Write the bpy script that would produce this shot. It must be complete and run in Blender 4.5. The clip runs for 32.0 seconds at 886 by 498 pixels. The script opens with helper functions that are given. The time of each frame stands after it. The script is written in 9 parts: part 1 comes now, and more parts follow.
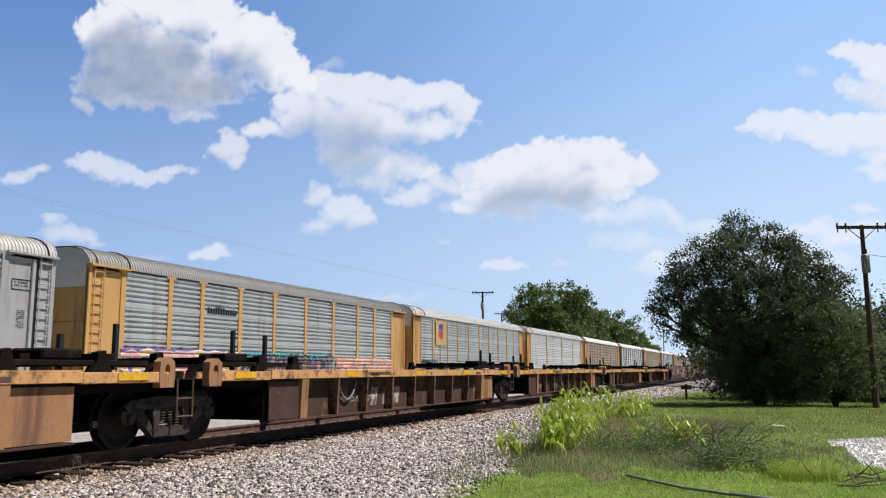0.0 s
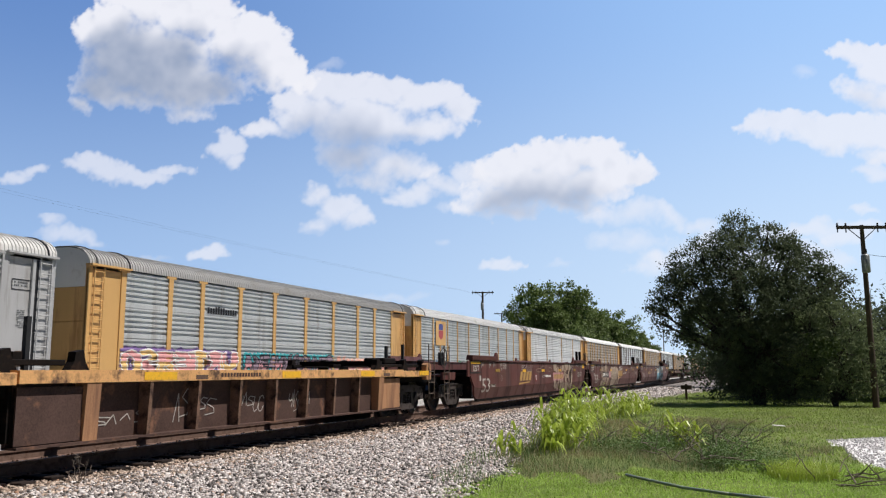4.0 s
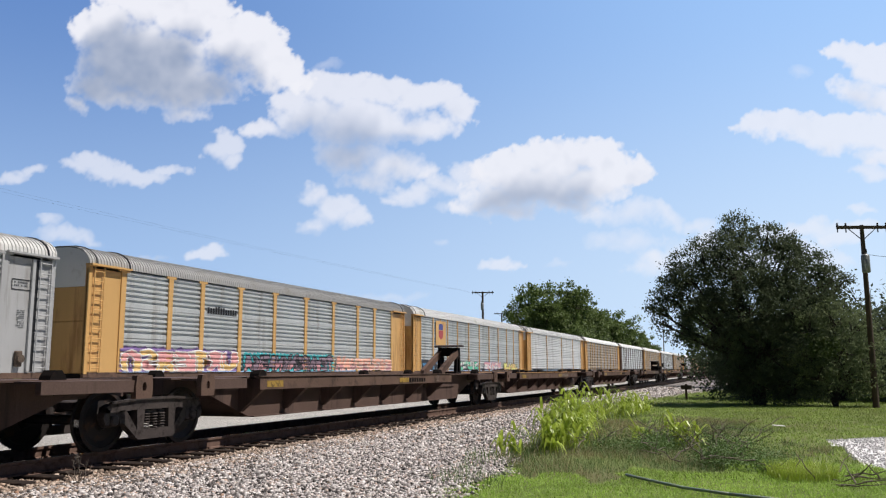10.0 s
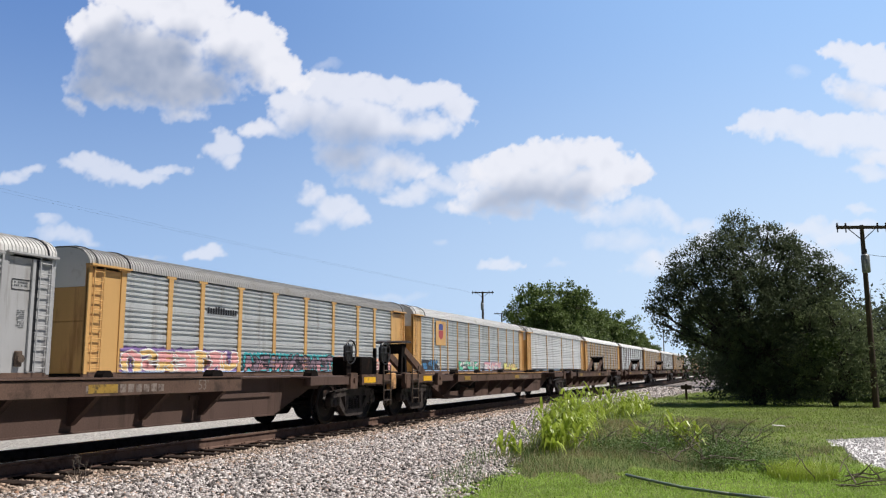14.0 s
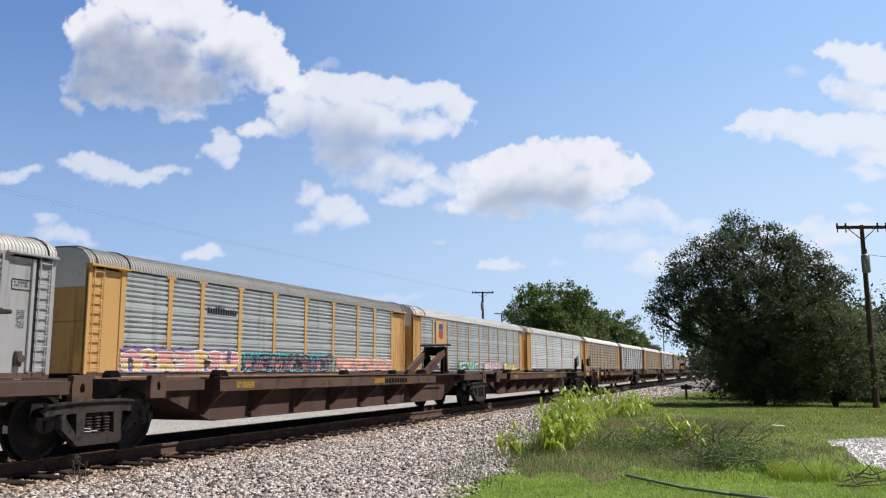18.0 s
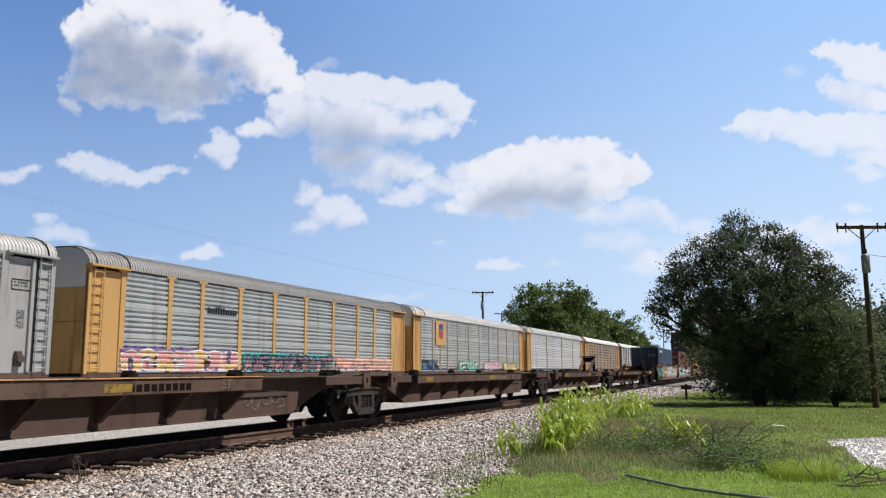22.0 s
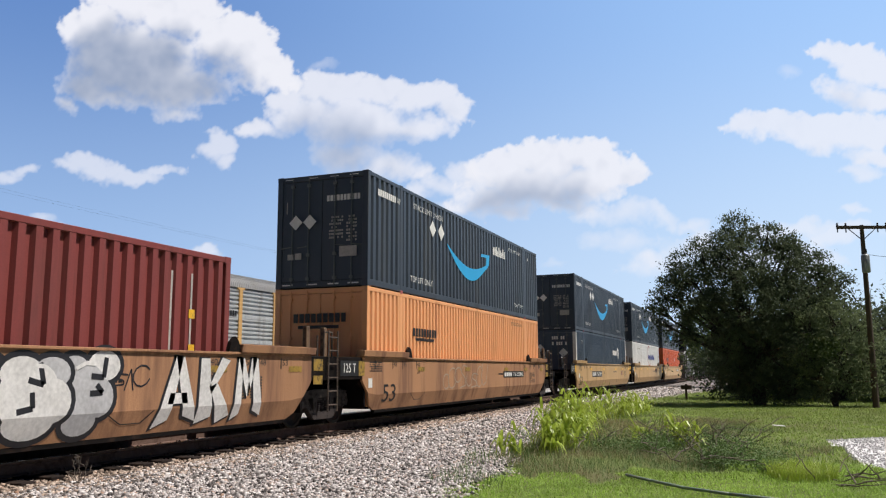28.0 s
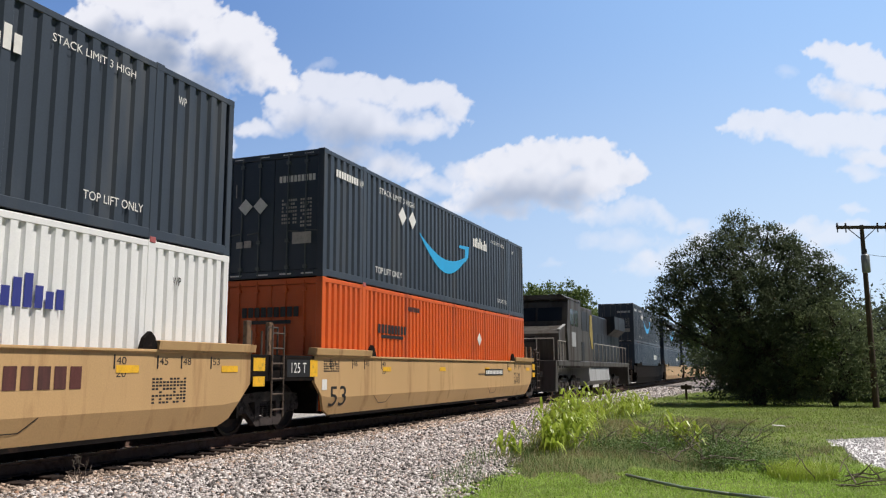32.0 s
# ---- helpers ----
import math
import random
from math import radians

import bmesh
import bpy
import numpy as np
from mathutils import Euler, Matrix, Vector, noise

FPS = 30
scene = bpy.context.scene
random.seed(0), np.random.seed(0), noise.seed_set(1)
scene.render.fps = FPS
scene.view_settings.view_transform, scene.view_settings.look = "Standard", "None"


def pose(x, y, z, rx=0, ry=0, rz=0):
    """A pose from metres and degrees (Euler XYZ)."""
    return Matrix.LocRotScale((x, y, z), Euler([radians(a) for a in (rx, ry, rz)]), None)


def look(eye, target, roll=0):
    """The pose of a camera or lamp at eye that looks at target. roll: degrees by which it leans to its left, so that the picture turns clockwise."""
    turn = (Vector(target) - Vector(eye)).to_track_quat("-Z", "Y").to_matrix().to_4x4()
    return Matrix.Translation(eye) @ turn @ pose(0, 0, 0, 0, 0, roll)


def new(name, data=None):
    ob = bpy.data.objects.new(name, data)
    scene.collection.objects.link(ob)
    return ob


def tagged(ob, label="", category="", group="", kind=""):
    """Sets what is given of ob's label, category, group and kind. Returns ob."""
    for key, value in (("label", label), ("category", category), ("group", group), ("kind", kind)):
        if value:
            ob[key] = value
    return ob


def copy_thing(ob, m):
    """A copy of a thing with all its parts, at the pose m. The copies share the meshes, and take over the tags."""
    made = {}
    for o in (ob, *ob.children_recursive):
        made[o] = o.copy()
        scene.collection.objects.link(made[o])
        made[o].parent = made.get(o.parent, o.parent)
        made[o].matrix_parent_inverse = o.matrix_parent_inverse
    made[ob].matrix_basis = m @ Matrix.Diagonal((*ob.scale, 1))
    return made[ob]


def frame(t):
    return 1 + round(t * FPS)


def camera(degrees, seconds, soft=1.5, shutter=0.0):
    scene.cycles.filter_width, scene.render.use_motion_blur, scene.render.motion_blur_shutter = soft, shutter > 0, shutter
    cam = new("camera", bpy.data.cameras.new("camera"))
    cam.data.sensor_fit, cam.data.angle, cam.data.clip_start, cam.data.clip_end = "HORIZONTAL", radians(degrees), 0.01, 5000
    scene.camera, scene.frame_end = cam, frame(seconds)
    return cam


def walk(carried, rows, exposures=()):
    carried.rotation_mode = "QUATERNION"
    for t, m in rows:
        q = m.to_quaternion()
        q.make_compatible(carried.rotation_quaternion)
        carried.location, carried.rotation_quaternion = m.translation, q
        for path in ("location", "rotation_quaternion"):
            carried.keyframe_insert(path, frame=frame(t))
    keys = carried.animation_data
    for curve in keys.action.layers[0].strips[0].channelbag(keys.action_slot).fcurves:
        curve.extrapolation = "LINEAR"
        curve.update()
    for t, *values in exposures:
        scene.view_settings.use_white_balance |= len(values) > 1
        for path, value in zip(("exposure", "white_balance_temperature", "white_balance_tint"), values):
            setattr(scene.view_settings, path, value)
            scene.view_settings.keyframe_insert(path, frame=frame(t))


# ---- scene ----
EYE = (0.0, 0.0, 1.1705)
YAW, PITCH, ROLL = 21.319, 8.521, -0.256
cam = camera(57.238, 32.0, soft=1.2, shutter=0.0)
_a, _b = radians(YAW), radians(PITCH)
_aim = (EYE[0] - math.sin(_a) * math.cos(_b), EYE[1] + math.cos(_a) * math.cos(_b), EYE[2] + math.sin(_b))
walk(cam, [(0.0, look(EYE, _aim, ROLL)), (32.0, look(EYE, _aim, ROLL))], exposures=[(0.0, 0.0, 6500.0, 12.5), (32.0, 0.0, 6500.0, 12.5)])

# ---- light ----
SUN_EL, SUN_AZ = radians(60), radians(71)          # azimuth from +Y towards +X
world = bpy.data.worlds.new("sky")
scene.world = world
world.use_nodes = True
wn = world.node_tree.nodes
wn.clear()
sky = wn.new("ShaderNodeTexSky")
sky.sky_type, sky.sun_disc = "NISHITA", False
sky.sun_elevation, sky.sun_rotation = SUN_EL, SUN_AZ
sky.altitude, sky.air_density, sky.dust_density, sky.ozone_density = 200, 0.25, 0.0, 2.0
bg = wn.new("ShaderNodeBackground")
bg.inputs["Strength"].default_value = 0.05
wout = wn.new("ShaderNodeOutputWorld")
world.node_tree.links.new(sky.outputs["Color"], bg.inputs["Color"])
world.node_tree.links.new(bg.outputs["Background"], wout.inputs["Surface"])
sun_data = bpy.data.lights.new("sun", "SUN")
sun_data.energy, sun_data.angle, sun_data.color = 5.0, radians(0.53), (1.0, 0.95, 0.87)
sun = new("sun", sun_data)
_s = Vector((math.sin(SUN_AZ) * math.cos(SUN_EL), math.cos(SUN_AZ) * math.cos(SUN_EL), math.sin(SUN_EL)))
sun.matrix_world = look(tuple(_s * 100), (0, 0, 0))




def sky_backdrop():
    """A plain curved sheet of sky far behind everything, blue above and paler towards the horizon and the sun."""
    m = bpy.data.materials.new("hazy_blue_sky")
    m.use_nodes = True
    n, l = m.node_tree.nodes, m.node_tree.links
    n.clear()
    out, em = n.new("ShaderNodeOutputMaterial"), n.new("ShaderNodeEmission")
    tc, sep = n.new("ShaderNodeTexCoord"), n.new("ShaderNodeSeparateXYZ")
    l.new(tc.outputs["UV"], sep.inputs[0])

    def mix(a, b, fac):
        x = n.new("ShaderNodeMix")
        x.data_type = "RGBA"
        for k, c in ((6, a), (7, b)):
            if isinstance(c, tuple):
                x.inputs[k].default_value = (*c, 1)
            else:
                l.new(c, x.inputs[k])
        l.new(fac, x.inputs[0])
        return x.outputs[2]

    def ramp(src, a, b):
        r = n.new("ShaderNodeMapRange")
        r.interpolation_type = "SMOOTHSTEP"
        r.inputs["From Min"].default_value, r.inputs["From Max"].default_value = a, b
        l.new(src, r.inputs["Value"])
        return r.outputs["Result"]

    u, v = sep.outputs["X"], sep.outputs["Y"]
    side = ramp(u, 0.18, 0.86)
    high = mix(SKY_HIGH_L, SKY_HIGH_R, side)
    low = mix(SKY_LOW_L, SKY_LOW_R, side)
    l.new(mix(low, high, ramp(v, 0.02, 0.62)), em.inputs["Color"])
    em.inputs["Strength"].default_value = 1.0
    l.new(em.outputs[0], out.inputs["Surface"])
    me = bpy.data.meshes.new("backdrop_sky")
    R, nx, ny = 4300.0, 40, 12
    vs, fs, uv = [], [], []
    for j in range(ny + 1):
        for i in range(nx + 1):
            az, el = radians(-YAW - 52 + 104 * i / nx), radians(-1.5 + 45 * j / ny)
            vs.append((EYE[0] + R * math.sin(az) * math.cos(el), EYE[1] + R * math.cos(az) * math.cos(el), EYE[2] + R * math.sin(el)))
    w = nx + 1
    for j in range(ny):
        for i in range(nx):
            fs.append((j * w + i, j * w + i + 1, (j + 1) * w + i + 1, (j + 1) * w + i))
            uv += [(i / nx, j / ny), ((i + 1) / nx, j / ny), ((i + 1) / nx, (j + 1) / ny), (i / nx, (j + 1) / ny)]
    me.from_pydata(vs, [], fs)
    layer = me.uv_layers.new(name="UVMap")
    layer.data.foreach_set("uv", [c for p in uv for c in p])
    me.polygons.foreach_set("use_smooth", [True] * len(me.polygons))
    me.materials.append(m)
    ob = new("backdrop_sky", me)
    return tagged(ob, "hazy blue summer sky", "sky", kind="structure")


SKY_HIGH_L, SKY_HIGH_R = (0.125, 0.258, 0.575), (0.36, 0.60, 0.98)
SKY_LOW_L, SKY_LOW_R = (0.395, 0.59, 0.87), (0.67, 0.84, 1.0)
sky_backdrop()


# ---- materials ----
def mat(name, base, rough=0.6, metal=0.0, var=0.2, scale=3.0, bump=0.15, dirt=None, dirt_amount=0.35, streak=False,
        fine=40.0, spec=0.5, random_tint=0.0, translucent=0.0, bump_dist=0.01):
    m = bpy.data.materials.new(name)
    m.use_nodes = True
    nt = m.node_tree
    n, l = nt.nodes, nt.links
    p = n["Principled BSDF"]
    p.inputs["Roughness"].default_value, p.inputs["Metallic"].default_value = rough, metal
    p.inputs["Specular IOR Level"].default_value = spec
    tc = n.new("ShaderNodeTexCoord")
    mp = n.new("ShaderNodeMapping")
    if streak:
        mp.inputs["Scale"].default_value = (1.0, 1.0, 0.12)
    l.new(tc.outputs["Object"], mp.inputs["Vector"])
    big = n.new("ShaderNodeTexNoise")
    big.inputs["Scale"].default_value, big.inputs["Detail"].default_value = scale, 6
    l.new(mp.outputs["Vector"], big.inputs["Vector"])
    small = n.new("ShaderNodeTexNoise")
    small.inputs["Scale"].default_value, small.inputs["Detail"].default_value = fine, 4
    l.new(tc.outputs["Object"], small.inputs["Vector"])
    hsv = n.new("ShaderNodeHueSaturation")
    hsv.inputs["Color"].default_value = (*base, 1)
    add = n.new("ShaderNodeMath")
    add.operation = "ADD"
    l.new(big.outputs["Fac"], add.inputs[0])
    l.new(small.outputs["Fac"], add.inputs[1])
    mr = n.new("ShaderNodeMapRange")
    mr.inputs["From Min"].default_value, mr.inputs["From Max"].default_value = 0.6, 1.4
    mr.inputs["To Min"].default_value, mr.inputs["To Max"].default_value = 1 - var, 1 + var
    l.new(add.outputs[0], mr.inputs["Value"])
    val = mr.outputs["Result"]
    if random_tint:
        oi = n.new("ShaderNodeObjectInfo")
        rr = n.new("ShaderNodeMapRange")
        rr.inputs["To Min"].default_value, rr.inputs["To Max"].default_value = 1 - random_tint, 1 + random_tint
        l.new(oi.outputs["Random"], rr.inputs["Value"])
        mul = n.new("ShaderNodeMath")
        mul.operation = "MULTIPLY"
        l.new(val, mul.inputs[0])
        l.new(rr.outputs["Result"], mul.inputs[1])
        val = mul.outputs[0]
    l.new(val, hsv.inputs["Value"])
    col = hsv.outputs["Color"]
    if dirt:
        d = n.new("ShaderNodeTexNoise")
        d.inputs["Scale"].default_value, d.inputs["Detail"].default_value, d.inputs["Roughness"].default_value = scale * 1.7, 8, 0.65
        l.new(mp.outputs["Vector"], d.inputs["Vector"])
        ramp = n.new("ShaderNodeMapRange")
        ramp.inputs["From Min"].default_value, ramp.inputs["From Max"].default_value = 0.62 - dirt_amount * 0.3, 0.78 - dirt_amount * 0.3
        l.new(d.outputs["Fac"], ramp.inputs["Value"])
        mix = n.new("ShaderNodeMix")
        mix.data_type = "RGBA"
        l.new(ramp.outputs["Result"], mix.inputs[0])
        l.new(col, mix.inputs[6])
        mix.inputs[7].default_value = (*dirt, 1)
        col = mix.outputs[2]
        rr2 = n.new("ShaderNodeMapRange")
        rr2.inputs["To Min"].default_value, rr2.inputs["To Max"].default_value = rough, min(1, rough + 0.3)
        l.new(ramp.outputs["Result"], rr2.inputs["Value"])
        l.new(rr2.outputs["Result"], p.inputs["Roughness"])
    l.new(col, p.inputs["Base Color"])
    if bump:
        b = n.new("ShaderNodeBump")
        b.inputs["Strength"].default_value, b.inputs["Distance"].default_value = bump, bump_dist
        l.new(add.outputs[0], b.inputs["Height"])
        l.new(b.outputs["Normal"], p.inputs["Normal"])
    if translucent:
        t = n.new("ShaderNodeBsdfTranslucent")
        l.new(col, t.inputs["Color"])
        ms = n.new("ShaderNodeMixShader")
        ms.inputs[0].default_value = translucent
        l.new(p.outputs[0], ms.inputs[1])
        l.new(t.outputs[0], ms.inputs[2])
        l.new(ms.outputs[0], n["Material Output"].inputs["Surface"])
    return m


RUST = (0.13, 0.055, 0.03)
GRIME = (0.05, 0.04, 0.035)
M_steel_dark = mat("weathered_dark_steel", (0.010, 0.008, 0.0075), 0.8, 0.0, 0.3, 2.5, dirt=(0.04, 0.025, 0.019), dirt_amount=0.25, spec=0.1)
M_bogie = mat("grimy_cast_steel", (0.060, 0.049, 0.046), 0.6, 0.0, 0.4, 4, dirt=(0.02, 0.016, 0.015), dirt_amount=0.4, spec=0.3)
M_wheel = mat("wheel_steel", (0.022, 0.018, 0.017), 0.55, 0.0, 0.3, 3, dirt=(0.075, 0.042, 0.03), dirt_amount=0.3, spec=0.3)
M_tread = mat("polished_tread_steel", (0.45, 0.44, 0.43), 0.25, 1.0, 0.1, 10, 0.02)
M_spine = mat("weathered_brown_spine_paint", (0.112, 0.074, 0.062), 0.7, 0.0, 0.22, 1.2, dirt=(0.06, 0.042, 0.037), dirt_amount=0.35, streak=True, spec=0.2)
M_sill_brown = mat("faded_tan_brown_sill", (0.13, 0.082, 0.062), 0.65, 0.0, 0.35, 1.2, dirt=(0.05, 0.035, 0.03), dirt_amount=0.35, spec=0.25)
M_sill_yellow = mat("faded_yellow_orange_sill", (0.68, 0.38, 0.16), 0.6, 0.0, 0.2, 2.2, dirt=(0.11, 0.065, 0.045), dirt_amount=0.42, spec=0.3)
M_reflector = mat("yellow_reflective_tape", (0.85, 0.48, 0.03), 0.4, 0.0, 0.15, 6, 0.03, dirt=(0.4, 0.25, 0.08), dirt_amount=0.25)
M_reflector_old = mat("dirty_yellow_tape", (0.35, 0.22, 0.04), 0.5, 0.0, 0.3, 6, 0.03, dirt=GRIME, dirt_amount=0.4)
M_oldwell = mat("rusty_brown_well_side", (0.082, 0.050, 0.042), 0.7, 0.0, 0.4, 1.6, dirt=(0.26, 0.135, 0.085), dirt_amount=0.22, spec=0.2)
M_rib = mat("worn_tan_rib_edge", (0.19, 0.115, 0.08), 0.7, 0.0, 0.35, 3.0, dirt=(0.05, 0.033, 0.029), dirt_amount=0.5, spec=0.2)
M_oldwell_light = mat("faded_orange_brown_panel", (0.42, 0.22, 0.11), 0.6, 0.0, 0.25, 1.6, dirt=(0.2, 0.1, 0.06), dirt_amount=0.5, streak=True)
M_maroon = mat("maroon_brown_well_paint", (0.118, 0.043, 0.038), 0.5, 0.0, 0.22, 1.1, dirt=(0.07, 0.034, 0.031), dirt_amount=0.4, streak=True, spec=0.35)
M_tan_old = mat("faded_orange_brown_well_paint", (0.43, 0.228, 0.12), 0.6, 0.0, 0.2, 1.0, dirt=(0.24, 0.125, 0.075), dirt_amount=0.5, streak=True, spec=0.3)
M_tan = mat("yellow_tan_well_paint", (0.56, 0.36, 0.17), 0.5, 0.0, 0.1, 1.0, dirt=(0.35, 0.2, 0.085), dirt_amount=0.22, streak=True)
M_ladder = mat("grey_brown_ladder_steel", (0.11, 0.082, 0.064), 0.6, 0.0, 0.3, 5, dirt=(0.03, 0.025, 0.022), spec=0.3)
M_black = mat("black_paint", (0.02, 0.02, 0.022), 0.5, 0.0, 0.3, 5, 0.05)
M_white = mat("white_lettering_paint", (0.78, 0.77, 0.74), 0.5, 0.0, 0.1, 6, 0.02)
M_offwhite = mat("faded_white_lettering", (0.45, 0.42, 0.39), 0.6, 0.0, 0.3, 8, 0.02)
M_faded = mat("worn_grey_lettering", (0.24, 0.2, 0.175), 0.7, 0.0, 0.35, 8, 0.02, dirt=(0.1, 0.07, 0.058), dirt_amount=0.5)
M_worn_white = mat("worn_white_lettering", (0.5, 0.44, 0.39), 0.7, 0.0, 0.3, 4, 0.02, dirt=(0.1, 0.06, 0.05), dirt_amount=0.5)
M_lock = mat("faded_red_lock_paint", (0.42, 0.11, 0.11), 0.6, 0.0, 0.25, 6, 0.05)
M_post = mat("tan_brown_post_paint", (0.2, 0.125, 0.075), 0.6, 0.0, 0.3, 4, dirt=(0.06, 0.04, 0.03), dirt_amount=0.4, spec=0.3)
M_gold = mat("faded_gold_lettering", (0.45, 0.27, 0.09), 0.55, 0.0, 0.25, 5, 0.02)
M_navy = mat("dark_slate_blue_container", (0.048, 0.062, 0.084), 0.42, 0.0, 0.14, 0.8, 0.06, dirt=(0.068, 0.08, 0.098), dirt_amount=0.3, streak=True)
M_umax = mat("dark_blue_container", (0.054, 0.078, 0.117), 0.42, 0.0, 0.14, 0.8, 0.06, dirt=(0.078, 0.1, 0.13), dirt_amount=0.3, streak=True)
M_orange = mat("bright_orange_container", (0.70, 0.12, 0.018), 0.42, 0.0, 0.12, 0.9, 0.06, dirt=(0.42, 0.08, 0.025), dirt_amount=0.3, streak=True)
M_orange_faded = mat("faded_orange_container", (0.88, 0.42, 0.19), 0.5, 0.0, 0.08, 0.9, 0.06, dirt=(0.66, 0.3, 0.14), dirt_amount=0.25, streak=True)
M_red = mat("dull_red_container", (0.235, 0.052, 0.047), 0.5, 0.0, 0.14, 0.9, 0.06, dirt=(0.16, 0.045, 0.04), dirt_amount=0.35, streak=True)
M_blue = mat("navy_blue_container", (0.035, 0.07, 0.15), 0.48, 0.0, 0.18, 0.9, 0.06, dirt=(0.06, 0.07, 0.1), dirt_amount=0.35, streak=True)
M_whitebox = mat("white_container_paint", (0.82, 0.83, 0.83), 0.42, 0.0, 0.06, 0.9, 0.05, dirt=(0.52, 0.5, 0.47), dirt_amount=0.15, streak=True)
M_cyan = mat("bright_blue_graphic", (0.02, 0.40, 0.78), 0.45, 0.0, 0.08, 3, 0.02)
M_logo_blue = mat("deep_blue_graphic", (0.04, 0.05, 0.25), 0.45, 0.0, 0.08, 3, 0.02)
M_logo_red = mat("red_graphic", (0.4, 0.05, 0.06), 0.5, 0.0, 0.1, 3, 0.02)
M_rack_yellow = mat("autorack_yellow_orange_paint", (0.62, 0.375, 0.14), 0.5, 0.0, 0.14, 1.0, 0.08, dirt=(0.36, 0.19, 0.07), dirt_amount=0.3, streak=True)
M_galv = mat("weathered_galvanised_panel", (0.55, 0.58, 0.59), 0.45, 0.25, 0.2, 0.8, 0.08, dirt=(0.34, 0.33, 0.31), dirt_amount=0.25, streak=True)
M_galv_bright = mat("bright_white_galvanised_panel", (0.68, 0.70, 0.71), 0.5, 0.1, 0.12, 0.8, 0.08, dirt=(0.4, 0.39, 0.37), dirt_amount=0.3, streak=True)
M_galv_tan = mat("dusty_tan_galvanised_panel", (0.34, 0.30, 0.25), 0.55, 0.15, 0.15, 0.8, 0.08, dirt=(0.22, 0.19, 0.16), dirt_amount=0.45, streak=True)
M_roof = mat("ribbed_silver_roof", (0.40, 0.40, 0.395), 0.5, 0.2, 0.12, 0.7, 0.08, dirt=(0.34, 0.33, 0.31), dirt_amount=0.3)
M_roof_bright = mat("bright_ribbed_roof", (0.60, 0.60, 0.59), 0.5, 0.1, 0.15, 0.7, 0.08, dirt=(0.4, 0.39, 0.37), dirt_amount=0.3)
M_roof_white = mat("white_painted_roof", (0.78, 0.79, 0.79), 0.5, 0.0, 0.08, 0.7, 0.06, dirt=(0.55, 0.54, 0.5), dirt_amount=0.2)
M_grey_rack = mat("light_grey_rack_paint", (0.43, 0.44, 0.45), 0.5, 0.1, 0.14, 1.2, 0.06, dirt=(0.25, 0.24, 0.23), dirt_amount=0.3, streak=True)
M_rail = mat("rusty_rail_steel", (0.15, 0.098, 0.078), 0.7, 0.0, 0.25, 4, dirt=(0.09, 0.055, 0.042), dirt_amount=0.4, spec=0.15)
M_tie = mat("creosoted_timber", (0.024, 0.018, 0.016), 0.9, 0.0, 0.35, 3, 0.4, dirt=(0.06, 0.043, 0.034), dirt_amount=0.35, random_tint=0.3, spec=0.1)
M_pole = mat("weathered_pole_timber", (0.085, 0.062, 0.047), 0.85, 0.0, 0.3, 5, 0.4, streak=True)
M_insul = mat("grey_transformer_paint", (0.30, 0.32, 0.33), 0.45, 0.3, 0.1, 4, 0.03)
M_bark = mat("dark_tree_bark", (0.05, 0.04, 0.032), 0.9, 0.0, 0.3, 6, 0.5)
M_leaf = mat("dark_green_leaves", (0.105, 0.132, 0.078), 0.8, 0.0, 0.5, 0.7, 0.0, fine=4, spec=0.12, translucent=0.3)
M_leaf_mid = mat("grey_green_leaves", (0.19, 0.235, 0.12), 0.75, 0.0, 0.4, 0.8, 0.0, fine=5, spec=0.15, translucent=0.35)
M_leaf_far = mat("mid_green_leaves", (0.125, 0.18, 0.05), 0.65, 0.0, 0.5, 0.4, 0.0, fine=3, translucent=0.28)
M_leaf_lime = mat("lime_green_leaves", (0.10, 0.15, 0.035), 0.55, 0.0, 0.3, 0.9, 0.0, fine=9, translucent=0.35)
M_corn = mat("bright_green_cane_leaves", (0.38, 0.48, 0.065), 0.38, 0.0, 0.4, 1.8, 0.0, fine=8, translucent=0.36)
M_grass_blade = mat("lawn_grass_blades", (0.33, 0.5, 0.075), 0.6, 0.0, 0.5, 0.55, 0.0, fine=7, translucent=0.3)
M_grass_dry = mat("dry_seeding_grass", (0.31, 0.265, 0.145), 0.7, 0.0, 0.35, 0.8, 0.0, fine=7, translucent=0.2)
M_grass_far = mat("olive_lawn_blades", (0.26, 0.36, 0.073), 0.65, 0.0, 0.5, 0.45, 0.0, fine=5, translucent=0.25)
M_grass_olive = mat("low_olive_grass", (0.185, 0.22, 0.078), 0.7, 0.0, 0.45, 0.6, 0.0, fine=6, translucent=0.2)
M_weed = mat("dark_green_weed_leaves", (0.13, 0.21, 0.06), 0.6, 0.0, 0.45, 2.0, 0.0, fine=9, translucent=0.25)
M_twig = mat("grey_dead_branch_bark", (0.16, 0.13, 0.105), 0.85, 0.0, 0.3, 8, 0.3)
M_pipe = mat("grey_green_plastic_pipe", (0.2, 0.26, 0.22), 0.45, 0.0, 0.2, 6, 0.05, dirt=(0.3, 0.28, 0.22), dirt_amount=0.3)
M_paper = mat("pale_litter", (0.7, 0.7, 0.66), 0.6, 0.0, 0.1, 6, 0.1)
M_rod = mat("grey_lock_rod_steel", (0.14, 0.15, 0.155), 0.45, 0.3, 0.2, 6, 0.05)
M_glass = mat("dark_window_glass", (0.02, 0.025, 0.03), 0.08, 0.0, 0.1, 4, 0.0)
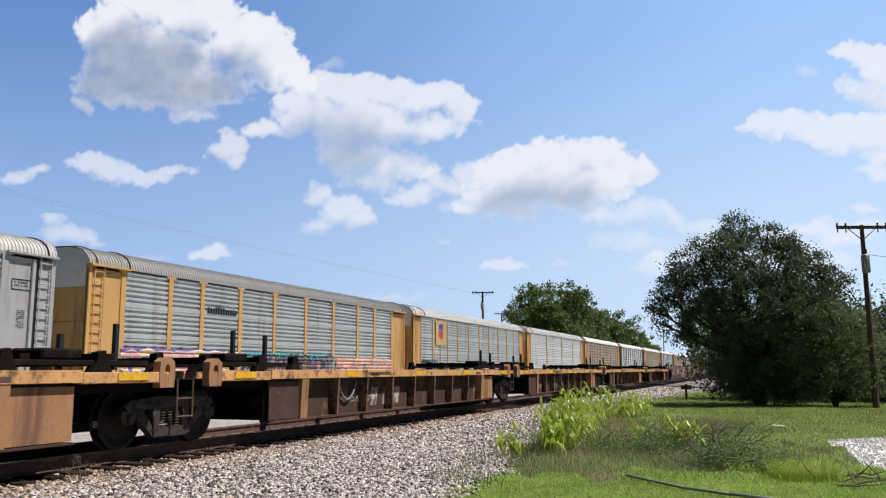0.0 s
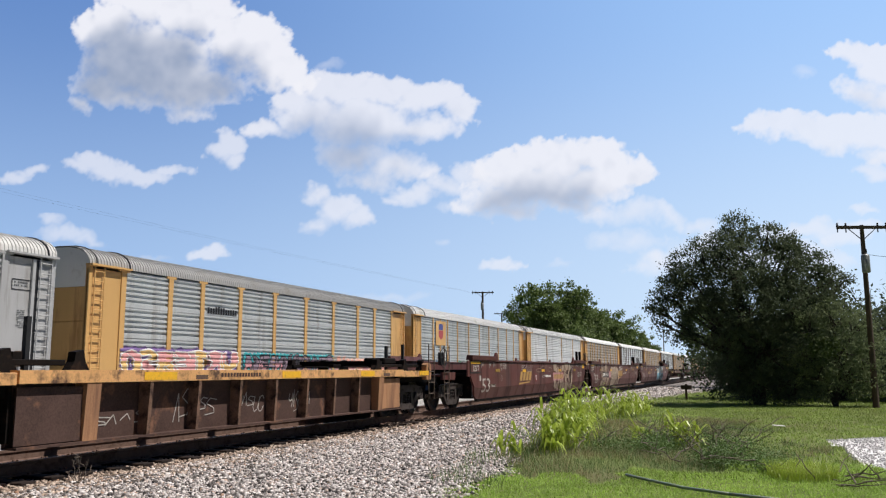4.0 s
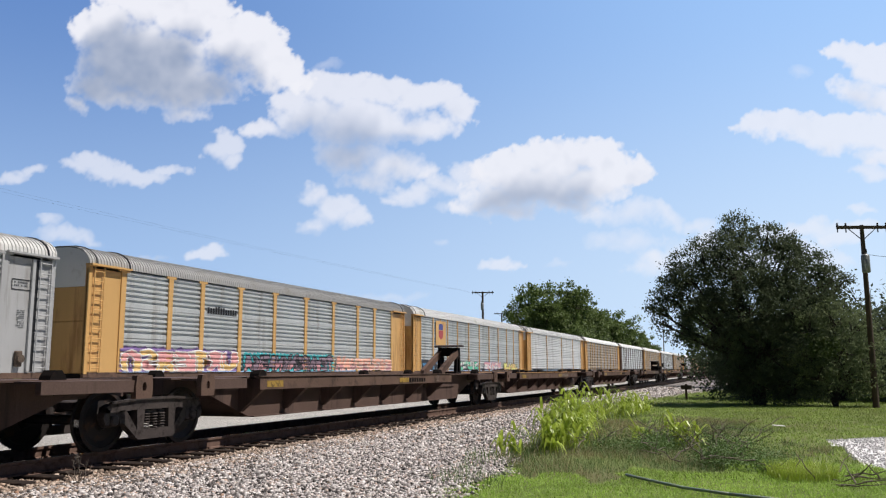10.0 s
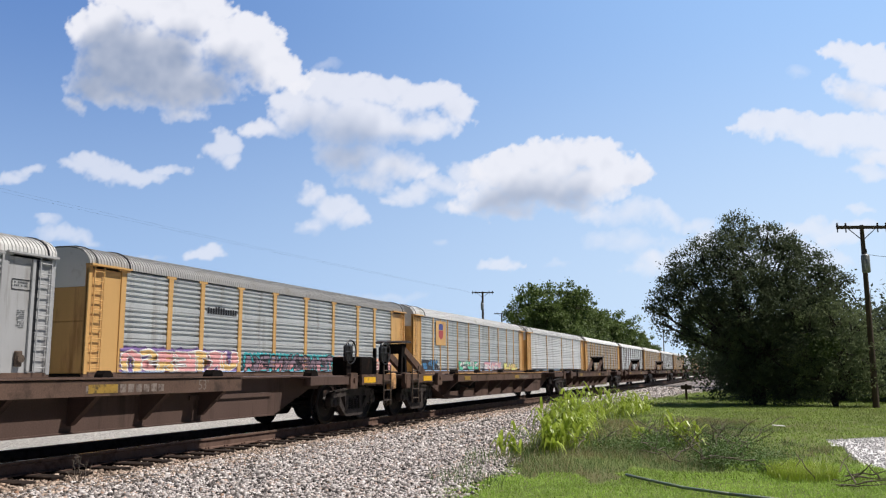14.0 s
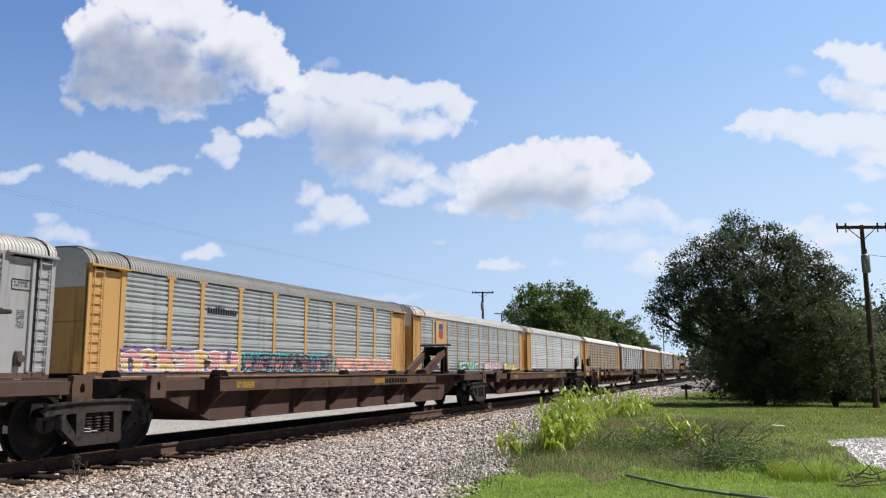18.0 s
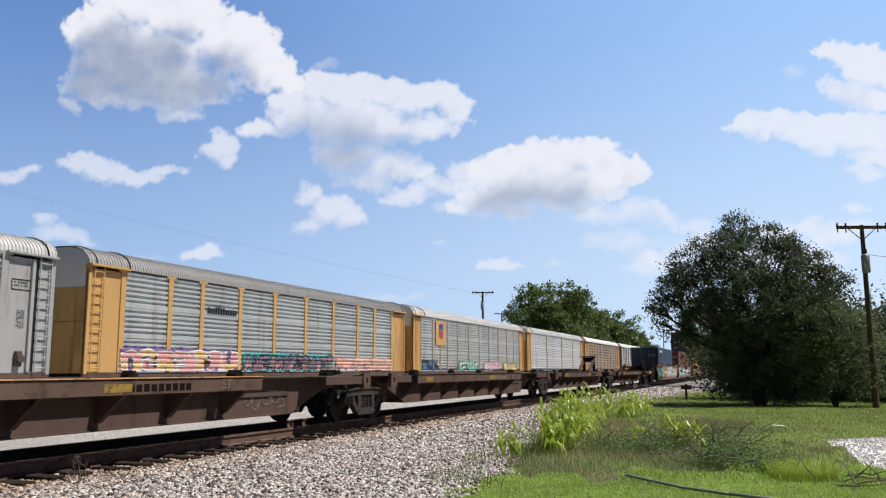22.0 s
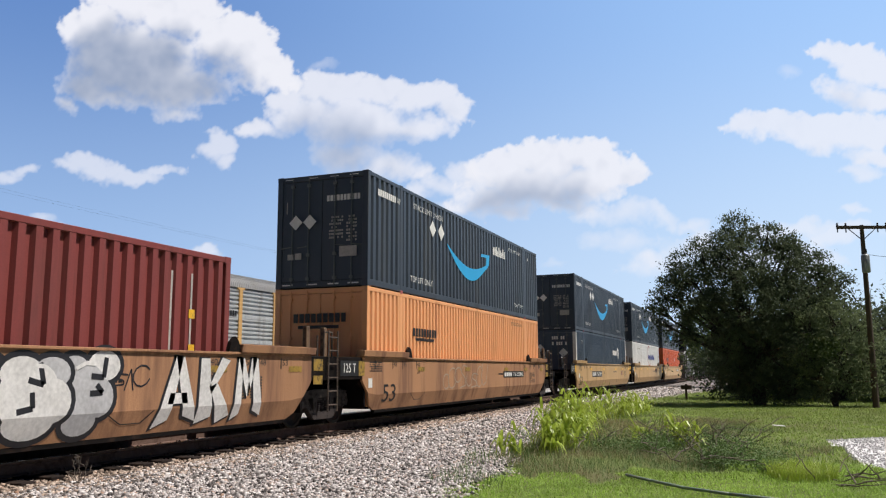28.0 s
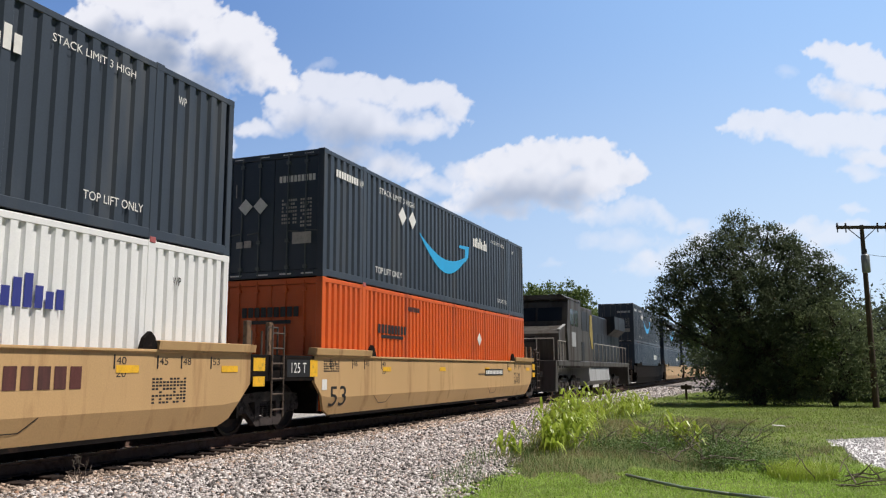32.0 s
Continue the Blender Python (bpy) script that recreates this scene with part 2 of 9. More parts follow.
M_loco = mat("dirty_grey_locomotive_paint", (0.075, 0.07, 0.064), 0.5, 0.0, 0.2, 0.8, 0.06, dirt=(0.045, 0.034, 0.028), dirt_amount=0.5, streak=True)
M_loco_yellow = mat("dirty_yellow_locomotive_paint", (0.36, 0.27, 0.06), 0.5, 0.0, 0.2, 0.9, 0.06, dirt=(0.12, 0.09, 0.05), dirt_amount=0.4, streak=True)
M_loco_blue = mat("dark_blue_locomotive_paint", (0.016, 0.019, 0.028), 0.45, 0.0, 0.2, 0.9, 0.06, dirt=(0.05, 0.045, 0.045), dirt_amount=0.4, streak=True)


def ground_material(name, stops, scale, fine, bump, voronoi=0.0, patch=0.35, patches=None):
    m = bpy.data.materials.new(name)
    m.use_nodes = True
    nt = m.node_tree
    n, l = nt.nodes, nt.links
    p = n["Principled BSDF"]
    p.inputs["Roughness"].default_value = 0.9
    p.inputs["Specular IOR Level"].default_value = 0.2
    tc = n.new("ShaderNodeTexCoord")
    if voronoi:
        v = n.new("ShaderNodeTexVoronoi")
        v.inputs["Scale"].default_value = voronoi
        l.new(tc.outputs["Object"], v.inputs["Vector"])
        rgb = n.new("ShaderNodeSeparateColor")
        l.new(v.outputs["Color"], rgb.inputs["Color"])
        src = rgb.outputs["Red"]
        height = v.outputs["Distance"]
    else:
        v = n.new("ShaderNodeTexNoise")
        v.inputs["Scale"].default_value, v.inputs["Detail"].default_value = fine, 5
        l.new(tc.outputs["Object"], v.inputs["Vector"])
        src = v.outputs["Fac"]
        height = v.outputs["Fac"]
    ramp = n.new("ShaderNodeValToRGB")
    els = ramp.color_ramp.elements
    while len(els) < len(stops):
        els.new(0.5)
    for e, (pos, c) in zip(els, stops):
        e.position, e.color = pos, (*c, 1)
    l.new(src, ramp.inputs["Fac"])
    big = n.new("ShaderNodeTexNoise")
    big.inputs["Scale"].default_value, big.inputs["Detail"].default_value = scale, 6
    l.new(tc.outputs["Object"], big.inputs["Vector"])
    mr = n.new("ShaderNodeMapRange")
    mr.inputs["From Min"].default_value, mr.inputs["From Max"].default_value = 0.3, 0.7
    mr.inputs["To Min"].default_value, mr.inputs["To Max"].default_value = 1 - patch, 1 + patch
    l.new(big.outputs["Fac"], mr.inputs["Value"])
    hsv = n.new("ShaderNodeHueSaturation")
    l.new(ramp.outputs["Color"], hsv.inputs["Color"])
    l.new(mr.outputs["Result"], hsv.inputs["Value"])
    col = hsv.outputs["Color"]
    if patches:
        c, sc, amount = patches
        pn = n.new("ShaderNodeTexNoise")
        pn.inputs["Scale"].default_value, pn.inputs["Detail"].default_value = sc, 7
        l.new(tc.outputs["Object"], pn.inputs["Vector"])
        pr = n.new("ShaderNodeMapRange")
        pr.inputs["From Min"].default_value, pr.inputs["From Max"].default_value = 0.55 - amount * 0.2, 0.75 - amount * 0.2
        l.new(pn.outputs["Fac"], pr.inputs["Value"])
        mix = n.new("ShaderNodeMix")
        mix.data_type = "RGBA"
        l.new(pr.outputs["Result"], mix.inputs[0])
        l.new(col, mix.inputs[6])
        mix.inputs[7].default_value = (*c, 1)
        col = mix.outputs[2]
    l.new(col, p.inputs["Base Color"])
    b = n.new("ShaderNodeBump")
    b.inputs["Strength"].default_value, b.inputs["Distance"].default_value = bump, 0.04
    l.new(height, b.inputs["Height"])
    l.new(b.outputs["Normal"], p.inputs["Normal"])
    return m


M_ground = ground_material("lawn_soil_and_grass", [(0.3, (0.09, 0.12, 0.032)), (0.5, (0.13, 0.165, 0.047)), (0.72, (0.21, 0.195, 0.085))], 0.35, 14, 0.5,
                           patches=((0.15, 0.135, 0.065), 0.3, 0.2))
# bed under the loose stones: colours darkened to paint the shade in their gaps
M_ballast_gaps = ground_material("ballast_darkened_as_gaps", [(0.0, (0.02, 0.017, 0.015)), (0.35, (0.05, 0.043, 0.039)), (0.7, (0.12, 0.107, 0.10)), (1.0, (0.24, 0.22, 0.21))],
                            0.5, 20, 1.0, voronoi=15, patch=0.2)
# same ballast without the gap darkening, for the bed beyond 33 m
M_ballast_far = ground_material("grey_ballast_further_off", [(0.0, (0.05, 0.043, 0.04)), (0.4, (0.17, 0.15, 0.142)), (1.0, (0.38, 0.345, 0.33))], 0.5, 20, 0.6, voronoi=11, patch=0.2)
M_yard = ground_material("pale_limestone_gravel", [(0.0, (0.24, 0.23, 0.215)), (0.5, (0.42, 0.405, 0.385)), (1.0, (0.62, 0.6, 0.57))], 0.4, 20, 0.8, voronoi=26, patch=0.12)
M_gravel = ground_material("grey_driveway_gravel", [(0.0, (0.6, 0.59, 0.59)), (0.5, (0.72, 0.71, 0.71)), (1.0, (0.82, 0.81, 0.81))], 0.6, 20, 0.15, voronoi=30, patch=0.15)


def stone_material(name, cols):
    m = mat(name, (0.34, 0.32, 0.30), 0.85, 0.0, 0.12, 12, 0.3, fine=60)
    nt = m.node_tree
    n, l = nt.nodes, nt.links
    p = n["Principled BSDF"]
    geo = n.new("ShaderNodeNewGeometry")
    ramp = n.new("ShaderNodeValToRGB")
    els = ramp.color_ramp.elements
    while len(els) < len(cols):
        els.new(0.5)
    for e, (pos, c) in zip(els, cols):
        e.position, e.color = pos, (*c, 1)
    l.new(geo.outputs["Random Per Island"], ramp.inputs["Fac"])
    l.new(ramp.outputs["Color"], p.inputs["Base Color"])
    return m


M_stone = stone_material("crushed_ballast_stone", [(0.0, (0.025, 0.021, 0.02)), (0.2, (0.10, 0.088, 0.082)), (0.45, (0.36, 0.325, 0.31)), (0.86, (0.82, 0.775, 0.76)), (1.0, (0.42, 0.28, 0.2))])
M_stone_pale = stone_material("pale_driveway_stone", [(0.0, (0.28, 0.27, 0.275)), (0.4, (0.46, 0.45, 0.455)), (1.0, (0.64, 0.63, 0.64))])
M_stone_rusty = stone_material("rust_stained_ballast_stone", [(0.0, (0.04, 0.031, 0.026)), (0.25, (0.17, 0.125, 0.095)), (0.6, (0.42, 0.32, 0.25)), (0.9, (0.66, 0.55, 0.46)), (1.0, (0.32, 0.18, 0.11))])


# ---- building tools ----
class Mesh:
    """Collects vertices and faces; to_part() makes one object of them."""

    def __init__(self):
        self.v, self.f = [], []

    def quad(self, a, b, c, d):
        i = len(self.v)
        self.v += [a, b, c, d]
        self.f.append((i, i + 1, i + 2, i + 3))
        return self

    def box(self, x0, x1, y0, y1, z0, z1, c=0.0):
        """A box with chamfer c on all edges."""
        if c <= 0:
            i = len(self.v)
            self.v += [(x0, y0, z0), (x1, y0, z0), (x1, y1, z0), (x0, y1, z0), (x0, y0, z1), (x1, y0, z1), (x1, y1, z1), (x0, y1, z1)]
            for q in ((0, 3, 2, 1), (4, 5, 6, 7), (0, 1, 5, 4), (1, 2, 6, 5), (2, 3, 7, 6), (3, 0, 4, 7)):
                self.f.append(tuple(i + k for k in q))
            return self
        bm = bmesh.new()
        bmesh.ops.create_cube(bm, size=1.0, matrix=Matrix.Translation(((x0 + x1) / 2, (y0 + y1) / 2, (z0 + z1) / 2)) @ Matrix.Diagonal((x1 - x0, y1 - y0, z1 - z0, 1)))
        bmesh.ops.bevel(bm, geom=bm.edges[:], offset=c, segments=1, affect="EDGES")
        self.add_bm(bm)
        return self

    def add_bm(self, bm):
        bm.verts.ensure_lookup_table()
        bm.verts.index_update()
        i = len(self.v)
        self.v += [tuple(v.co) for v in bm.verts]
        self.f += [tuple(i + v.index for v in f.verts) for f in bm.faces]
        bm.free()

    def prism(self, pts, axis, a, b, cap=True):
        """A polygon pushed along an axis from a to b. axis x: pts are (y, z); axis y: (x, z); axis z: (x, y)."""
        def at(p, s):
            return {"x": (s, p[0], p[1]), "y": (p[0], s, p[1]), "z": (p[0], p[1], s)}[axis]
        i, k = len(self.v), len(pts)
        self.v += [at(p, a) for p in pts] + [at(p, b) for p in pts]
        for j in range(k):
            j2 = (j + 1) % k
            self.f.append((i + j, i + j2, i + k + j2, i + k + j))
        if cap:
            self.f.append(tuple(i + j for j in reversed(range(k))))
            self.f.append(tuple(i + k + j for j in range(k)))
        return self

    def sheet(self, pts, axis, a, b):
        """An open profile pushed along an axis."""
        def at(p, s):
            return {"x": (s, p[0], p[1]), "y": (p[0], s, p[1]), "z": (p[0], p[1], s)}[axis]
        i, k = len(self.v), len(pts)
        self.v += [at(p, a) for p in pts] + [at(p, b) for p in pts]
        for j in range(k - 1):
            self.f.append((i + j, i + j + 1, i + k + j + 1, i + k + j))
        return self

    def tube(self, p, q, r, r2=None, n=8, cap=True):
        """A round bar from p to q."""
        p, q = Vector(p), Vector(q)
        r2 = r if r2 is None else r2
        d = (q - p).normalized()
        a = d.orthogonal().normalized()
        b = d.cross(a)
        i = len(self.v)
        for c, rr in ((p, r), (q, r2)):
            for k in range(n):
                t = 2 * math.pi * k / n
                self.v.append(tuple(c + a * (rr * math.cos(t)) + b * (rr * math.sin(t))))
        for k in range(n):
            k2 = (k + 1) % n
            self.f.append((i + k, i + k2, i + n + k2, i + n + k))
        if cap:
            self.f.append(tuple(i + k for k in reversed(range(n))))
            self.f.append(tuple(i + n + k for k in range(n)))
        return self

    def lathe(self, profile, n=24, axis="x"):
        """A profile of (along, radius) turned round an axis through the origin."""
        i, m = len(self.v), len(profile)
        for k in range(n):
            t = 2 * math.pi * k / n
            for s, r in profile:
                self.v.append((s, r * math.cos(t), r * math.sin(t)) if axis == "x" else
                              ((r * math.cos(t), s, r * math.sin(t)) if axis == "y" else (r * math.cos(t), r * math.sin(t), s)))
        for k in range(n):
            k2 = (k + 1) % n
            for j in range(m - 1):
                self.f.append((i + k * m + j, i + k * m + j + 1, i + k2 * m + j + 1, i + k2 * m + j))
        return self

    def move(self, x, y, z, start=0):
        self.v = self.v[:start] + [(a + x, b + y, c + z) for a, b, c in self.v[start:]]
        return self

    def merge(self, other, x=0.0, y=0.0, z=0.0):
        i = len(self.v)
        self.v += [(a + x, b + y, c + z) for a, b, c in other.v]
        self.f += [tuple(i + k for k in f) for f in other.f]
        return self

    def data(self, name, material, smooth=False):
        me = bpy.data.meshes.new(name)
        me.from_pydata(self.v, [], self.f)
        bm = bmesh.new()
        bm.from_mesh(me)
        if len(bm.faces) < 20000:
            bmesh.ops.recalc_face_normals(bm, faces=bm.faces[:])
        bm.to_mesh(me)
        bm.free()
        me.materials.append(material)
        if smooth:
            me.polygons.foreach_set("use_smooth", [True] * len(me.polygons))
        return me


def part(name, mesh, material, parent, label="", smooth=False, at=None):
    me = mesh.data(name, material, smooth) if isinstance(mesh, Mesh) else mesh
    ob = new(name, me)
    ob.parent = parent
    if at:
        ob.location = at
    if label:
        ob["label"] = label
    return ob


def thing(name, label, category, at=(0, 0, 0), group="", kind=""):
    ob = new(name)
    ob.location = at
    ob.empty_display_size = 0.2
    return tagged(ob, label, category, group, kind)


TEXTS = {}


def text_mesh(s, material):
    """The outline of a word in the built-in font, 1 m high capitals, as a flat mesh in x and y."""
    key = (s, material.name)
    if key not in TEXTS:
        cu = bpy.data.curves.new("word", "FONT")
        cu.body, cu.size, cu.resolution_u = s, 1.45, 3
        ob = bpy.data.objects.new("word", cu)
        scene.collection.objects.link(ob)
        bpy.context.view_layer.update()
        me = bpy.data.meshes.new_from_object(ob)
        bpy.data.objects.remove(ob)
        me.materials.clear()
        me.materials.append(material)
        TEXTS[key] = me
    return TEXTS[key]


def word(parent, s, material, x, y, z, height, width=0.0, face="x", name="lettering", slope=0.0):
    """Writing on a side (face x, reads towards +y) or on an end (face -y, reads towards +x). width: squeezed to that width."""
    me = text_mesh(s, material)
    ob = new(name, me)
    ob.parent = parent
    xs = [v.co.x for v in me.vertices]
    w = max(xs) if xs else 1.0
    sx = (width / w) if width else height
    if face == "x":
        rot = Euler((radians(90), 0, radians(90)))
        if slope:
            rot = (Matrix.Rotation(slope, 3, "Y") @ rot.to_matrix()).to_euler()
    else:
        rot = Euler((radians(90), 0, 0))
    ob.matrix_basis = Matrix.LocRotScale((x, y, z), rot, (sx, height, 1))
    return ob


def bars(parent, material, x, y, z, height, width, n, rows=1, face="x", name="marking", seed=0, ragged=0.0):
    """Unreadable writing: plain upright bars in rows."""
    rnd = random.Random(seed * 7919 + n)
    m = Mesh()
    for r in range(rows):
        zz = z - r * height * 1.7
        step = width / n
        for k in range(n):
            if rows > 1 and rnd.random() < 0.2:
                continue
            a, b = k * step + step * 0.12, (k + 1) * step - step * 0.12
            top = height
            height = top * (1 - ragged * rnd.random())
            if face == "x":
                m.quad((x, y + a, zz), (x, y + b, zz), (x, y + b, zz + height), (x, y + a, zz + height))
            else:
                m.quad((x + a, y, zz), (x + b, y, zz), (x + b, y, zz + height), (x + a, y, zz + height))
            height = top
    return part(name, m, material, parent)


def plate(parent, name, material, x, y0, y1, z0, z1, label=""):
    """A thin painted or taped patch on a side."""
    return part(name, Mesh().box(x - 0.002, x + 0.004, y0, y1, z0, z1), material, parent, label)


# ---- ground, tracks ----
NEAR_X, FAR_X = -10.078, -23.45       # track centre lines
GROUND = -0.45


def smooth_noise(x, y, s, seed=0.0):
    return noise.noise(Vector((x * s + seed, y * s - seed, seed)))


def edge_x(y):
    """Where the ballast shoulder gives way to grass."""
    k = ((-50, -3.4), (9, -3.75), (12, -4.15), (16, -4.95), (24, -5.6), (34, -6.4), (44, -6.2), (54, -5.4), (64, -4.4), (75, -3.2), (500, -2.4))
    for (a, b), (c, d) in zip(k[:-1], k[1:]):
        if y <= c:
            return b + (d - b) * (y - a) / (c - a) + 0.25 * smooth_noise(0.0, y, 0.5, 5.5)
    return -2.4


def ground_height(x, y):
    """Lawn, ballast beds under both tracks and the yard between them."""
    base = GROUND + 0.05 * smooth_noise(x, y, 0.25, 3.1) + 0.025 * smooth_noise(x, y, 1.1, 7.7)
    bed = -0.25
    e = edge_x(y) - NEAR_X
    u = x - NEAR_X
    if u > 0:
        k = max(0.0, min(1.0, (u - 1.55) / (e - 1.55)))
        k = k * k * (3 - 2 * k) * 0.45 + k * 0.55
        return bed * (1 - k) + base * k
    if u > -1.6:
        return bed
    k = max(0.0, min(1.0, (-u - 1.6) / 1.6))
    h = bed * (1 - k) + (-0.4) * k
    w = x - FAR_X
    if w < 3.2:
        k = max(0.0, min(1.0, (3.2 - w) / 1.6))
        h = h * (1 - k) + bed * k
    if w < -1.8:
        k = max(0.0, min(1.0, (-w - 1.8) / 2.5))
        h = bed * (1 - k) - 0.5 * k
    return h


def graded(a, b, fine_a, fine_b, step, coarse):
    vals, v = [], a
    while v < b:
        vals.append(v)
        v += step if fine_a <= v < fine_b else coarse
    return vals + [b]


GRAVEL = [(1.23, 20.9), (1.45, 19.0), (1.4, 17.0), (1.75, 15.3), (2.6, 13.0), (9, 12.0), (12, 24.0), (2.9, 22.3), (1.9, 21.6)]


def in_poly(x, y, pts):
    c = False
    for (a, b), (d, e) in zip(pts, pts[1:] + pts[:1]):
        if (b > y) != (e > y) and x < (d - a) * (y - b) / (e - b) + a:
            c = not c
    return c


def ground_sheet():
    xs = [-1800, -700, -250, -120, -70, -45] + graded(-34, 12, -9, 4, 0.25, 1.5) + [18, 30, 60, 120, 250, 700, 1800]
    ys = [-700, -250, -90, -40, -20] + graded(-8, 130, 6, 36, 0.35, 3.0) + [180, 260, 420, 800, 2500]
    m = Mesh()
    for y in ys:
        for x in xs:
            near = abs(x) < 50 and -30 < y < 200
            m.v.append((x, y, ground_height(x, y) if near else (GROUND if x > -30 else -0.5)))
    w = len(xs)
    mats = []
    for j in range(len(ys) - 1):
        for i in range(w - 1):
            m.f.append((j * w + i, j * w + i + 1, (j + 1) * w + i + 1, (j + 1) * w + i))
            cx, cy = (xs[i] + xs[i + 1]) / 2, (ys[j] + ys[j + 1]) / 2
            u = cx - NEAR_X
            edge = edge_x(cy) - NEAR_X + 0.3 * smooth_noise(cx, cy, 1.5, 2.2)
            if in_poly(cx, cy, GRAVEL):
                mats.append(3)
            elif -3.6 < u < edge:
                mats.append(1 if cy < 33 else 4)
            elif -18 < u <= -3.6:
                mats.append(2)
            else:
                mats.append(0)
    me = bpy.data.meshes.new("ground")
    me.from_pydata(m.v, [], m.f)
    for k in (M_ground, M_ballast_gaps, M_yard, M_gravel, M_ballast_far):
        me.materials.append(k)
    me.polygons.foreach_set("material_index", mats)
    me.polygons.foreach_set("use_smooth", [True] * len(me.polygons))
    ob = new("ground", me)
    return tagged(ob, "uneven grassy ground with grey ballast beds and a pale gravel yard", "ground", kind="structure")


ground_sheet()


def rail_profile(cx):
    h = [(-0.07, -0.185), (0.07, -0.185), (0.07, -0.172), (0.018, -0.155), (0.012, -0.05), (0.036, -0.038), (0.036, -0.006), (0.028, 0.0),
         (-0.028, 0.0), (-0.036, -0.006), (-0.036, -0.038), (-0.012, -0.05), (-0.018, -0.155), (-0.07, -0.172)]
    return [(cx + a, b) for a, b in h]


def track(cx, y0, y1, label, tie_from, tie_to):
    t = tagged(thing("railway_track", label, "track", (cx, 0, 0)), kind="structure")
    for s in (-1, 1):
        rail = part("rail", Mesh().prism(rail_profile(s * 0.7535), "y", y0, y1), M_rail, t, "rusty steel rail with a worn top")
        part("running_surface", Mesh().box(s * 0.7535 - 0.026, s * 0.7535 + 0.026, y0, y1, 0.0, 0.002), M_tread, rail, "polished bright rail head")
    rnd = random.Random(4)
    shapes = []
    for k in range(6):
        m = Mesh().box(-1.33 - rnd.uniform(0, 0.06), 1.36 + rnd.uniform(0, 0.16), -0.115, 0.115, -0.375, -0.19, 0.012)
        shapes.append(m.data("tie", M_tie))
    y = tie_from
    while y < tie_to:
        ob = part("tie", rnd.choice(shapes), None, t)
        ob.location = (rnd.uniform(-0.05, 0.07), y + rnd.uniform(-0.04, 0.04), rnd.uniform(0, 0.014))
        ob.rotation_euler = (0, 0, radians(rnd.uniform(-1.5, 1.5)))
        y += 0.535
    far = Mesh()
    while y < min(y1, 260):
        far.box(-1.3, 1.3, y - 0.115, y + 0.115, -0.375, -0.19)
        y += 0.535
    if far.v:
        tagged(part("distant_ties", far, M_tie, t), kind="stuff")
    plates = Mesh()
    y = tie_from
    while y < min(tie_to, 60):
        for s in (-1, 1):
            plates.box(s * 0.7535 - 0.18, s * 0.7535 + 0.18, y - 0.1, y + 0.1, -0.19, -0.176)
            plates.box(s * 0.7535 + 0.085, s * 0.7535 + 0.115, y - 0.05, y - 0.02, -0.176, -0.15)
            plates.box(s * 0.7535 + 0.085, s * 0.7535 + 0.115, y + 0.03, y + 0.06, -0.176, -0.15)
        y += 0.535
    tagged(part("tie_plates", plates, M_rail, t, "rusty tie plates and spikes"), kind="stuff")
    return t


track(NEAR_X, -60, 420, "railway track with rusty rails and dark creosoted ties", 2.0, 100)
track(FAR_X, -60, 420, "second railway track under the parked autoracks", 16.0, 60)


# ---- running gear, shared by all cars ----
WHEEL_R = 0.457


def wheelset_data():
    m = Mesh()
    prof = [(0.0, 0.06), (0.0, 0.13), (0.03, 0.15), (0.045, 0.30), (0.02, 0.385), (0.0, 0.40), (0.0, 0.457), (0.10, 0.465), (0.105, 0.49), (0.14, 0.485),
            (0.14, 0.40), (0.115, 0.385), (0.125, 0.28), (0.14, 0.15), (0.16, 0.13), (0.16, 0.06)]
    for s in (-1, 1):
        w = Mesh().lathe([(s * (0.845 - a), r) for a, r in prof], 28)
        m.merge(w)
    m.lathe([(-1.02, 0.0), (-1.02, 0.07), (-0.86, 0.075), (0.86, 0.075), (1.02, 0.07), (1.02, 0.0)], 12)
    n = len(m.f)
    for s in (-1, 1):
        m.lathe([(s * 0.844, 0.4585), (s * 0.752, 0.4665)], 28)
    me = m.data("wheelset", M_wheel, False)
    me.materials.append(M_tread)
    me.polygons.foreach_set("material_index", [0] * n + [1] * (len(me.polygons) - n))
    return me


def ring(m, x0, x1, pts_out, pts_in):
    """A plate in the y-z plane with a hole, between x0 and x1; both outlines have the same count."""
    k = len(pts_out)
    i = len(m.v)
    for x in (x0, x1):
        m.v += [(x, *p) for p in pts_out] + [(x, *p) for p in pts_in]
    for j in range(k):
        j2 = (j + 1) % k
        o0, o1, n0, n1 = i + j, i + j2, i + k + j, i + k + j2
        m.f += [(o0, o1, n1, n0), (o0 + 2 * k, n0 + 2 * k, n1 + 2 * k, o1 + 2 * k), (o0, o0 + 2 * k, o1 + 2 * k, o1), (n0, n1, n1 + 2 * k, n0 + 2 * k)]


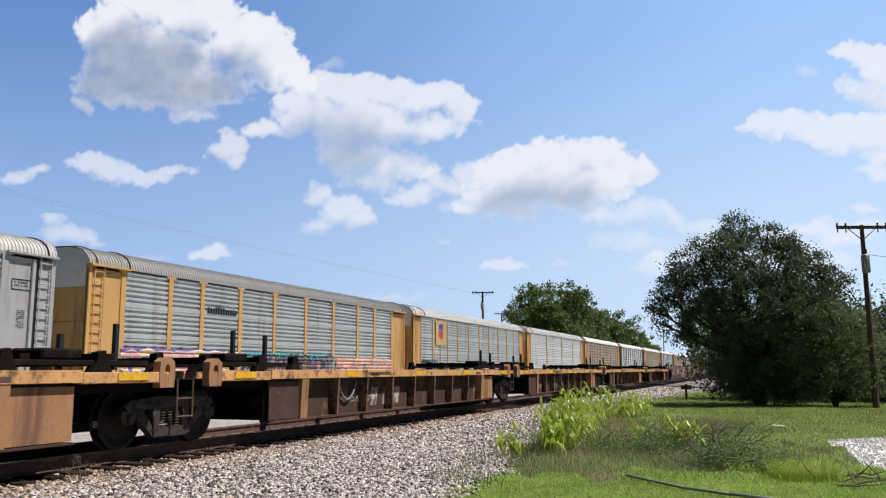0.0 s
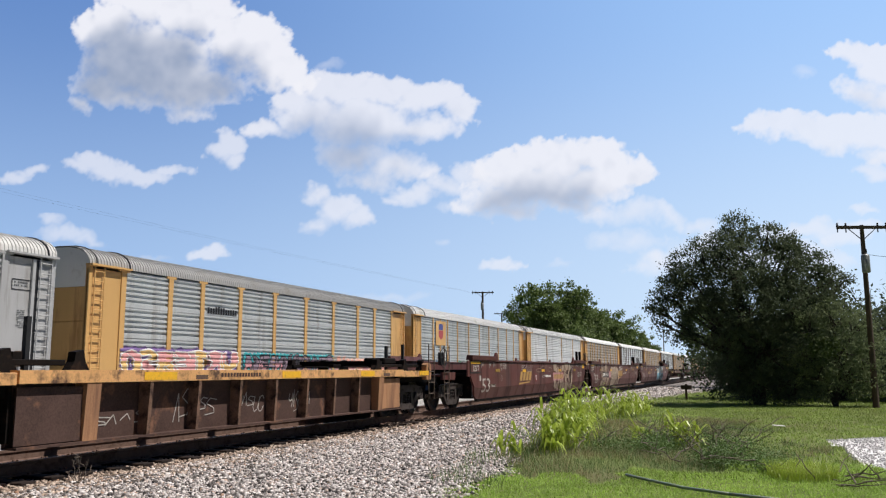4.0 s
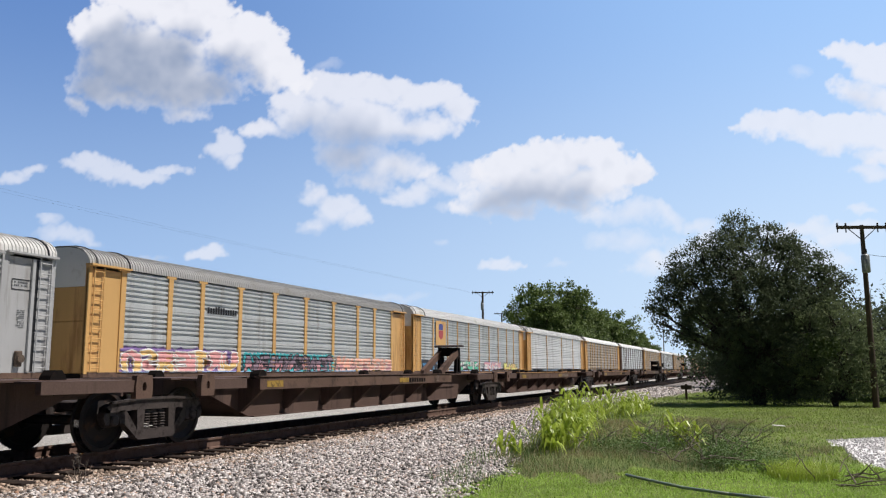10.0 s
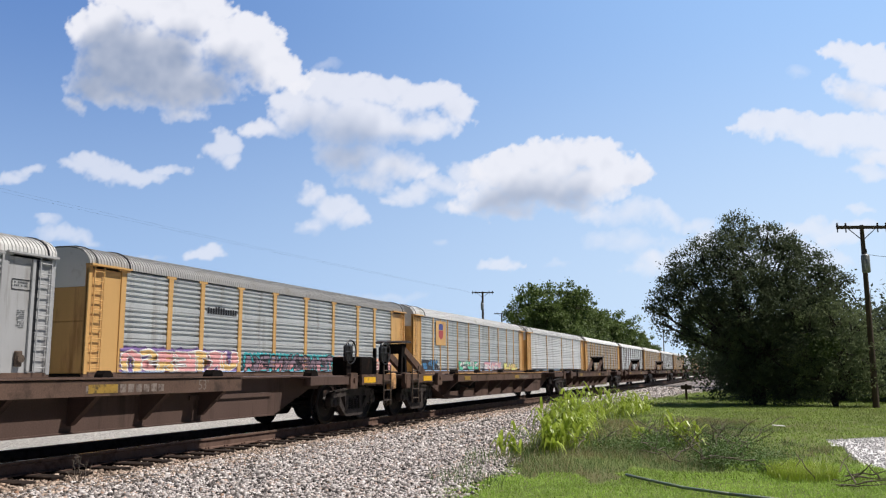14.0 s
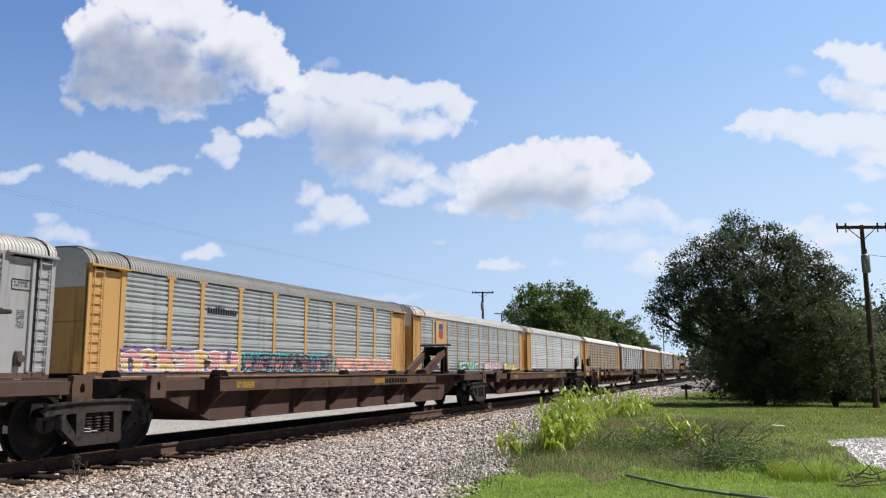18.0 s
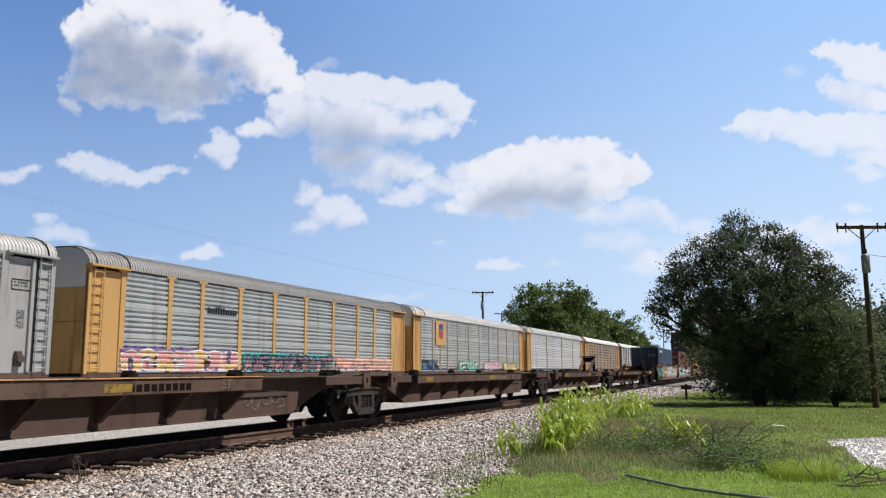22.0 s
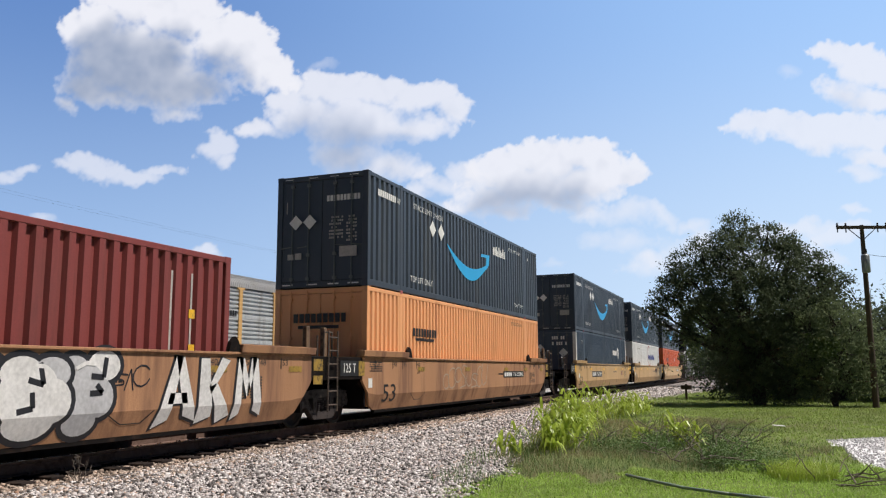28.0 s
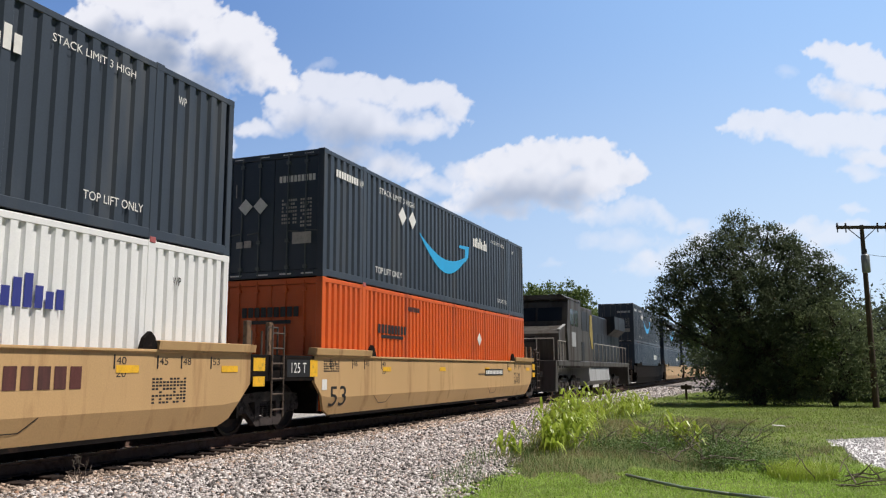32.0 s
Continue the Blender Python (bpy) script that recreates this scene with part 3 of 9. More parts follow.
def side_frame(x):
    """One cast side frame with its triangular windows, spring nest and bearing ends, at lateral place x (outer face)."""
    m = Mesh()
    s = 1 if x > 0 else -1
    a, b = x - s * 0.13, x
    # top chord with sloping shoulders, bottom chord and columns
    top = [(-1.10, 0.58), (-1.08, 0.66), (-0.92, 0.72), (-0.40, 0.76), (0.40, 0.76), (0.92, 0.72), (1.08, 0.66), (1.10, 0.58), (0.85, 0.565), (0.5, 0.60), (-0.5, 0.60), (-0.85, 0.565)]
    m.prism(top, "x", a, b)
    bottom = [(-0.46, 0.19), (-0.38, 0.145), (0.38, 0.145), (0.46, 0.19), (0.44, 0.30), (-0.44, 0.30)]
    m.prism(bottom, "x", a - s * 0.002, b + s * 0.002)
    lip = [(-1.0, 0.70), (-0.4, 0.745), (0.4, 0.745), (1.0, 0.70), (1.0, 0.735), (0.4, 0.785), (-0.4, 0.785), (-1.0, 0.735)]
    m.prism(lip, "x", b - s * 0.02, b + s * 0.03)
    for k in (-1, 1):
        m.prism([(k * 0.285, 0.28), (k * 0.42, 0.28), (k * 0.44, 0.62), (k * 0.27, 0.62)], "x", a - s * 0.004, b + s * 0.004)
        m.prism([(k * 0.40, 0.16), (k * 0.44, 0.33), (k * 0.66, 0.60), (k * 0.90, 0.60), (k * 0.82, 0.5), (k * 0.62, 0.34)], "x", a - s * 0.006, b - s * 0.004)
        m.prism([(k * 1.08, 0.66), (k * 1.12, 0.50), (k * 1.08, 0.40), (k * 1.0, 0.40), (k * 1.0, 0.60)], "x", a, b)
        m.prism([(k * 0.68, 0.60), (k * 0.72, 0.40), (k * 0.79, 0.40), (k * 0.79, 0.60)], "x", a, b)
        cap = Mesh().lathe([(0.02, 0.0), (0.02, 0.06), (0.0, 0.085), (-0.10, 0.09), (-0.12, 0.11), (-0.2, 0.11)], 14)
        m.merge(Mesh_scaled(cap, s), x, k * 0.89, WHEEL_R)
        m.box(min(a, b) + 0.005, max(a, b) - 0.005, k * 0.89 - 0.13, k * 0.89 + 0.13, 0.53, 0.605)
    return m


def Mesh_scaled(m, sx):
    o = Mesh()
    o.v = [(a * sx, b, c) for a, b, c in m.v]
    o.f = list(m.f)
    return o


def springs(x):
    m = Mesh()
    s = 1 if x > 0 else -1
    for y in (-0.17, 0.0, 0.17):
        for k in range(6):
            z = 0.30 + k * 0.042
            m.merge(Mesh().lathe([(0.0, 0.06), (0.012, 0.075), (0.024, 0.06)], 10, "z"), x - s * 0.07, y, z)
    return m


def bolster():
    m = Mesh().box(-0.95, 0.95, -0.2, 0.2, 0.56, 0.70, 0.02)
    m.box(-1.02, -0.82, -0.24, 0.24, 0.52, 0.58)
    m.box(0.82, 1.02, -0.24, 0.24, 0.52, 0.58)
    m.merge(Mesh().lathe([(0.70, 0.0), (0.70, 0.19), (0.76, 0.19), (0.76, 0.0)], 14, "z"))
    for k in (-1, 1):                        # brake beams and shoes
        m.box(-0.75, 0.75, k * 0.36 - 0.04, k * 0.36 + 0.04, 0.34, 0.42)
        for s in (-0.76, 0.76):
            m.box(s - 0.05, s + 0.05, k * 0.39 - 0.04, k * 0.39 + 0.04, 0.28, 0.62)
    return m


D_wheelset = wheelset_data()
D_frame_a = side_frame(1.08).data("side_frame", M_bogie)
D_frame_b = side_frame(-1.08).data("side_frame", M_bogie)
D_springs_a = springs(1.08).data("springs", M_bogie, True)
D_bolster = bolster().data("bolster", M_bogie)
WHEELSETS = []


def bogie(parent, y):
    """A two-axle freight bogie as a part of a car: bolster with side frames, springs and wheelsets."""
    b = part("bogie", D_bolster, None, parent)
    b.location = (0, y, 0)
    part("side_frame", D_frame_a, None, b)
    part("side_frame", D_frame_b, None, b)
    part("spring_nest", D_springs_a, None, b)
    for k, a in enumerate((-0.89, 0.89)):
        w = part("wheelset", D_wheelset, None, b)
        w.location = (0, a, WHEEL_R)
        WHEELSETS.append((w, k))
    return b


def ladder(parent, x, y, z0, z1, width=0.42, rungs=6, along="y", material=None, r=0.014, name="ladder"):
    m = Mesh()
    for s in (0, width):
        p = (x, y + s) if along == "y" else (x + s, y)
        m.tube((*p, z0), (*p, z1), r * 1.2, n=6)
    for k in range(rungs):
        z = z0 + (z1 - z0) * (k + 0.5) / rungs
        if along == "y":
            m.tube((x, y, z), (x, y + width, z), r, n=6)
        else:
            m.tube((x, y, z), (x + width, y, z), r, n=6)
    return part(name, m, material or M_ladder, parent)


def handwheel(parent, x, y, z, r=0.28, material=None):
    m = Mesh()
    pts = [(x, y + r * math.cos(2 * math.pi * k / 18), z + r * math.sin(2 * math.pi * k / 18)) for k in range(18)]
    for k in range(18):
        m.tube(pts[k], pts[(k + 1) % 18], 0.018, n=5, cap=False)
    for k in range(0, 18, 3):
        m.tube((x, y, z), pts[k], 0.011, n=5)
    m.box(x - 0.12, x - 0.02, y - 0.16, y + 0.16, z - 0.22, z + 0.16, 0.02)
    return part("hand_brake_wheel", m, material or M_black, parent)


def coupler(parent, y, s):
    """A knuckle coupler and its shank at an end; s: +1 towards +y."""
    m = Mesh().box(-0.08, 0.08, min(y, y - s * 0.8), max(y, y - s * 0.8), 0.78, 0.92, 0.01)
    m.box(-0.16, 0.16, y - 0.15, y + 0.15, 0.72, 0.97, 0.04)
    m.tube((0.2, y - s * 0.5, 0.75), (0.22, y - s * 0.1, 0.45), 0.025, n=6)
    m.tube((0.22, y - s * 0.1, 0.45), (0.05, y + s * 0.05, 0.55), 0.025, n=6)
    return part("coupler", m, M_steel_dark, parent)


TRAIN = []        # (thing, place along the train)


def on_train(ob, u):
    ob.location = (NEAR_X, u, 0)
    TRAIN.append((ob, u))
    return ob


# ---- painted letters and tags on car sides ----
def flat_poly(bm, pts, surf, off, crease=None):
    vs = [bm.verts.new((0, a, b)) for a, b in pts]
    try:
        f = bm.faces.new(vs)
    except ValueError:
        return
    res = bmesh.ops.triangulate(bm, faces=[f])
    if crease is not None:
        geom = res["faces"] + list({e for g in res["faces"] for e in g.edges}) + list({v for g in res["faces"] for v in g.verts})
        zs = [p[1] for p in pts]
        for z in (crease if isinstance(crease, tuple) else (crease,)):
            if min(zs) < z < max(zs):
                geom = bmesh.ops.bisect_plane(bm, geom=geom, plane_co=(0, 0, z), plane_no=(0, 0, 1))["geom"]
        for v in {x for x in geom if isinstance(x, bmesh.types.BMVert)}:
            v.co.x = surf(v.co.z) + off
    else:
        for v in vs:
            v.co.x = surf(v.co.z) + off


def stroke(bm, path, width, surf, off, crease=None):
    """A painted line of that width along a path of (y, z)."""
    for (a, b), (c, d) in zip(path[:-1], path[1:]):
        l = math.hypot(c - a, d - b) or 1.0
        nx, nz = -(d - b) / l * width / 2, (c - a) / l * width / 2
        flat_poly(bm, [(a + nx, b + nz), (a - nx, b - nz), (c - nx, d - nz), (c + nx, d + nz)], surf, off, crease)


def islands(bm):
    """The loose pieces of a bmesh, each as a bmesh of its own."""
    left, out = set(bm.faces), []
    while left:
        todo, group = [left.pop()], []
        while todo:
            f = todo.pop()
            group.append(f)
            for v in f.verts:
                for g in v.link_faces:
                    if g in left:
                        left.discard(g)
                        todo.append(g)
        b, made = bmesh.new(), {}
        for f in group:
            for v in f.verts:
                if v not in made:
                    made[v] = b.verts.new(v.co)
            b.faces.new([made[v] for v in f.verts])
        out.append(b)
    bm.free()
    return out


def bm_part(name, bm, material, parent, label=""):
    me = bpy.data.meshes.new(name)
    bm.normal_update()
    for f in bm.faces:
        if f.normal.x < 0:
            f.normal_flip()
    bm.to_mesh(me)
    bm.free()
    me.materials.append(material)
    ob = new(name, me)
    ob.parent = parent
    if label:
        ob["label"] = label
    return ob


def spray(name, color, var=0.25):
    return mat("spray_paint_" + name, color, 0.5, 0.0, var, 2.5, 0.03, fine=18)


S_cream, S_pink, S_teal = spray("cream", (0.75, 0.52, 0.22)), spray("pink", (0.72, 0.36, 0.36)), spray("teal", (0.05, 0.42, 0.46))
S_purple, S_black, S_silver = spray("purple", (0.2, 0.13, 0.32)), spray("black", (0.02, 0.02, 0.025)), spray("silver", (0.5, 0.5, 0.51))
S_white, S_green, S_sky = spray("white", (0.72, 0.71, 0.69)), spray("mint_green", (0.12, 0.55, 0.36)), spray("sky_blue", (0.25, 0.5, 0.66))
S_yellow, S_red, S_salmon = spray("yellow", (0.72, 0.7, 0.2)), spray("red", (0.55, 0.06, 0.05)), spray("salmon", (0.8, 0.42, 0.32))
S_mauve, S_rose, S_pale = spray("mauve", (0.26, 0.19, 0.24)), spray("rose", (0.55, 0.27, 0.29)), spray("pale_rose", (0.72, 0.56, 0.5))
S_hatched = mat("spray_paint_hatched_beige", (0.40, 0.31, 0.235), 0.55, 0.0, 0.75, 9.0, 0.03, streak=True, fine=30)
S_offbeige, S_paleblue = spray("pale_beige", (0.5, 0.42, 0.34)), spray("pale_blue", (0.6, 0.66, 0.7))
S_steel_blue = spray("steel_blue", (0.14, 0.3, 0.47))
S_dusty, S_blue = spray("dusty_beige", (0.40, 0.30, 0.22)), spray("blue", (0.06, 0.2, 0.38))


GLYPHS = (  # stroke skeletons in a unit box
    (((0.1, 0.85), (0.9, 0.95)), ((0.6, 0.9), (0.6, 0.25)), ((0.6, 0.25), (0.15, 0.1))),
    (((0.15, 1.0), (0.2, 0.15)), ((0.2, 0.15), (0.8, 0.05)), ((0.8, 0.05), (0.85, 0.95))),
    (((0.15, 0.0), (0.15, 1.0)), ((0.15, 0.95), (0.95, 0.9)), ((0.15, 0.5), (0.75, 0.55)), ((0.15, 0.05), (0.95, 0.1))),
    (((0.15, 0.0), (0.2, 1.0)), ((0.2, 0.95), (0.8, 0.8)), ((0.8, 0.8), (0.2, 0.45)), ((0.3, 0.45), (0.95, 0.0))),
    (((0.1, 0.0), (0.2, 1.0)), ((0.2, 0.95), (0.8, 0.05)), ((0.8, 0.05), (0.9, 1.0))),
    (((0.9, 0.9), (0.2, 0.8)), ((0.2, 0.8), (0.8, 0.45)), ((0.8, 0.45), (0.75, 0.1)), ((0.75, 0.1), (0.05, 0.05))),
    (((0.1, 0.0), (0.5, 1.0)), ((0.5, 1.0), (0.9, 0.0)), ((0.28, 0.4), (0.75, 0.35))),
    (((0.15, 0.0), (0.15, 1.0)), ((0.85, 1.0), (0.2, 0.5)), ((0.2, 0.5), (0.95, 0.0))),
)


def graffiti(parent, y0, y1, z0, z1, surf, fills, outline, seed, letters, crease=None, back=None, glint=None, label="", off=0.005, lw=0.05, style="strokes", spots=None):
    """A painted piece: fat letters side by side with outlines and marks inside; not legible."""
    rnd = random.Random(seed)
    h, w = z1 - z0, (y1 - y0) / letters
    if back:
        bm = bmesh.new()
        n = letters * 2
        for k in range(n):
            cy = y0 + (k + 0.5) * (y1 - y0) / n
            hh = h * rnd.uniform(0.9, 1.2)
            top = [(cy - w * 0.4 + w * 0.8 * j / 5, (z0 + z1) / 2 + hh / 2 * rnd.uniform(0.7, 1.05)) for j in range(6)]
            bot = [(cy + w * 0.4 - w * 0.8 * j / 5, (z0 + z1) / 2 - hh / 2 * rnd.uniform(0.75, 1.0)) for j in range(6)]
            flat_poly(bm, top + bot, surf, off - 0.003 + k * 0.00004, crease)
        bm_part("graffiti_cloud", bm, back, parent)
    boms, bos, bis, bgl = [bmesh.new() for _ in fills], bmesh.new(), bmesh.new(), bmesh.new()
    for k in range(letters):
        cy = y0 + (k + 0.5) * w + rnd.uniform(-0.05, 0.05) * w
        cz = (z0 + z1) / 2 + rnd.uniform(-0.04, 0.04) * h
        ww, hh = w * rnd.uniform(1.15, 1.4), h * rnd.uniform(0.85, 1.0)
        lean = rnd.uniform(-0.3, 0.3)
        step = 0.0008 * (k % 3)
        if style == "bubble":
            lift = 0.0048 * (k % 2)
            lobes = [(-0.2, 0.3, 0.26, 0.21), (0.2, 0.3, 0.26, 0.22), (-0.22, 0.0, 0.24, 0.34), (0.18, -0.05, 0.28, 0.3), (-0.05, -0.32, 0.3, 0.2), (0.0, 0.1, 0.3, 0.25)]
            for j, (a, b, rx_, rz_) in enumerate(lobes):
                a, b, rx_, rz_ = a + rnd.uniform(-0.05, 0.05), b + rnd.uniform(-0.04, 0.04), rx_ * rnd.uniform(0.85, 1.1) * ww, rz_ * rnd.uniform(0.85, 1.1) * hh
                oy, oz = cy + a * ww, cz + b * hh
                for bmx, gr, zo in ((bos, lw, 0.0), (boms[(k + (j == 1)) % len(fills)], 0.0, 0.0035)):
                    flat_poly(bmx, [(oy + (rx_ + gr) * math.cos(0.35 * q), oz + (rz_ + gr) * math.sin(0.35 * q)) for q in range(18)], surf, off + lift + zo + j * 0.00008, crease)
                for _ in range(spots[1] if spots else 0):
                    sy, sz, sr = oy + rnd.uniform(-0.7, 0.7) * rx_, oz + rnd.uniform(-0.7, 0.7) * rz_, rnd.uniform(0.012, 0.045)
                    flat_poly(bgl, [(sy + sr * math.cos(1.05 * q), sz + sr * math.sin(1.05 * q)) for q in range(6)], surf, off + 0.0105, crease)
            for _ in range(2):
                a, b = rnd.uniform(-0.25, 0.1) * ww, rnd.uniform(-0.3, 0.25) * hh
                path = [(cy + a, cz + b), (cy + a + 0.2 * ww, cz + b + rnd.uniform(-0.06, 0.06) * hh), (cy + a + rnd.uniform(0.1, 0.25) * ww, cz + b + rnd.uniform(0.1, 0.25) * hh)]
                stroke(bis, path, lw, surf, off + 0.009, crease)
        else:
            sw = min(ww * 0.36, hh * 0.30)
            flip, turn = rnd.random() < 0.5, rnd.random() < 0.4
            for j, ((a, b), (c, d)) in enumerate(rnd.choice(GLYPHS)):
                if flip:
                    a, c = 1 - a, 1 - c
                if turn:
                    b, d = 1 - b, 1 - d
                p = [(cy + (a - 0.5) * (ww - sw) + lean * (b - 0.5) * hh, cz + (b - 0.5) * (hh - sw)), (cy + (c - 0.5) * (ww - sw) + lean * (d - 0.5) * hh, cz + (d - 0.5) * (hh - sw))]
                dx, dz = p[1][0] - p[0][0], p[1][1] - p[0][1]
                l = math.hypot(dx, dz) or 1
                ex, ez = dx / l, dz / l
                q = [(p[0][0] - ex * sw * 0.45, p[0][1] - ez * sw * 0.45), (p[1][0] + ex * sw * 0.45, p[1][1] + ez * sw * 0.45)]
                qo = [(q[0][0] - ex * lw, q[0][1] - ez * lw), (q[1][0] + ex * lw, q[1][1] + ez * lw)]
                stroke(bos, qo, sw + 2 * lw, surf, off + step + j * 0.0001, crease)
                stroke(boms[(k + (j == 1)) % len(fills)], q, sw, surf, off + 0.004 + step + j * 0.0001, crease)
                if rnd.random() < 0.9:
                    m0 = (q[0][0] * 0.6 + q[1][0] * 0.4, q[0][1] * 0.6 + q[1][1] * 0.4)
                    stroke(bis, [m0, (m0[0] + rnd.uniform(-0.6, 0.6) * sw, m0[1] + rnd.uniform(-0.9, 0.9) * sw)], lw * 0.55, surf, off + 0.009, crease)
        if glint and not spots:
            a, b = -0.2 * ww, 0.3 * hh
            stroke(bgl, [(cy + a, cz + b), (cy + a + 0.15 * ww, cz + b + 0.07 * hh), (cy + a + 0.3 * ww, cz + b + 0.06 * hh)], lw * 0.7, surf, off + 0.011, crease)
    g = bm_part("graffiti", bos, outline, parent, label)
    for b, f in zip(boms, fills):
        for one in islands(b):
            bm_part("graffiti_fill", one, f, g)
    bm_part("graffiti_line", bis, outline, g)
    if glint or spots:
        bm_part("graffiti_glint", bgl, spots[0] if spots else glint, g)
    else:
        bgl.free()
    return g


# solid letter shapes in a unit box
LETTERS = (
    ((0.05, 0.1), (0.55, 0), (0.95, 0.2), (0.9, 0.5), (0.45, 0.62), (0.5, 0.72), (0.95, 0.7), (0.9, 1.0), (0.3, 1.0), (0.05, 0.8), (0.1, 0.5), (0.6, 0.36), (0.55, 0.26), (0.1, 0.34)),
    ((0, 0), (0.32, 0.02), (0.34, 0.3), (0.7, -0.05), (1.0, 0.05), (0.65, 0.45), (0.95, 0.7), (0.85, 0.95), (0.45, 1.03), (0.05, 0.95), (0.12, 0.5)),
    ((0, 0), (0.28, 0), (0.3, 0.45), (0.65, -0.02), (0.95, 0), (1.0, 1.0), (0.7, 1.0), (0.68, 0.55), (0.35, 1.02), (0.02, 1.0)),
    ((0.3, 0), (0.65, 0.03), (0.66, 0.66), (1.0, 0.62), (0.98, 0.95), (0.5, 1.05), (0.0, 0.93), (0.05, 0.62), (0.34, 0.68)),
    ((0, 0), (0.9, -0.05), (1.0, 0.26), (0.4, 0.3), (0.4, 0.4), (0.85, 0.42), (0.8, 0.62), (0.4, 0.62), (0.42, 0.72), (1.0, 0.75), (0.9, 1.04), (0.0, 1.0)),
    ((0, 0), (0.3, 0), (0.38, 0.25), (0.62, 0.25), (0.7, 0), (1.02, 0.0), (0.72, 1.02), (0.35, 1.0)),
    ((0.1, 0.15), (0.5, -0.03), (0.92, 0.15), (1.0, 0.6), (0.85, 0.95), (0.62, 1.0), (0.68, 0.4), (0.5, 0.28), (0.36, 0.4), (0.38, 1.02), (0.08, 0.98), (0.0, 0.5)),
)


def piece(parent, y0, y1, z0, z1, surf, upper, lower, outline, seed, letters, crease=None, lw=0.05, split=0.45, back=None, label="", off=0.005):
    """A painted piece of solid, leaning letters in two bands of colour with drawn outlines."""
    rnd = random.Random(seed)
    h, w = z1 - z0, (y1 - y0) / letters
    zs = z0 + split * h
    jit = 0.045
    if back:
        bm = bmesh.new()
        top, n = [], letters * 4
        for k in range(n + 1):
            top.append((y0 - 0.1 + (y1 - y0 + 0.2) * k / n, z1 + h * (0.12 * (k % 2) + 0.1 * rnd.random() - 0.02)))
        for (a, b), (c, d) in zip(top[:-1], top[1:]):
            flat_poly(bm, [(a, z0 - 0.02), (c, z0 - 0.02), (c, d), (a, b)], surf, off - 0.003, crease)
        bm_part("graffiti_cloud", bm, back, parent)
    line = bmesh.new()
    up, lo = [bmesh.new() for _ in upper], [bmesh.new() for _ in lower]
    for k in range(letters):
        shape = rnd.choice(LETTERS)
        ww, hh = w * rnd.uniform(1.1, 1.45), h * rnd.uniform(0.88, 1.06)
        lean, cy = rnd.uniform(-0.25, 0.35) * hh, y0 + (k + 0.5) * w
        fl, turn = rnd.random() < 0.5, rnd.random() < 0.5
        pts = []
        for a, b in shape:
            a = 1 - a if fl else a
            b = 1 - b if turn else b
            a, b = a + rnd.uniform(-jit, jit), b + rnd.uniform(-jit, jit) * 0.7
            pts.append((cy + (a - 0.5) * ww + lean * (b - 0.5), z0 + b * hh))
        st = off + 0.0007 * (k % 4)
        zc = zs + 0.05 * h * math.sin(k * 1.7)
        whole = bmesh.new()
        flat_poly(whole, pts, surf, st, (zc, *(() if crease is None else crease if isinstance(crease, tuple) else (crease,))))
        made = {}
        for f in whole.faces:
            sets = up if sum(v.co.z for v in f.verts) / len(f.verts) > zc else lo
            to = sets[k % len(sets)]
            vs = []
            for v in f.verts:
                if (v, id(to)) not in made:
                    made[v, id(to)] = to.verts.new(v.co)
                vs.append(made[v, id(to)])
            to.faces.new(vs)
        whole.free()
        stroke(line, pts + pts[:1], lw, surf, st + 0.0035, crease)
        for _ in range(2):
            a, b = rnd.uniform(0.25, 0.6), rnd.uniform(0.2, 0.8)
            c, d = a + rnd.uniform(-0.15, 0.25), b + rnd.uniform(-0.2, 0.2)
            stroke(line, [(cy + (a - 0.5) * ww, z0 + b * hh), (cy + (c - 0.5) * ww, z0 + d * hh)], lw * 0.6, surf, st + 0.0035, crease)
    g = bm_part("graffiti", line, outline, parent, label)
    for bms, ms in ((up, upper), (lo, lower)):
        for b, f in zip(bms, ms):
            for one in islands(b):
                bm_part("graffiti_fill", one, f, g)
    return g


def bent_word(parent, s, material, surf, crease, y, z, height, width, name="lettering", off=0.006):
    """Writing that follows a side with a crease in it."""
    bm = bmesh.new()
    bm.from_mesh(text_mesh(s, material))
    w = max(v.co.x for v in bm.verts)
    for v in bm.verts:
        v.co = Vector((0, y + v.co.x * width / w, z + v.co.y * height))
    bmesh.ops.bisect_plane(bm, geom=bm.verts[:] + bm.edges[:] + bm.faces[:], plane_co=(0, 0, crease), plane_no=(0, 0, 1))
    for v in bm.verts:
        v.co.x = surf(v.co.z) + off
    return bm_part(name, bm, material, parent)


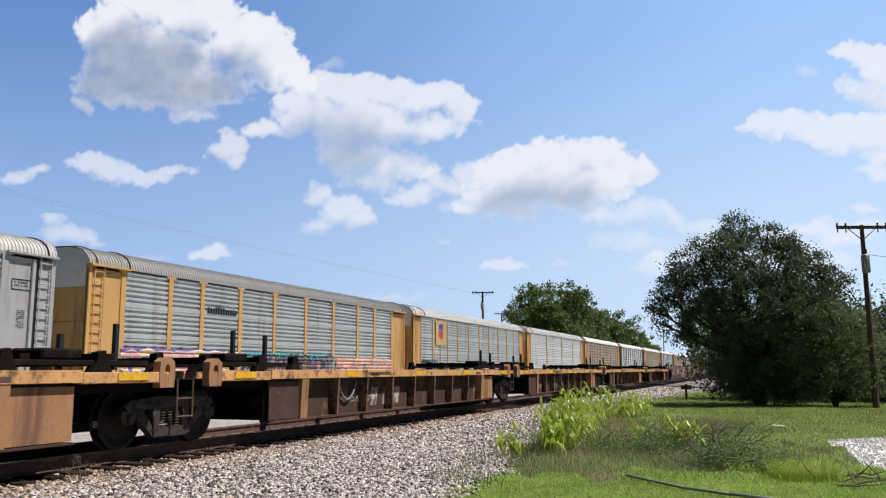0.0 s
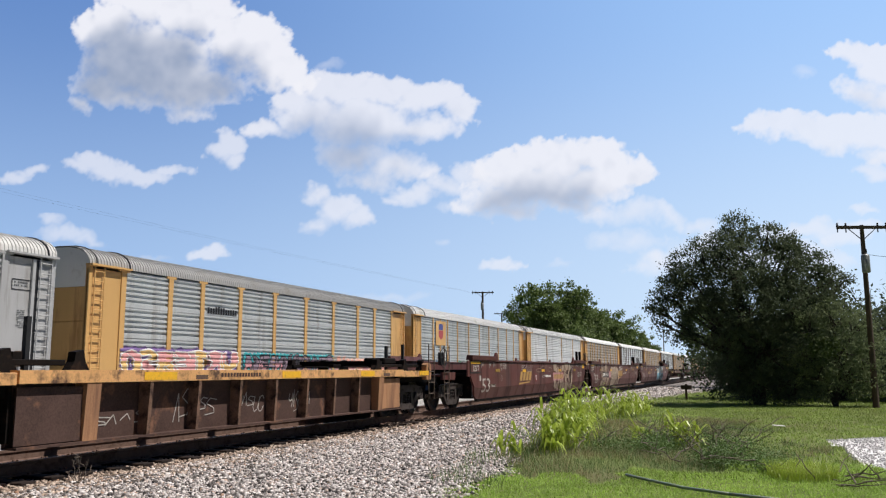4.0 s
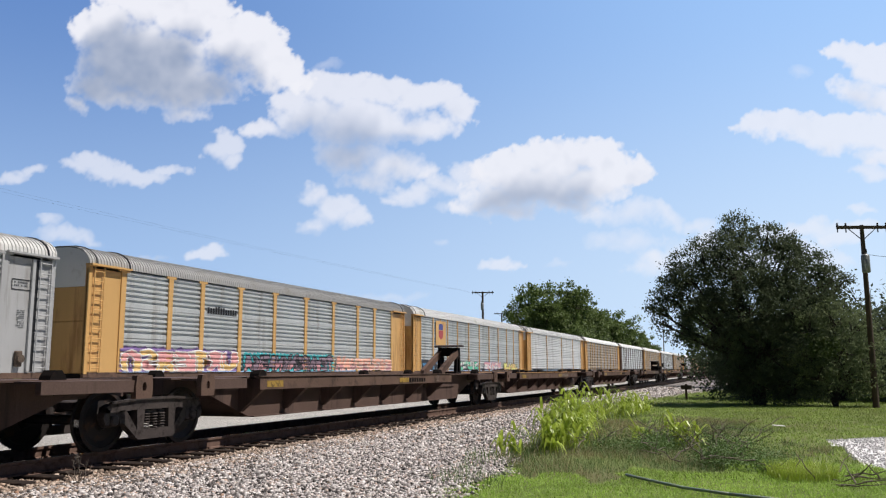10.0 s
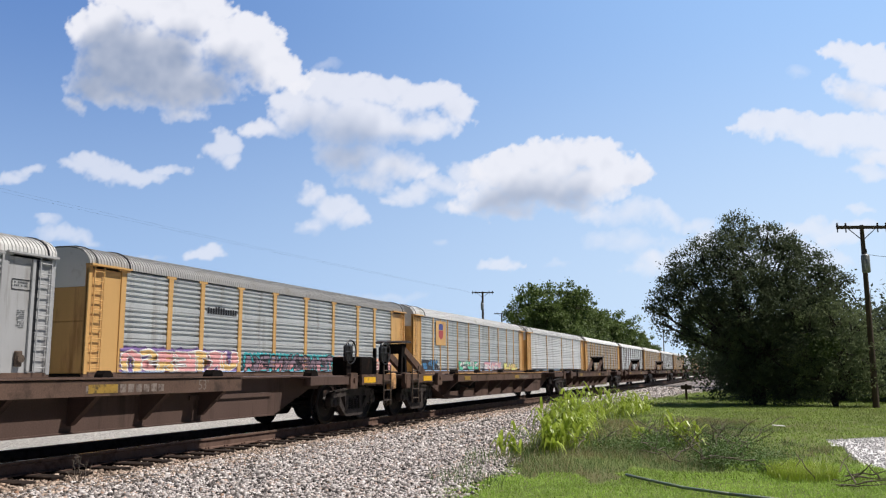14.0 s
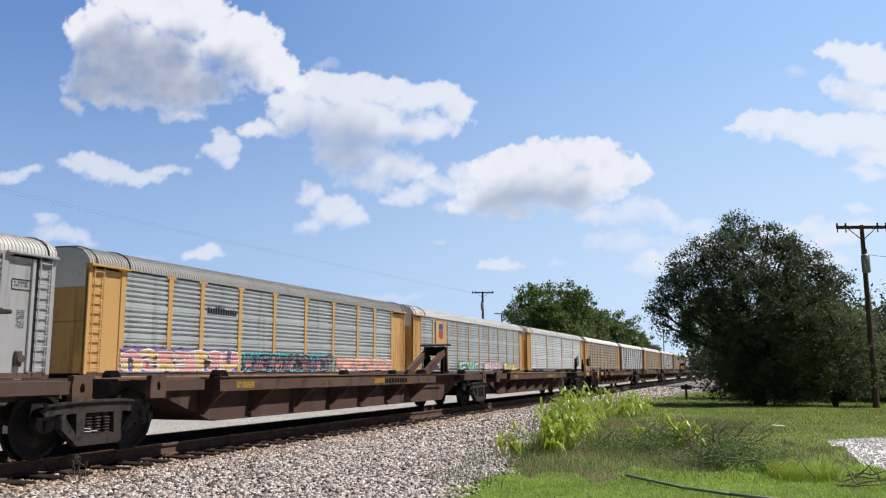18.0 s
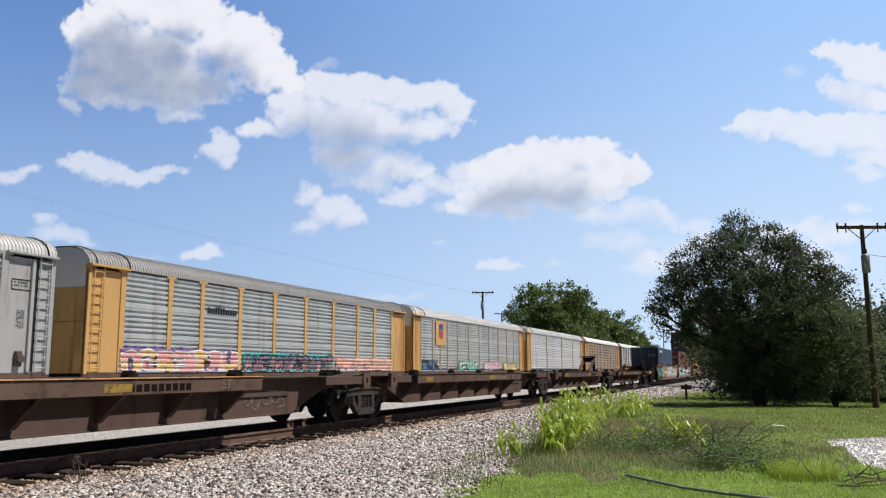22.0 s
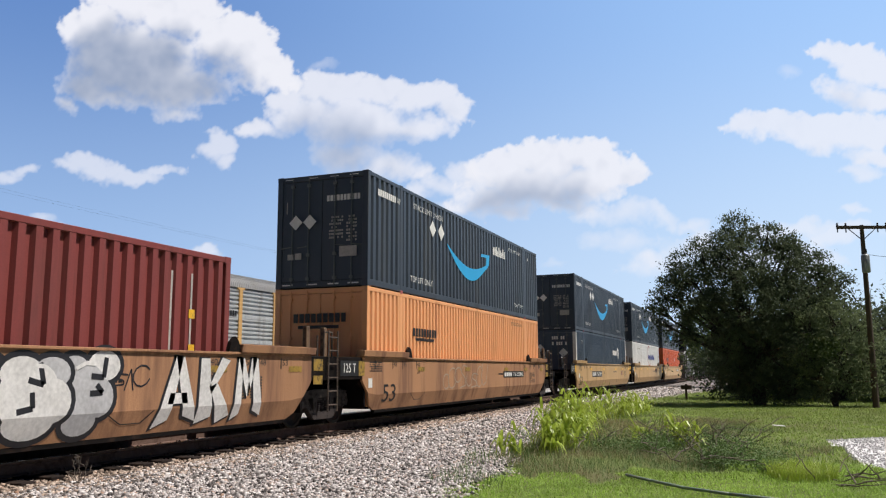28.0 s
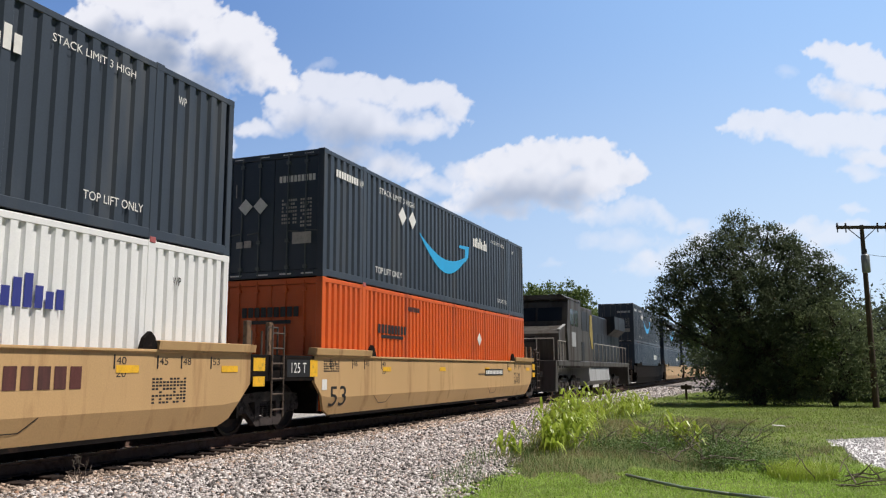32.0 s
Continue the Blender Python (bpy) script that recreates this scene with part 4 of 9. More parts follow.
def scrawl(parent, y0, y1, z0, z1, surf, material, seed, strokes=9, width=0.03, crease=None, name="scrawl"):
    """Thin hand-painted scribble that cannot be read: small looped and hooked strokes on a slanting line."""
    rnd = random.Random(seed)
    bm = bmesh.new()
    w, h = (y1 - y0) / strokes, z1 - z0
    for k in range(strokes):
        cy, cz = y0 + (k + 0.5) * w, z0 + h * (0.5 + 0.12 * math.sin(k * 1.3 + seed))
        ww, hh = w * rnd.uniform(1.1, 1.9), h * rnd.uniform(0.35, 0.95)
        kind = rnd.randrange(4)
        if kind == 0:
            path = [(cy + ww * 0.45 * math.cos(0.6 + 0.6 * j), cz + hh * 0.45 * math.sin(0.6 + 0.6 * j)) for j in range(10)]
        elif kind == 1:
            path = [(cy - ww * 0.3, cz + hh * 0.5), (cy - ww * 0.38, cz - hh * 0.2), (cy - ww * 0.1, cz - hh * 0.5), (cy + ww * 0.25, cz - hh * 0.35), (cy + ww * 0.4, cz + hh * 0.5)]
        elif kind == 2:
            path = [(cy + ww * 0.4, cz + hh * 0.4), (cy - ww * 0.1, cz + hh * 0.5), (cy - ww * 0.35, cz + hh * 0.2), (cy + ww * 0.2, cz - hh * 0.1), (cy + ww * 0.25, cz - hh * 0.4), (cy - ww * 0.4, cz - hh * 0.5)]
        else:
            path = [(cy - ww * 0.4, cz - hh * 0.5), (cy - ww * 0.05, cz + hh * 0.5), (cy + ww * 0.15, cz - hh * 0.5)]
        lean = rnd.uniform(0.0, 0.3)
        stroke(bm, [(a + lean * (b - cz), b) for a, b in path], width * 0.8, surf, 0.006, crease)
    return bm_part(name, bm, material, parent)


# ---- autoracks parked on the far track ----
RACK_W = 1.58


def corrugated(z0, z1, pitch, depth, x):
    pts, z, k = [], z0, 0
    while z < z1 - 1e-6:
        e = min(z + pitch, z1)
        pts += [(x, z), (x, z + (e - z) * 0.35), (x + depth, z + (e - z) * 0.5), (x + depth, z + (e - z) * 0.85)]
        z = e
    return pts + [(x, z1)]


def roof_profile(w, z_eave, z_top, n=12):
    pts = []
    for k in range(n + 1):
        t = math.pi * k / n
        c, s = math.cos(t), math.sin(t)
        pts.append((w * math.copysign(abs(c) ** 0.75, c), z_eave + (z_top - z_eave) * abs(s) ** 0.9))
    return pts


POSTS_A = (1.70, 4.3, 6.3, 9.0, 11.8, 14.7, 17.6, 20.5, 22.7, 25.2)
RACK_LEN = 27.15


def autorack(y_near, panel, post, roof, end, label, posts, wide_posts, detail=True, eave=4.92):
    t = thing("autorack_car", label, "rail car", (FAR_X, y_near, 0), "parked autoracks")
    L = RACK_LEN
    # side panels between posts, both sides
    edges = [posts[0]] + list(posts[1:])
    for a, b in zip(edges[:-1], edges[1:]):
        m = Mesh().sheet(corrugated(1.28, eave - 0.02, 0.19 if detail else 0.38, 0.075 if detail else 0.06, RACK_W - 0.095), "y", a, b)
        part("side_panel", m, panel, t)
    part("rear_side", Mesh().box(-RACK_W, -RACK_W + 0.05, 0.1, L - 0.1, 1.2, eave), panel, t)
    if detail:
        for a, b in zip(edges[:-1], edges[1:]):      # flat rows with bolts between the corrugated bands
            for z in (2.42, 3.55):
                m = Mesh()
                m.box(RACK_W - 0.03, RACK_W - 0.018, a + 0.05, b - 0.05, z, z + 0.17)
                y = a + 0.3
                while y < b - 0.2:
                    m.box(RACK_W - 0.018, RACK_W - 0.008, y, y + 0.04, z + 0.06, z + 0.10)
                    y += 0.42
                part("band", m, panel, t)
    pw = 0.13 if wide_posts else 0.07
    for k, p in enumerate(posts):
        m = Mesh().box(RACK_W - 0.05, RACK_W + 0.02, p - pw, p + pw, 1.15, eave, 0.012)
        if wide_posts:
            m.box(RACK_W - 0.05, RACK_W + 0.03, p - pw - 0.13, p + pw + 0.13, eave - 0.08, eave + 0.02)
        part("post", m, post, t)
    # corner bays with ladders
    for y0, y1, s in ((0.0, posts[0], -1), (posts[-1], L, 1)):
        part("corner_bay", Mesh().box(RACK_W - 0.12, RACK_W - 0.03, y0, y1, 1.15, eave - 0.1, 0.015), post, t)
        part("corner_post", Mesh().box(RACK_W - 0.16, RACK_W + 0.02, min(y0, y1) if s < 0 else y1 - 0.16, (y0 + 0.16) if s < 0 else y1, 1.1, eave + 0.02, 0.015), post, t)
        ly = y0 + 0.22 if s < 0 else y1 - 0.66
        ladder(t, RACK_W + 0.06, ly, 1.15, eave - 0.05, 0.45, 11 if detail else 6, "y", post, 0.02)
        part("top_ledge", Mesh().box(RACK_W - 0.16, RACK_W + 0.16, y0 - 0.02, y1 + 0.25 if s < 0 else y1, eave - 0.02, eave + 0.05), post, t)
    part("rear_corner", Mesh().box(-RACK_W, -RACK_W + 0.16, 0, 0.16, 1.1, eave), post, t)
    part("rear_corner", Mesh().box(-RACK_W, -RACK_W + 0.16, L - 0.16, L, 1.1, eave), post, t)
    # end doors
    for y, nm in ((0.03, "end_door"), (L - 0.08, "end_door")):
        for z0, z1 in ((1.14, 2.93), (2.95, eave - 0.76)):
            for a, b in ((-RACK_W + 0.16, -0.01), (0.01, RACK_W - 0.16)):
                part(nm, Mesh().box(a, b, y, y + 0.06, z0, z1, 0.012), post, t)
        part("door_header", Mesh().box(-RACK_W + 0.1, RACK_W - 0.1, y + 0.06, y + 0.09, 1.12, eave - 0.3), post, t)
        part("end_gable", Mesh().prism([(a, b) for a, b in roof_profile(RACK_W - 0.03, eave, 5.62, 12)] + [(-RACK_W + 0.03, eave - 0.75), (RACK_W - 0.03, eave - 0.75)], "y", y + 0.02, y + 0.07), end, t)
    # ribbed roof
    rp = roof_profile(RACK_W + 0.03, eave, 5.66)
    m = Mesh()
    n = 190 if detail else 60
    step = L / n
    sheets = []
    for k in range(n):
        a = k * step
        for yy, dz in ((a, 0.0), (a + step * 0.62, 0.0), (a + step * 0.68, 0.024), (a + step * 0.94, 0.024)):
            sheets.append((yy, dz))
    sheets.append((L, 0.0))
    for yy, dz in sheets:
        for px, pz in rp:
            m.v.append((px * (1 + dz * 0.5), yy, pz + dz))
    w = len(rp)
    for j in range(len(sheets) - 1):
        for i in range(w - 1):
            m.f.append((j * w + i, j * w + i + 1, (j + 1) * w + i + 1, (j + 1) * w + i))
    part("roof", m, roof, t)
    for yy in ((0.3, 1.95, L - 0.35) if detail else (0.3, L - 0.3)):       # dark seam straps over the roof
        sm = Mesh()
        for (a, b), (c, d) in zip(rp[:-1], rp[1:]):
            sm.tube((a * 1.01, yy, b + 0.03), (c * 1.01, yy, d + 0.03), 0.03, n=5, cap=False)
        part("roof_strap", sm, M_black, t)
    # deck, sills, floor frame
    part("side_sill", Mesh().box(RACK_W - 0.12, RACK_W + 0.0, 0, L, 0.98, 1.16, 0.01), M_steel_dark if panel is M_galv_bright else M_sill_brown, t)
    part("deck", Mesh().box(-RACK_W, RACK_W - 0.13, 0.02, L - 0.02, 1.0, 1.12), M_steel_dark, t)
    part("centre_sill", Mesh().prism([(0.2, 1.0), (0.2, 0.75), (4.0, 0.45), (L - 4.0, 0.45), (L - 0.2, 0.75), (L - 0.2, 1.0)], "x", -0.25, 0.25), M_steel_dark, t)
    for y in (3.1, L - 3.1):
        bogie(t, y)
    coupler(t, -0.9, -1)
    coupler(t, L + 0.9, 1)
    return t


def plane_x(x):
    return lambda z: x


RIBS = tuple(round(1.28 + 0.19 * k + 0.19 * f, 4) for k in range(5) for f in (0.0, 0.35, 0.5, 0.85))


def ribbed(z):
    """The painted skin of an autorack's side, which follows the ribs under it."""
    f = ((z - 1.28) / 0.19) % 1.0
    wave = 0.0 if f < 0.35 else (f - 0.35) / 0.15 if f < 0.5 else 1.0 if f < 0.85 else (1 - f) / 0.15
    return RACK_W + 0.012 + 0.04 * wave


RACK_PITCH = 28.6
RACK_1 = 21.85
r1 = autorack(RACK_1, M_galv, M_rack_yellow, M_roof, M_roof_white, "parked autorack with yellow posts, galvanised panels and graffiti", POSTS_A, True)
bars(r1, M_black, RACK_W + 0.004, 6.62, 3.62, 0.34, 2.1, 12, name="dark_lettering", ragged=0.45)
piece(r1, 1.75, 8.7, 1.2, 2.02, ribbed, [S_pink, S_cream, S_pink], [S_cream, S_pink], S_white, 11, 7, crease=RIBS, lw=0.055, back=S_purple, label="pink and cream graffiti with white outlines")
piece(r1, 9.4, 17.5, 1.2, 1.95, ribbed, [S_mauve], [S_rose, S_mauve], S_black, 12, 13, crease=RIBS, lw=0.06, back=S_teal, label="mauve graffiti with black lines on teal")
piece(r1, 18.0, 24.9, 1.22, 1.95, ribbed, [S_salmon], [S_rose, S_salmon], S_pale, 13, 9, crease=RIBS, lw=0.05, label="salmon graffiti with pale outlines")
r0 = autorack(RACK_1 - RACK_PITCH, M_galv, M_grey_rack, M_roof_bright, M_grey_rack, "parked autorack with pale grey posts and silver roof", POSTS_A, True)
bars(r0, M_rod, RACK_W - 0.02, 25.58, 3.98, 0.06, 0.52, 8, 2, name="stencil")
fr = bmesh.new()
stroke(fr, [(25.5, 3.78), (26.2, 3.78), (26.2, 4.1), (25.5, 4.1), (25.5, 3.78)], 0.03, plane_x(RACK_W - 0.02), 0.004)
bm_part("stencil_frame", fr, M_black, r0)
# no opening here: a black strip on the bay imitates a shaded gap
part("bay_gap_strip", Mesh().box(RACK_W - 0.029, RACK_W - 0.02, 26.36, 26.5, 1.2, 4.8), M_black, r0, "black strip painted as a shaded gap beside the end post")
part("bay_rib", Mesh().box(RACK_W - 0.03, RACK_W + 0.05, 26.2, 26.33, 1.2, 4.8, 0.01), M_grey_rack, r0)
part("hand_brake", Mesh().box(RACK_W - 0.03, RACK_W + 0.1, 25.75, 26.0, 1.35, 1.85, 0.03).tube((RACK_W + 0.1, 25.9, 1.6), (RACK_W + 0.16, 25.9, 1.6), 0.13, n=12), M_ladder, r0, "weathered brake gear box")
bars(r0, M_rod, RACK_W - 0.02, 25.75, 3.1, 0.035, 0.3, 7, 10, name="stencil", seed=3)
POSTS_B = (1.3, 3.6, 5.0, 6.5, 8.6, 11.2, 13.8, 16.4, 19.0, 21.6, 23.8, 25.8)
r2 = autorack(RACK_1 + RACK_PITCH, M_galv, M_rack_yellow, M_roof_white, M_roof_white, "parked autorack with a white roof and yellow ends", POSTS_B, False)
part("emblem_panel", Mesh().box(RACK_W + 0.02, RACK_W + 0.035, 4.05, 6.0, 3.0, 4.75), M_rack_yellow, r2, "yellow emblem panel")
part("emblem", Mesh().prism([(4.6, 4.1), (4.6, 4.5), (5.0, 4.56), (5.4, 4.5), (5.4, 4.1)], "x", RACK_W + 0.036, RACK_W + 0.042), M_logo_blue, r2)
part("emblem", Mesh().prism([(4.55, 4.06), (5.45, 4.06), (5.4, 3.6), (5.0, 3.4), (4.6, 3.6)], "x", RACK_W + 0.036, RACK_W + 0.042), M_logo_red, r2)
graffiti(r2, 1.6, 4.4, 1.2, 1.95, plane_x(RACK_W + 0.03), [S_blue, S_black], S_black, 21, 4, label="dark graffiti", lw=0.04)
graffiti(r2, 8.7, 13.2, 1.2, 1.95, plane_x(RACK_W + 0.03), [S_green, S_white], S_black, 22, 5, label="green and white graffiti", lw=0.04)
graffiti(r2, 15.0, 19.5, 1.2, 1.9, plane_x(RACK_W + 0.03), [S_white, S_pink], S_purple, 23, 6, label="pale graffiti", lw=0.04)
graffiti(r2, 20.5, 24.8, 1.2, 1.8, plane_x(RACK_W + 0.03), [S_yellow, S_cream], S_black, 24, 5, label="yellow graffiti", lw=0.04)
r3 = autorack(RACK_1 + 2 * RACK_PITCH, M_galv_bright, M_rack_yellow, M_roof_white, M_roof_white, "parked autorack with bright white panels", POSTS_B[:1] + (8.0, 15.0, 21.0) + POSTS_B[-1:], False)
r4 = autorack(RACK_1 + 3 * RACK_PITCH, M_galv_tan, M_rack_yellow, M_roof_white, M_roof, "parked autorack with dusty tan panels", POSTS_B, False, detail=False)
r5 = autorack(RACK_1 + 4 * RACK_PITCH, M_galv, M_sill_brown, M_roof_white, M_roof, "parked autorack with grey panels and brown ends", POSTS_B, False, detail=False)
for k in range(5, 12):
    c = copy_thing(r4 if k % 2 else r5, pose(FAR_X, RACK_1 + k * RACK_PITCH, 0))


# ---- containers ----
def container(u_mid, z0, length, height, width, material, label, pitch=0.30, posts=(), doors_mat=None, rails_mat=None, depth=0.055, flat=0.24, group="containers on the train"):
    """A corrugated freight container lying along the train: y runs from -length/2 to length/2."""
    t = on_train(thing("shipping_container", label, "container", group=group), u_mid)
    h, w, L = height, width / 2, length / 2
    rm = rails_mat or material
    z1 = z0 + h
    cuts = [-L + 0.14] + [p for p in posts] + [L - 0.14]
    for a, b in zip(cuts[:-1], cuts[1:]):
        n = max(1, round((b - a - 0.1) / pitch))
        st = (b - a - 0.1) / n
        prof = []
        for k in range(n):
            y = a + 0.05 + k * st
            prof += [(w - depth, y + st * 0.0), (w - depth, y + st * flat), (w - 0.006, y + st * (flat + 0.14)), (w - 0.006, y + st * 0.86)]
        prof += [(w - depth, b - 0.05)]
        part("side_wall", Mesh().sheet([(x, y) for x, y in prof], "z", z0 + 0.15, z1 - 0.09), material, t)
    part("far_wall", Mesh().box(-w, -w + 0.04, -L + 0.1, L - 0.1, z0 + 0.1, z1 - 0.05), material, t)
    for s in (-1, 1):
        for za, zb in ((z1 - 0.11, z1 - 0.01), (z0 + 0.02, z0 + 0.17)):
            part("side_rail", Mesh().box(w - 0.07 if s > 0 else -w, w if s > 0 else -w + 0.07, -L + 0.1, L - 0.1, za, zb, 0.008), rm, t)
    part("roof", Mesh().box(-w + 0.05, w - 0.05, -L + 0.1, L - 0.1, z1 - 0.05, z1 - 0.015), material, t)
    part("floor", Mesh().box(-w + 0.05, w - 0.05, -L + 0.1, L - 0.1, z0 + 0.05, z0 + 0.12), M_steel_dark, t)
    for sy in (-1, 1):
        m = Mesh()
        for sx in (-1, 1):
            x, y = sx * (w - 0.08), sy * (L - 0.07)
            m.box(x - 0.08, x + 0.08, y - 0.07, y + 0.07, z0 + 0.1, z1 - 0.1, 0.01)
        m.box(-w + 0.1, w - 0.1, sy * (L - 0.07) - 0.06, sy * (L - 0.07) + 0.06, z1 - 0.14, z1 - 0.01, 0.008)
        m.box(-w + 0.1, w - 0.1, sy * (L - 0.07) - 0.06, sy * (L - 0.07) + 0.06, z0 + 0.02, z0 + 0.16, 0.008)
        part("end_frame", m, rm, t)
    cast = Mesh().box(-0.085, 0.085, -0.09, 0.09, 0, 0.12, 0.006).data("corner_casting", rm)
    for sy in (-1, 1):
        for z in (z0, z1 - 0.12):
            for sx in (-1, 1):
                part("corner_casting", cast, None, t, at=(sx * (w - 0.083), sy * (L - 0.088), z))
    for p in posts:
        for z in (z0 - 0.004, z1 - 0.112):
            part("corner_casting", cast, None, t, at=(w - 0.08, p, z))
    for p in posts:
        part("lifting_post", Mesh().box(w - 0.12, w + 0.004, p - 0.09, p + 0.09, z0 + 0.1, z1 - 0.1, 0.01), rm, t)
    # doors towards -y
    dm = doors_mat or material
    ye = -L + 0.03
    for s in (-1, 1):
        d = part("door", Mesh().box(min(0.008 * s, s * (w - 0.16)), max(0.008 * s, s * (w - 0.16)), ye, ye + 0.04, z0 + 0.17, z1 - 0.15, 0.008), dm, t)
        for q in (0.33, 0.74):
            x = s * (w - 0.16) * q
            lk = Mesh().tube((x, ye - 0.03, z0 + 0.06), (x, ye - 0.03, z1 - 0.06), 0.018, n=6)
            for z in (0.2, 0.8, 1.6, h - 0.3):
                lk.box(x - 0.05, x + 0.05, ye - 0.05, ye, z0 + z, z0 + z + 0.07)
            lk.tube((x, ye - 0.05, z0 + 1.05), (x + s * 0.3, ye - 0.05, z0 + 1.02), 0.014, n=5)
            part("lock_rod", lk, M_rod if material in (M_navy, M_umax, M_blue) else rm, d)
        hg = Mesh()
        for z in (0.3, 0.95, 1.6, 2.25):
            hg.box(s * (w - 0.15) - 0.06, s * (w - 0.15) + 0.06, ye - 0.012, ye + 0.02, z0 + z, z0 + z + 0.12)
        part("hinges", hg, rm, d)
    n = Mesh()
    for k in range(9):
        a = -w + 0.16 + k * (2 * w - 0.32) / 9
        b = a + (2 * w - 0.32) / 9
        n.prism([(a, L - 0.05), (a + 0.09, L - 0.05), (a + 0.14, L - 0.015), (b, L - 0.015), (b, L - 0.06), (a, L - 0.06)], "z", z0 + 0.15, z1 - 0.14)
    part("front_wall", n, material, t)
    return t


L53, H53, W53 = 15.95, 2.87, 2.591
WELL_FLOOR = 0.338
UP_FLOOR = WELL_FLOOR + H53 + 0.006
Q53 = (-L53 / 2 + 1.98, L53 / 2 - 1.98)


def crescent(parent, x, y, z, w):
    """The blue smile-shaped graphic."""
    m = bmesh.new()
    n = 18
    for k in range(n):
        pts = []
        for kk in (k, k + 1):
            t = kk / n
            yy = t * w
            lo = -0.46 * math.sin(math.pi * t) ** 0.9 - 0.12 * t
            thick = 0.05 + 0.36 * math.sin(math.pi * t) ** 1.1
            pts.append((yy, lo, thick))
        (a, b, c), (d, e, f) = pts
        flat_poly(m, [(y + a, z + b), (y + d, z + e), (y + d, z + e - f), (y + a, z + b - c)], plane_x(x), 0.0)
    flat_poly(m, [(y + w * 0.92, z - 0.42), (y + w * 1.0, z - 0.2), (y + w * 1.02, z + 0.16), (y + w * 0.80, z + 0.10), (y + w * 0.79, z + 0.0), (y + w * 0.93, z + 0.03)], plane_x(x), 0.0005)
    return bm_part("smile_graphic", m, M_cyan, parent, "bright blue smile-shaped graphic")


def diamond(parent, material, x, y, z, r, face="x"):
    m = Mesh()
    if face == "x":
        m.prism([(y - r, z), (y, z - r), (y + r, z), (y, z + r)], "x", x, x + 0.005)
    else:
        m.prism([(x - r, z), (x, z - r), (x + r, z), (x, z + r)], "y", y - 0.005, y)
    return part("placard", m, material, parent)


def dark_stack_box(u_mid, seed):
    """The dark slate 53 ft container with its white markings and blue graphic."""
    t = container(u_mid, UP_FLOOR, L53, H53, W53, M_navy, "dark slate blue 53 foot container with a blue smile graphic", 0.30, Q53)
    w, L, z = W53 / 2 + 0.002, L53 / 2, UP_FLOOR
    crescent(t, w, -2.6, z + 1.80, 4.05)
    bars(t, M_white, w, 1.95, z + 2.05, 0.36, 1.45, 9, name="white_wordmark", ragged=0.5)
    word(t, "STACK LIMIT 3 HIGH", M_white, w, -5.2, z + 2.4, 0.15, 2.2)
    word(t, "TOP LIFT ONLY", M_white, w, -5.4, z + 0.36, 0.16, 1.6)
    word(t, "STACK LIMIT 3 HIGH", M_white, w, 3.85, z + 2.44, 0.12, 1.6)
    word(t, "TOP LIFT ONLY", M_white, w, 4.55, z + 0.38, 0.13, 1.2)
    bars(t, M_white, w, -7.45, z + 2.33, 0.17, 1.1, 9, name="serial_marking", seed=seed)
    word(t, "WP", M_white, w, -6.3, z + 2.33, 0.16, 0.22)
    word(t, "WP", M_white, w, 6.45, z + 2.35, 0.14, 0.2)
    for y in (-3.78, -3.11):
        diamond(t, M_white, w, y, z + 2.05, 0.25)
    ye = -L53 / 2 + 0.026
    for x in (-0.72, -0.32):
        diamond(t, M_white, x, ye - 0.06, z + 1.66, 0.19, "-y")
    bars(t, M_white, 0.12, ye - 0.004, z + 2.16, 0.15, 0.95, 10, face="-y", name="serial_marking", seed=seed)
    bars(t, M_offwhite, 0.2, ye - 0.004, z + 1.72, 0.05, 0.4, 7, 7, "-y", "data_stencil", seed)
    bars(t, M_offwhite, 0.68, ye - 0.004, z + 1.72, 0.05, 0.3, 5, 8, "-y", "data_stencil", seed + 5)
    for x0, x1, z0, z1 in ((0.52, 1.0, 0.74, 1.0), (-0.95, -0.78, 0.72, 0.86), (-0.74, -0.55, 0.72, 0.88), (-1.0, -0.98, 1.9, 2.2)):
        part("label_plate", Mesh().box(x0, x1, ye - 0.05, ye - 0.042, z + z0, z + z1), M_offwhite, t)
    for y in Q53:
        part("twist_lock", Mesh().box(w - 0.1, w + 0.012, y - 0.07, y + 0.07, z - 0.05, z + 0.05, 0.012), M_lock, t, "faded red twist lock")
    rt = Mesh()
    for x in (-0.95, -0.25, 0.35, 0.9):
        rt.box(x - 0.15, x + 0.15, -L53 / 2 - 0.003, -L53 / 2 + 0.001, z + 0.07, z + 0.1)
        rt.box(x - 0.12, x + 0.12, -L53 / 2 - 0.003, -L53 / 2 + 0.001, z + H53 - 0.09, z + H53 - 0.07)
    part("reflective_tape", rt, M_white, t)
    return t


# ---- well cars ----
WELL_TOP, WELL_CREASE, WELL_BOT = 1.48, 0.61, 0.25


def well_surf(z):
    return 1.45 if z >= WELL_CREASE else 1.45 - (WELL_CREASE - z) * (0.11 / (WELL_CREASE - WELL_BOT))


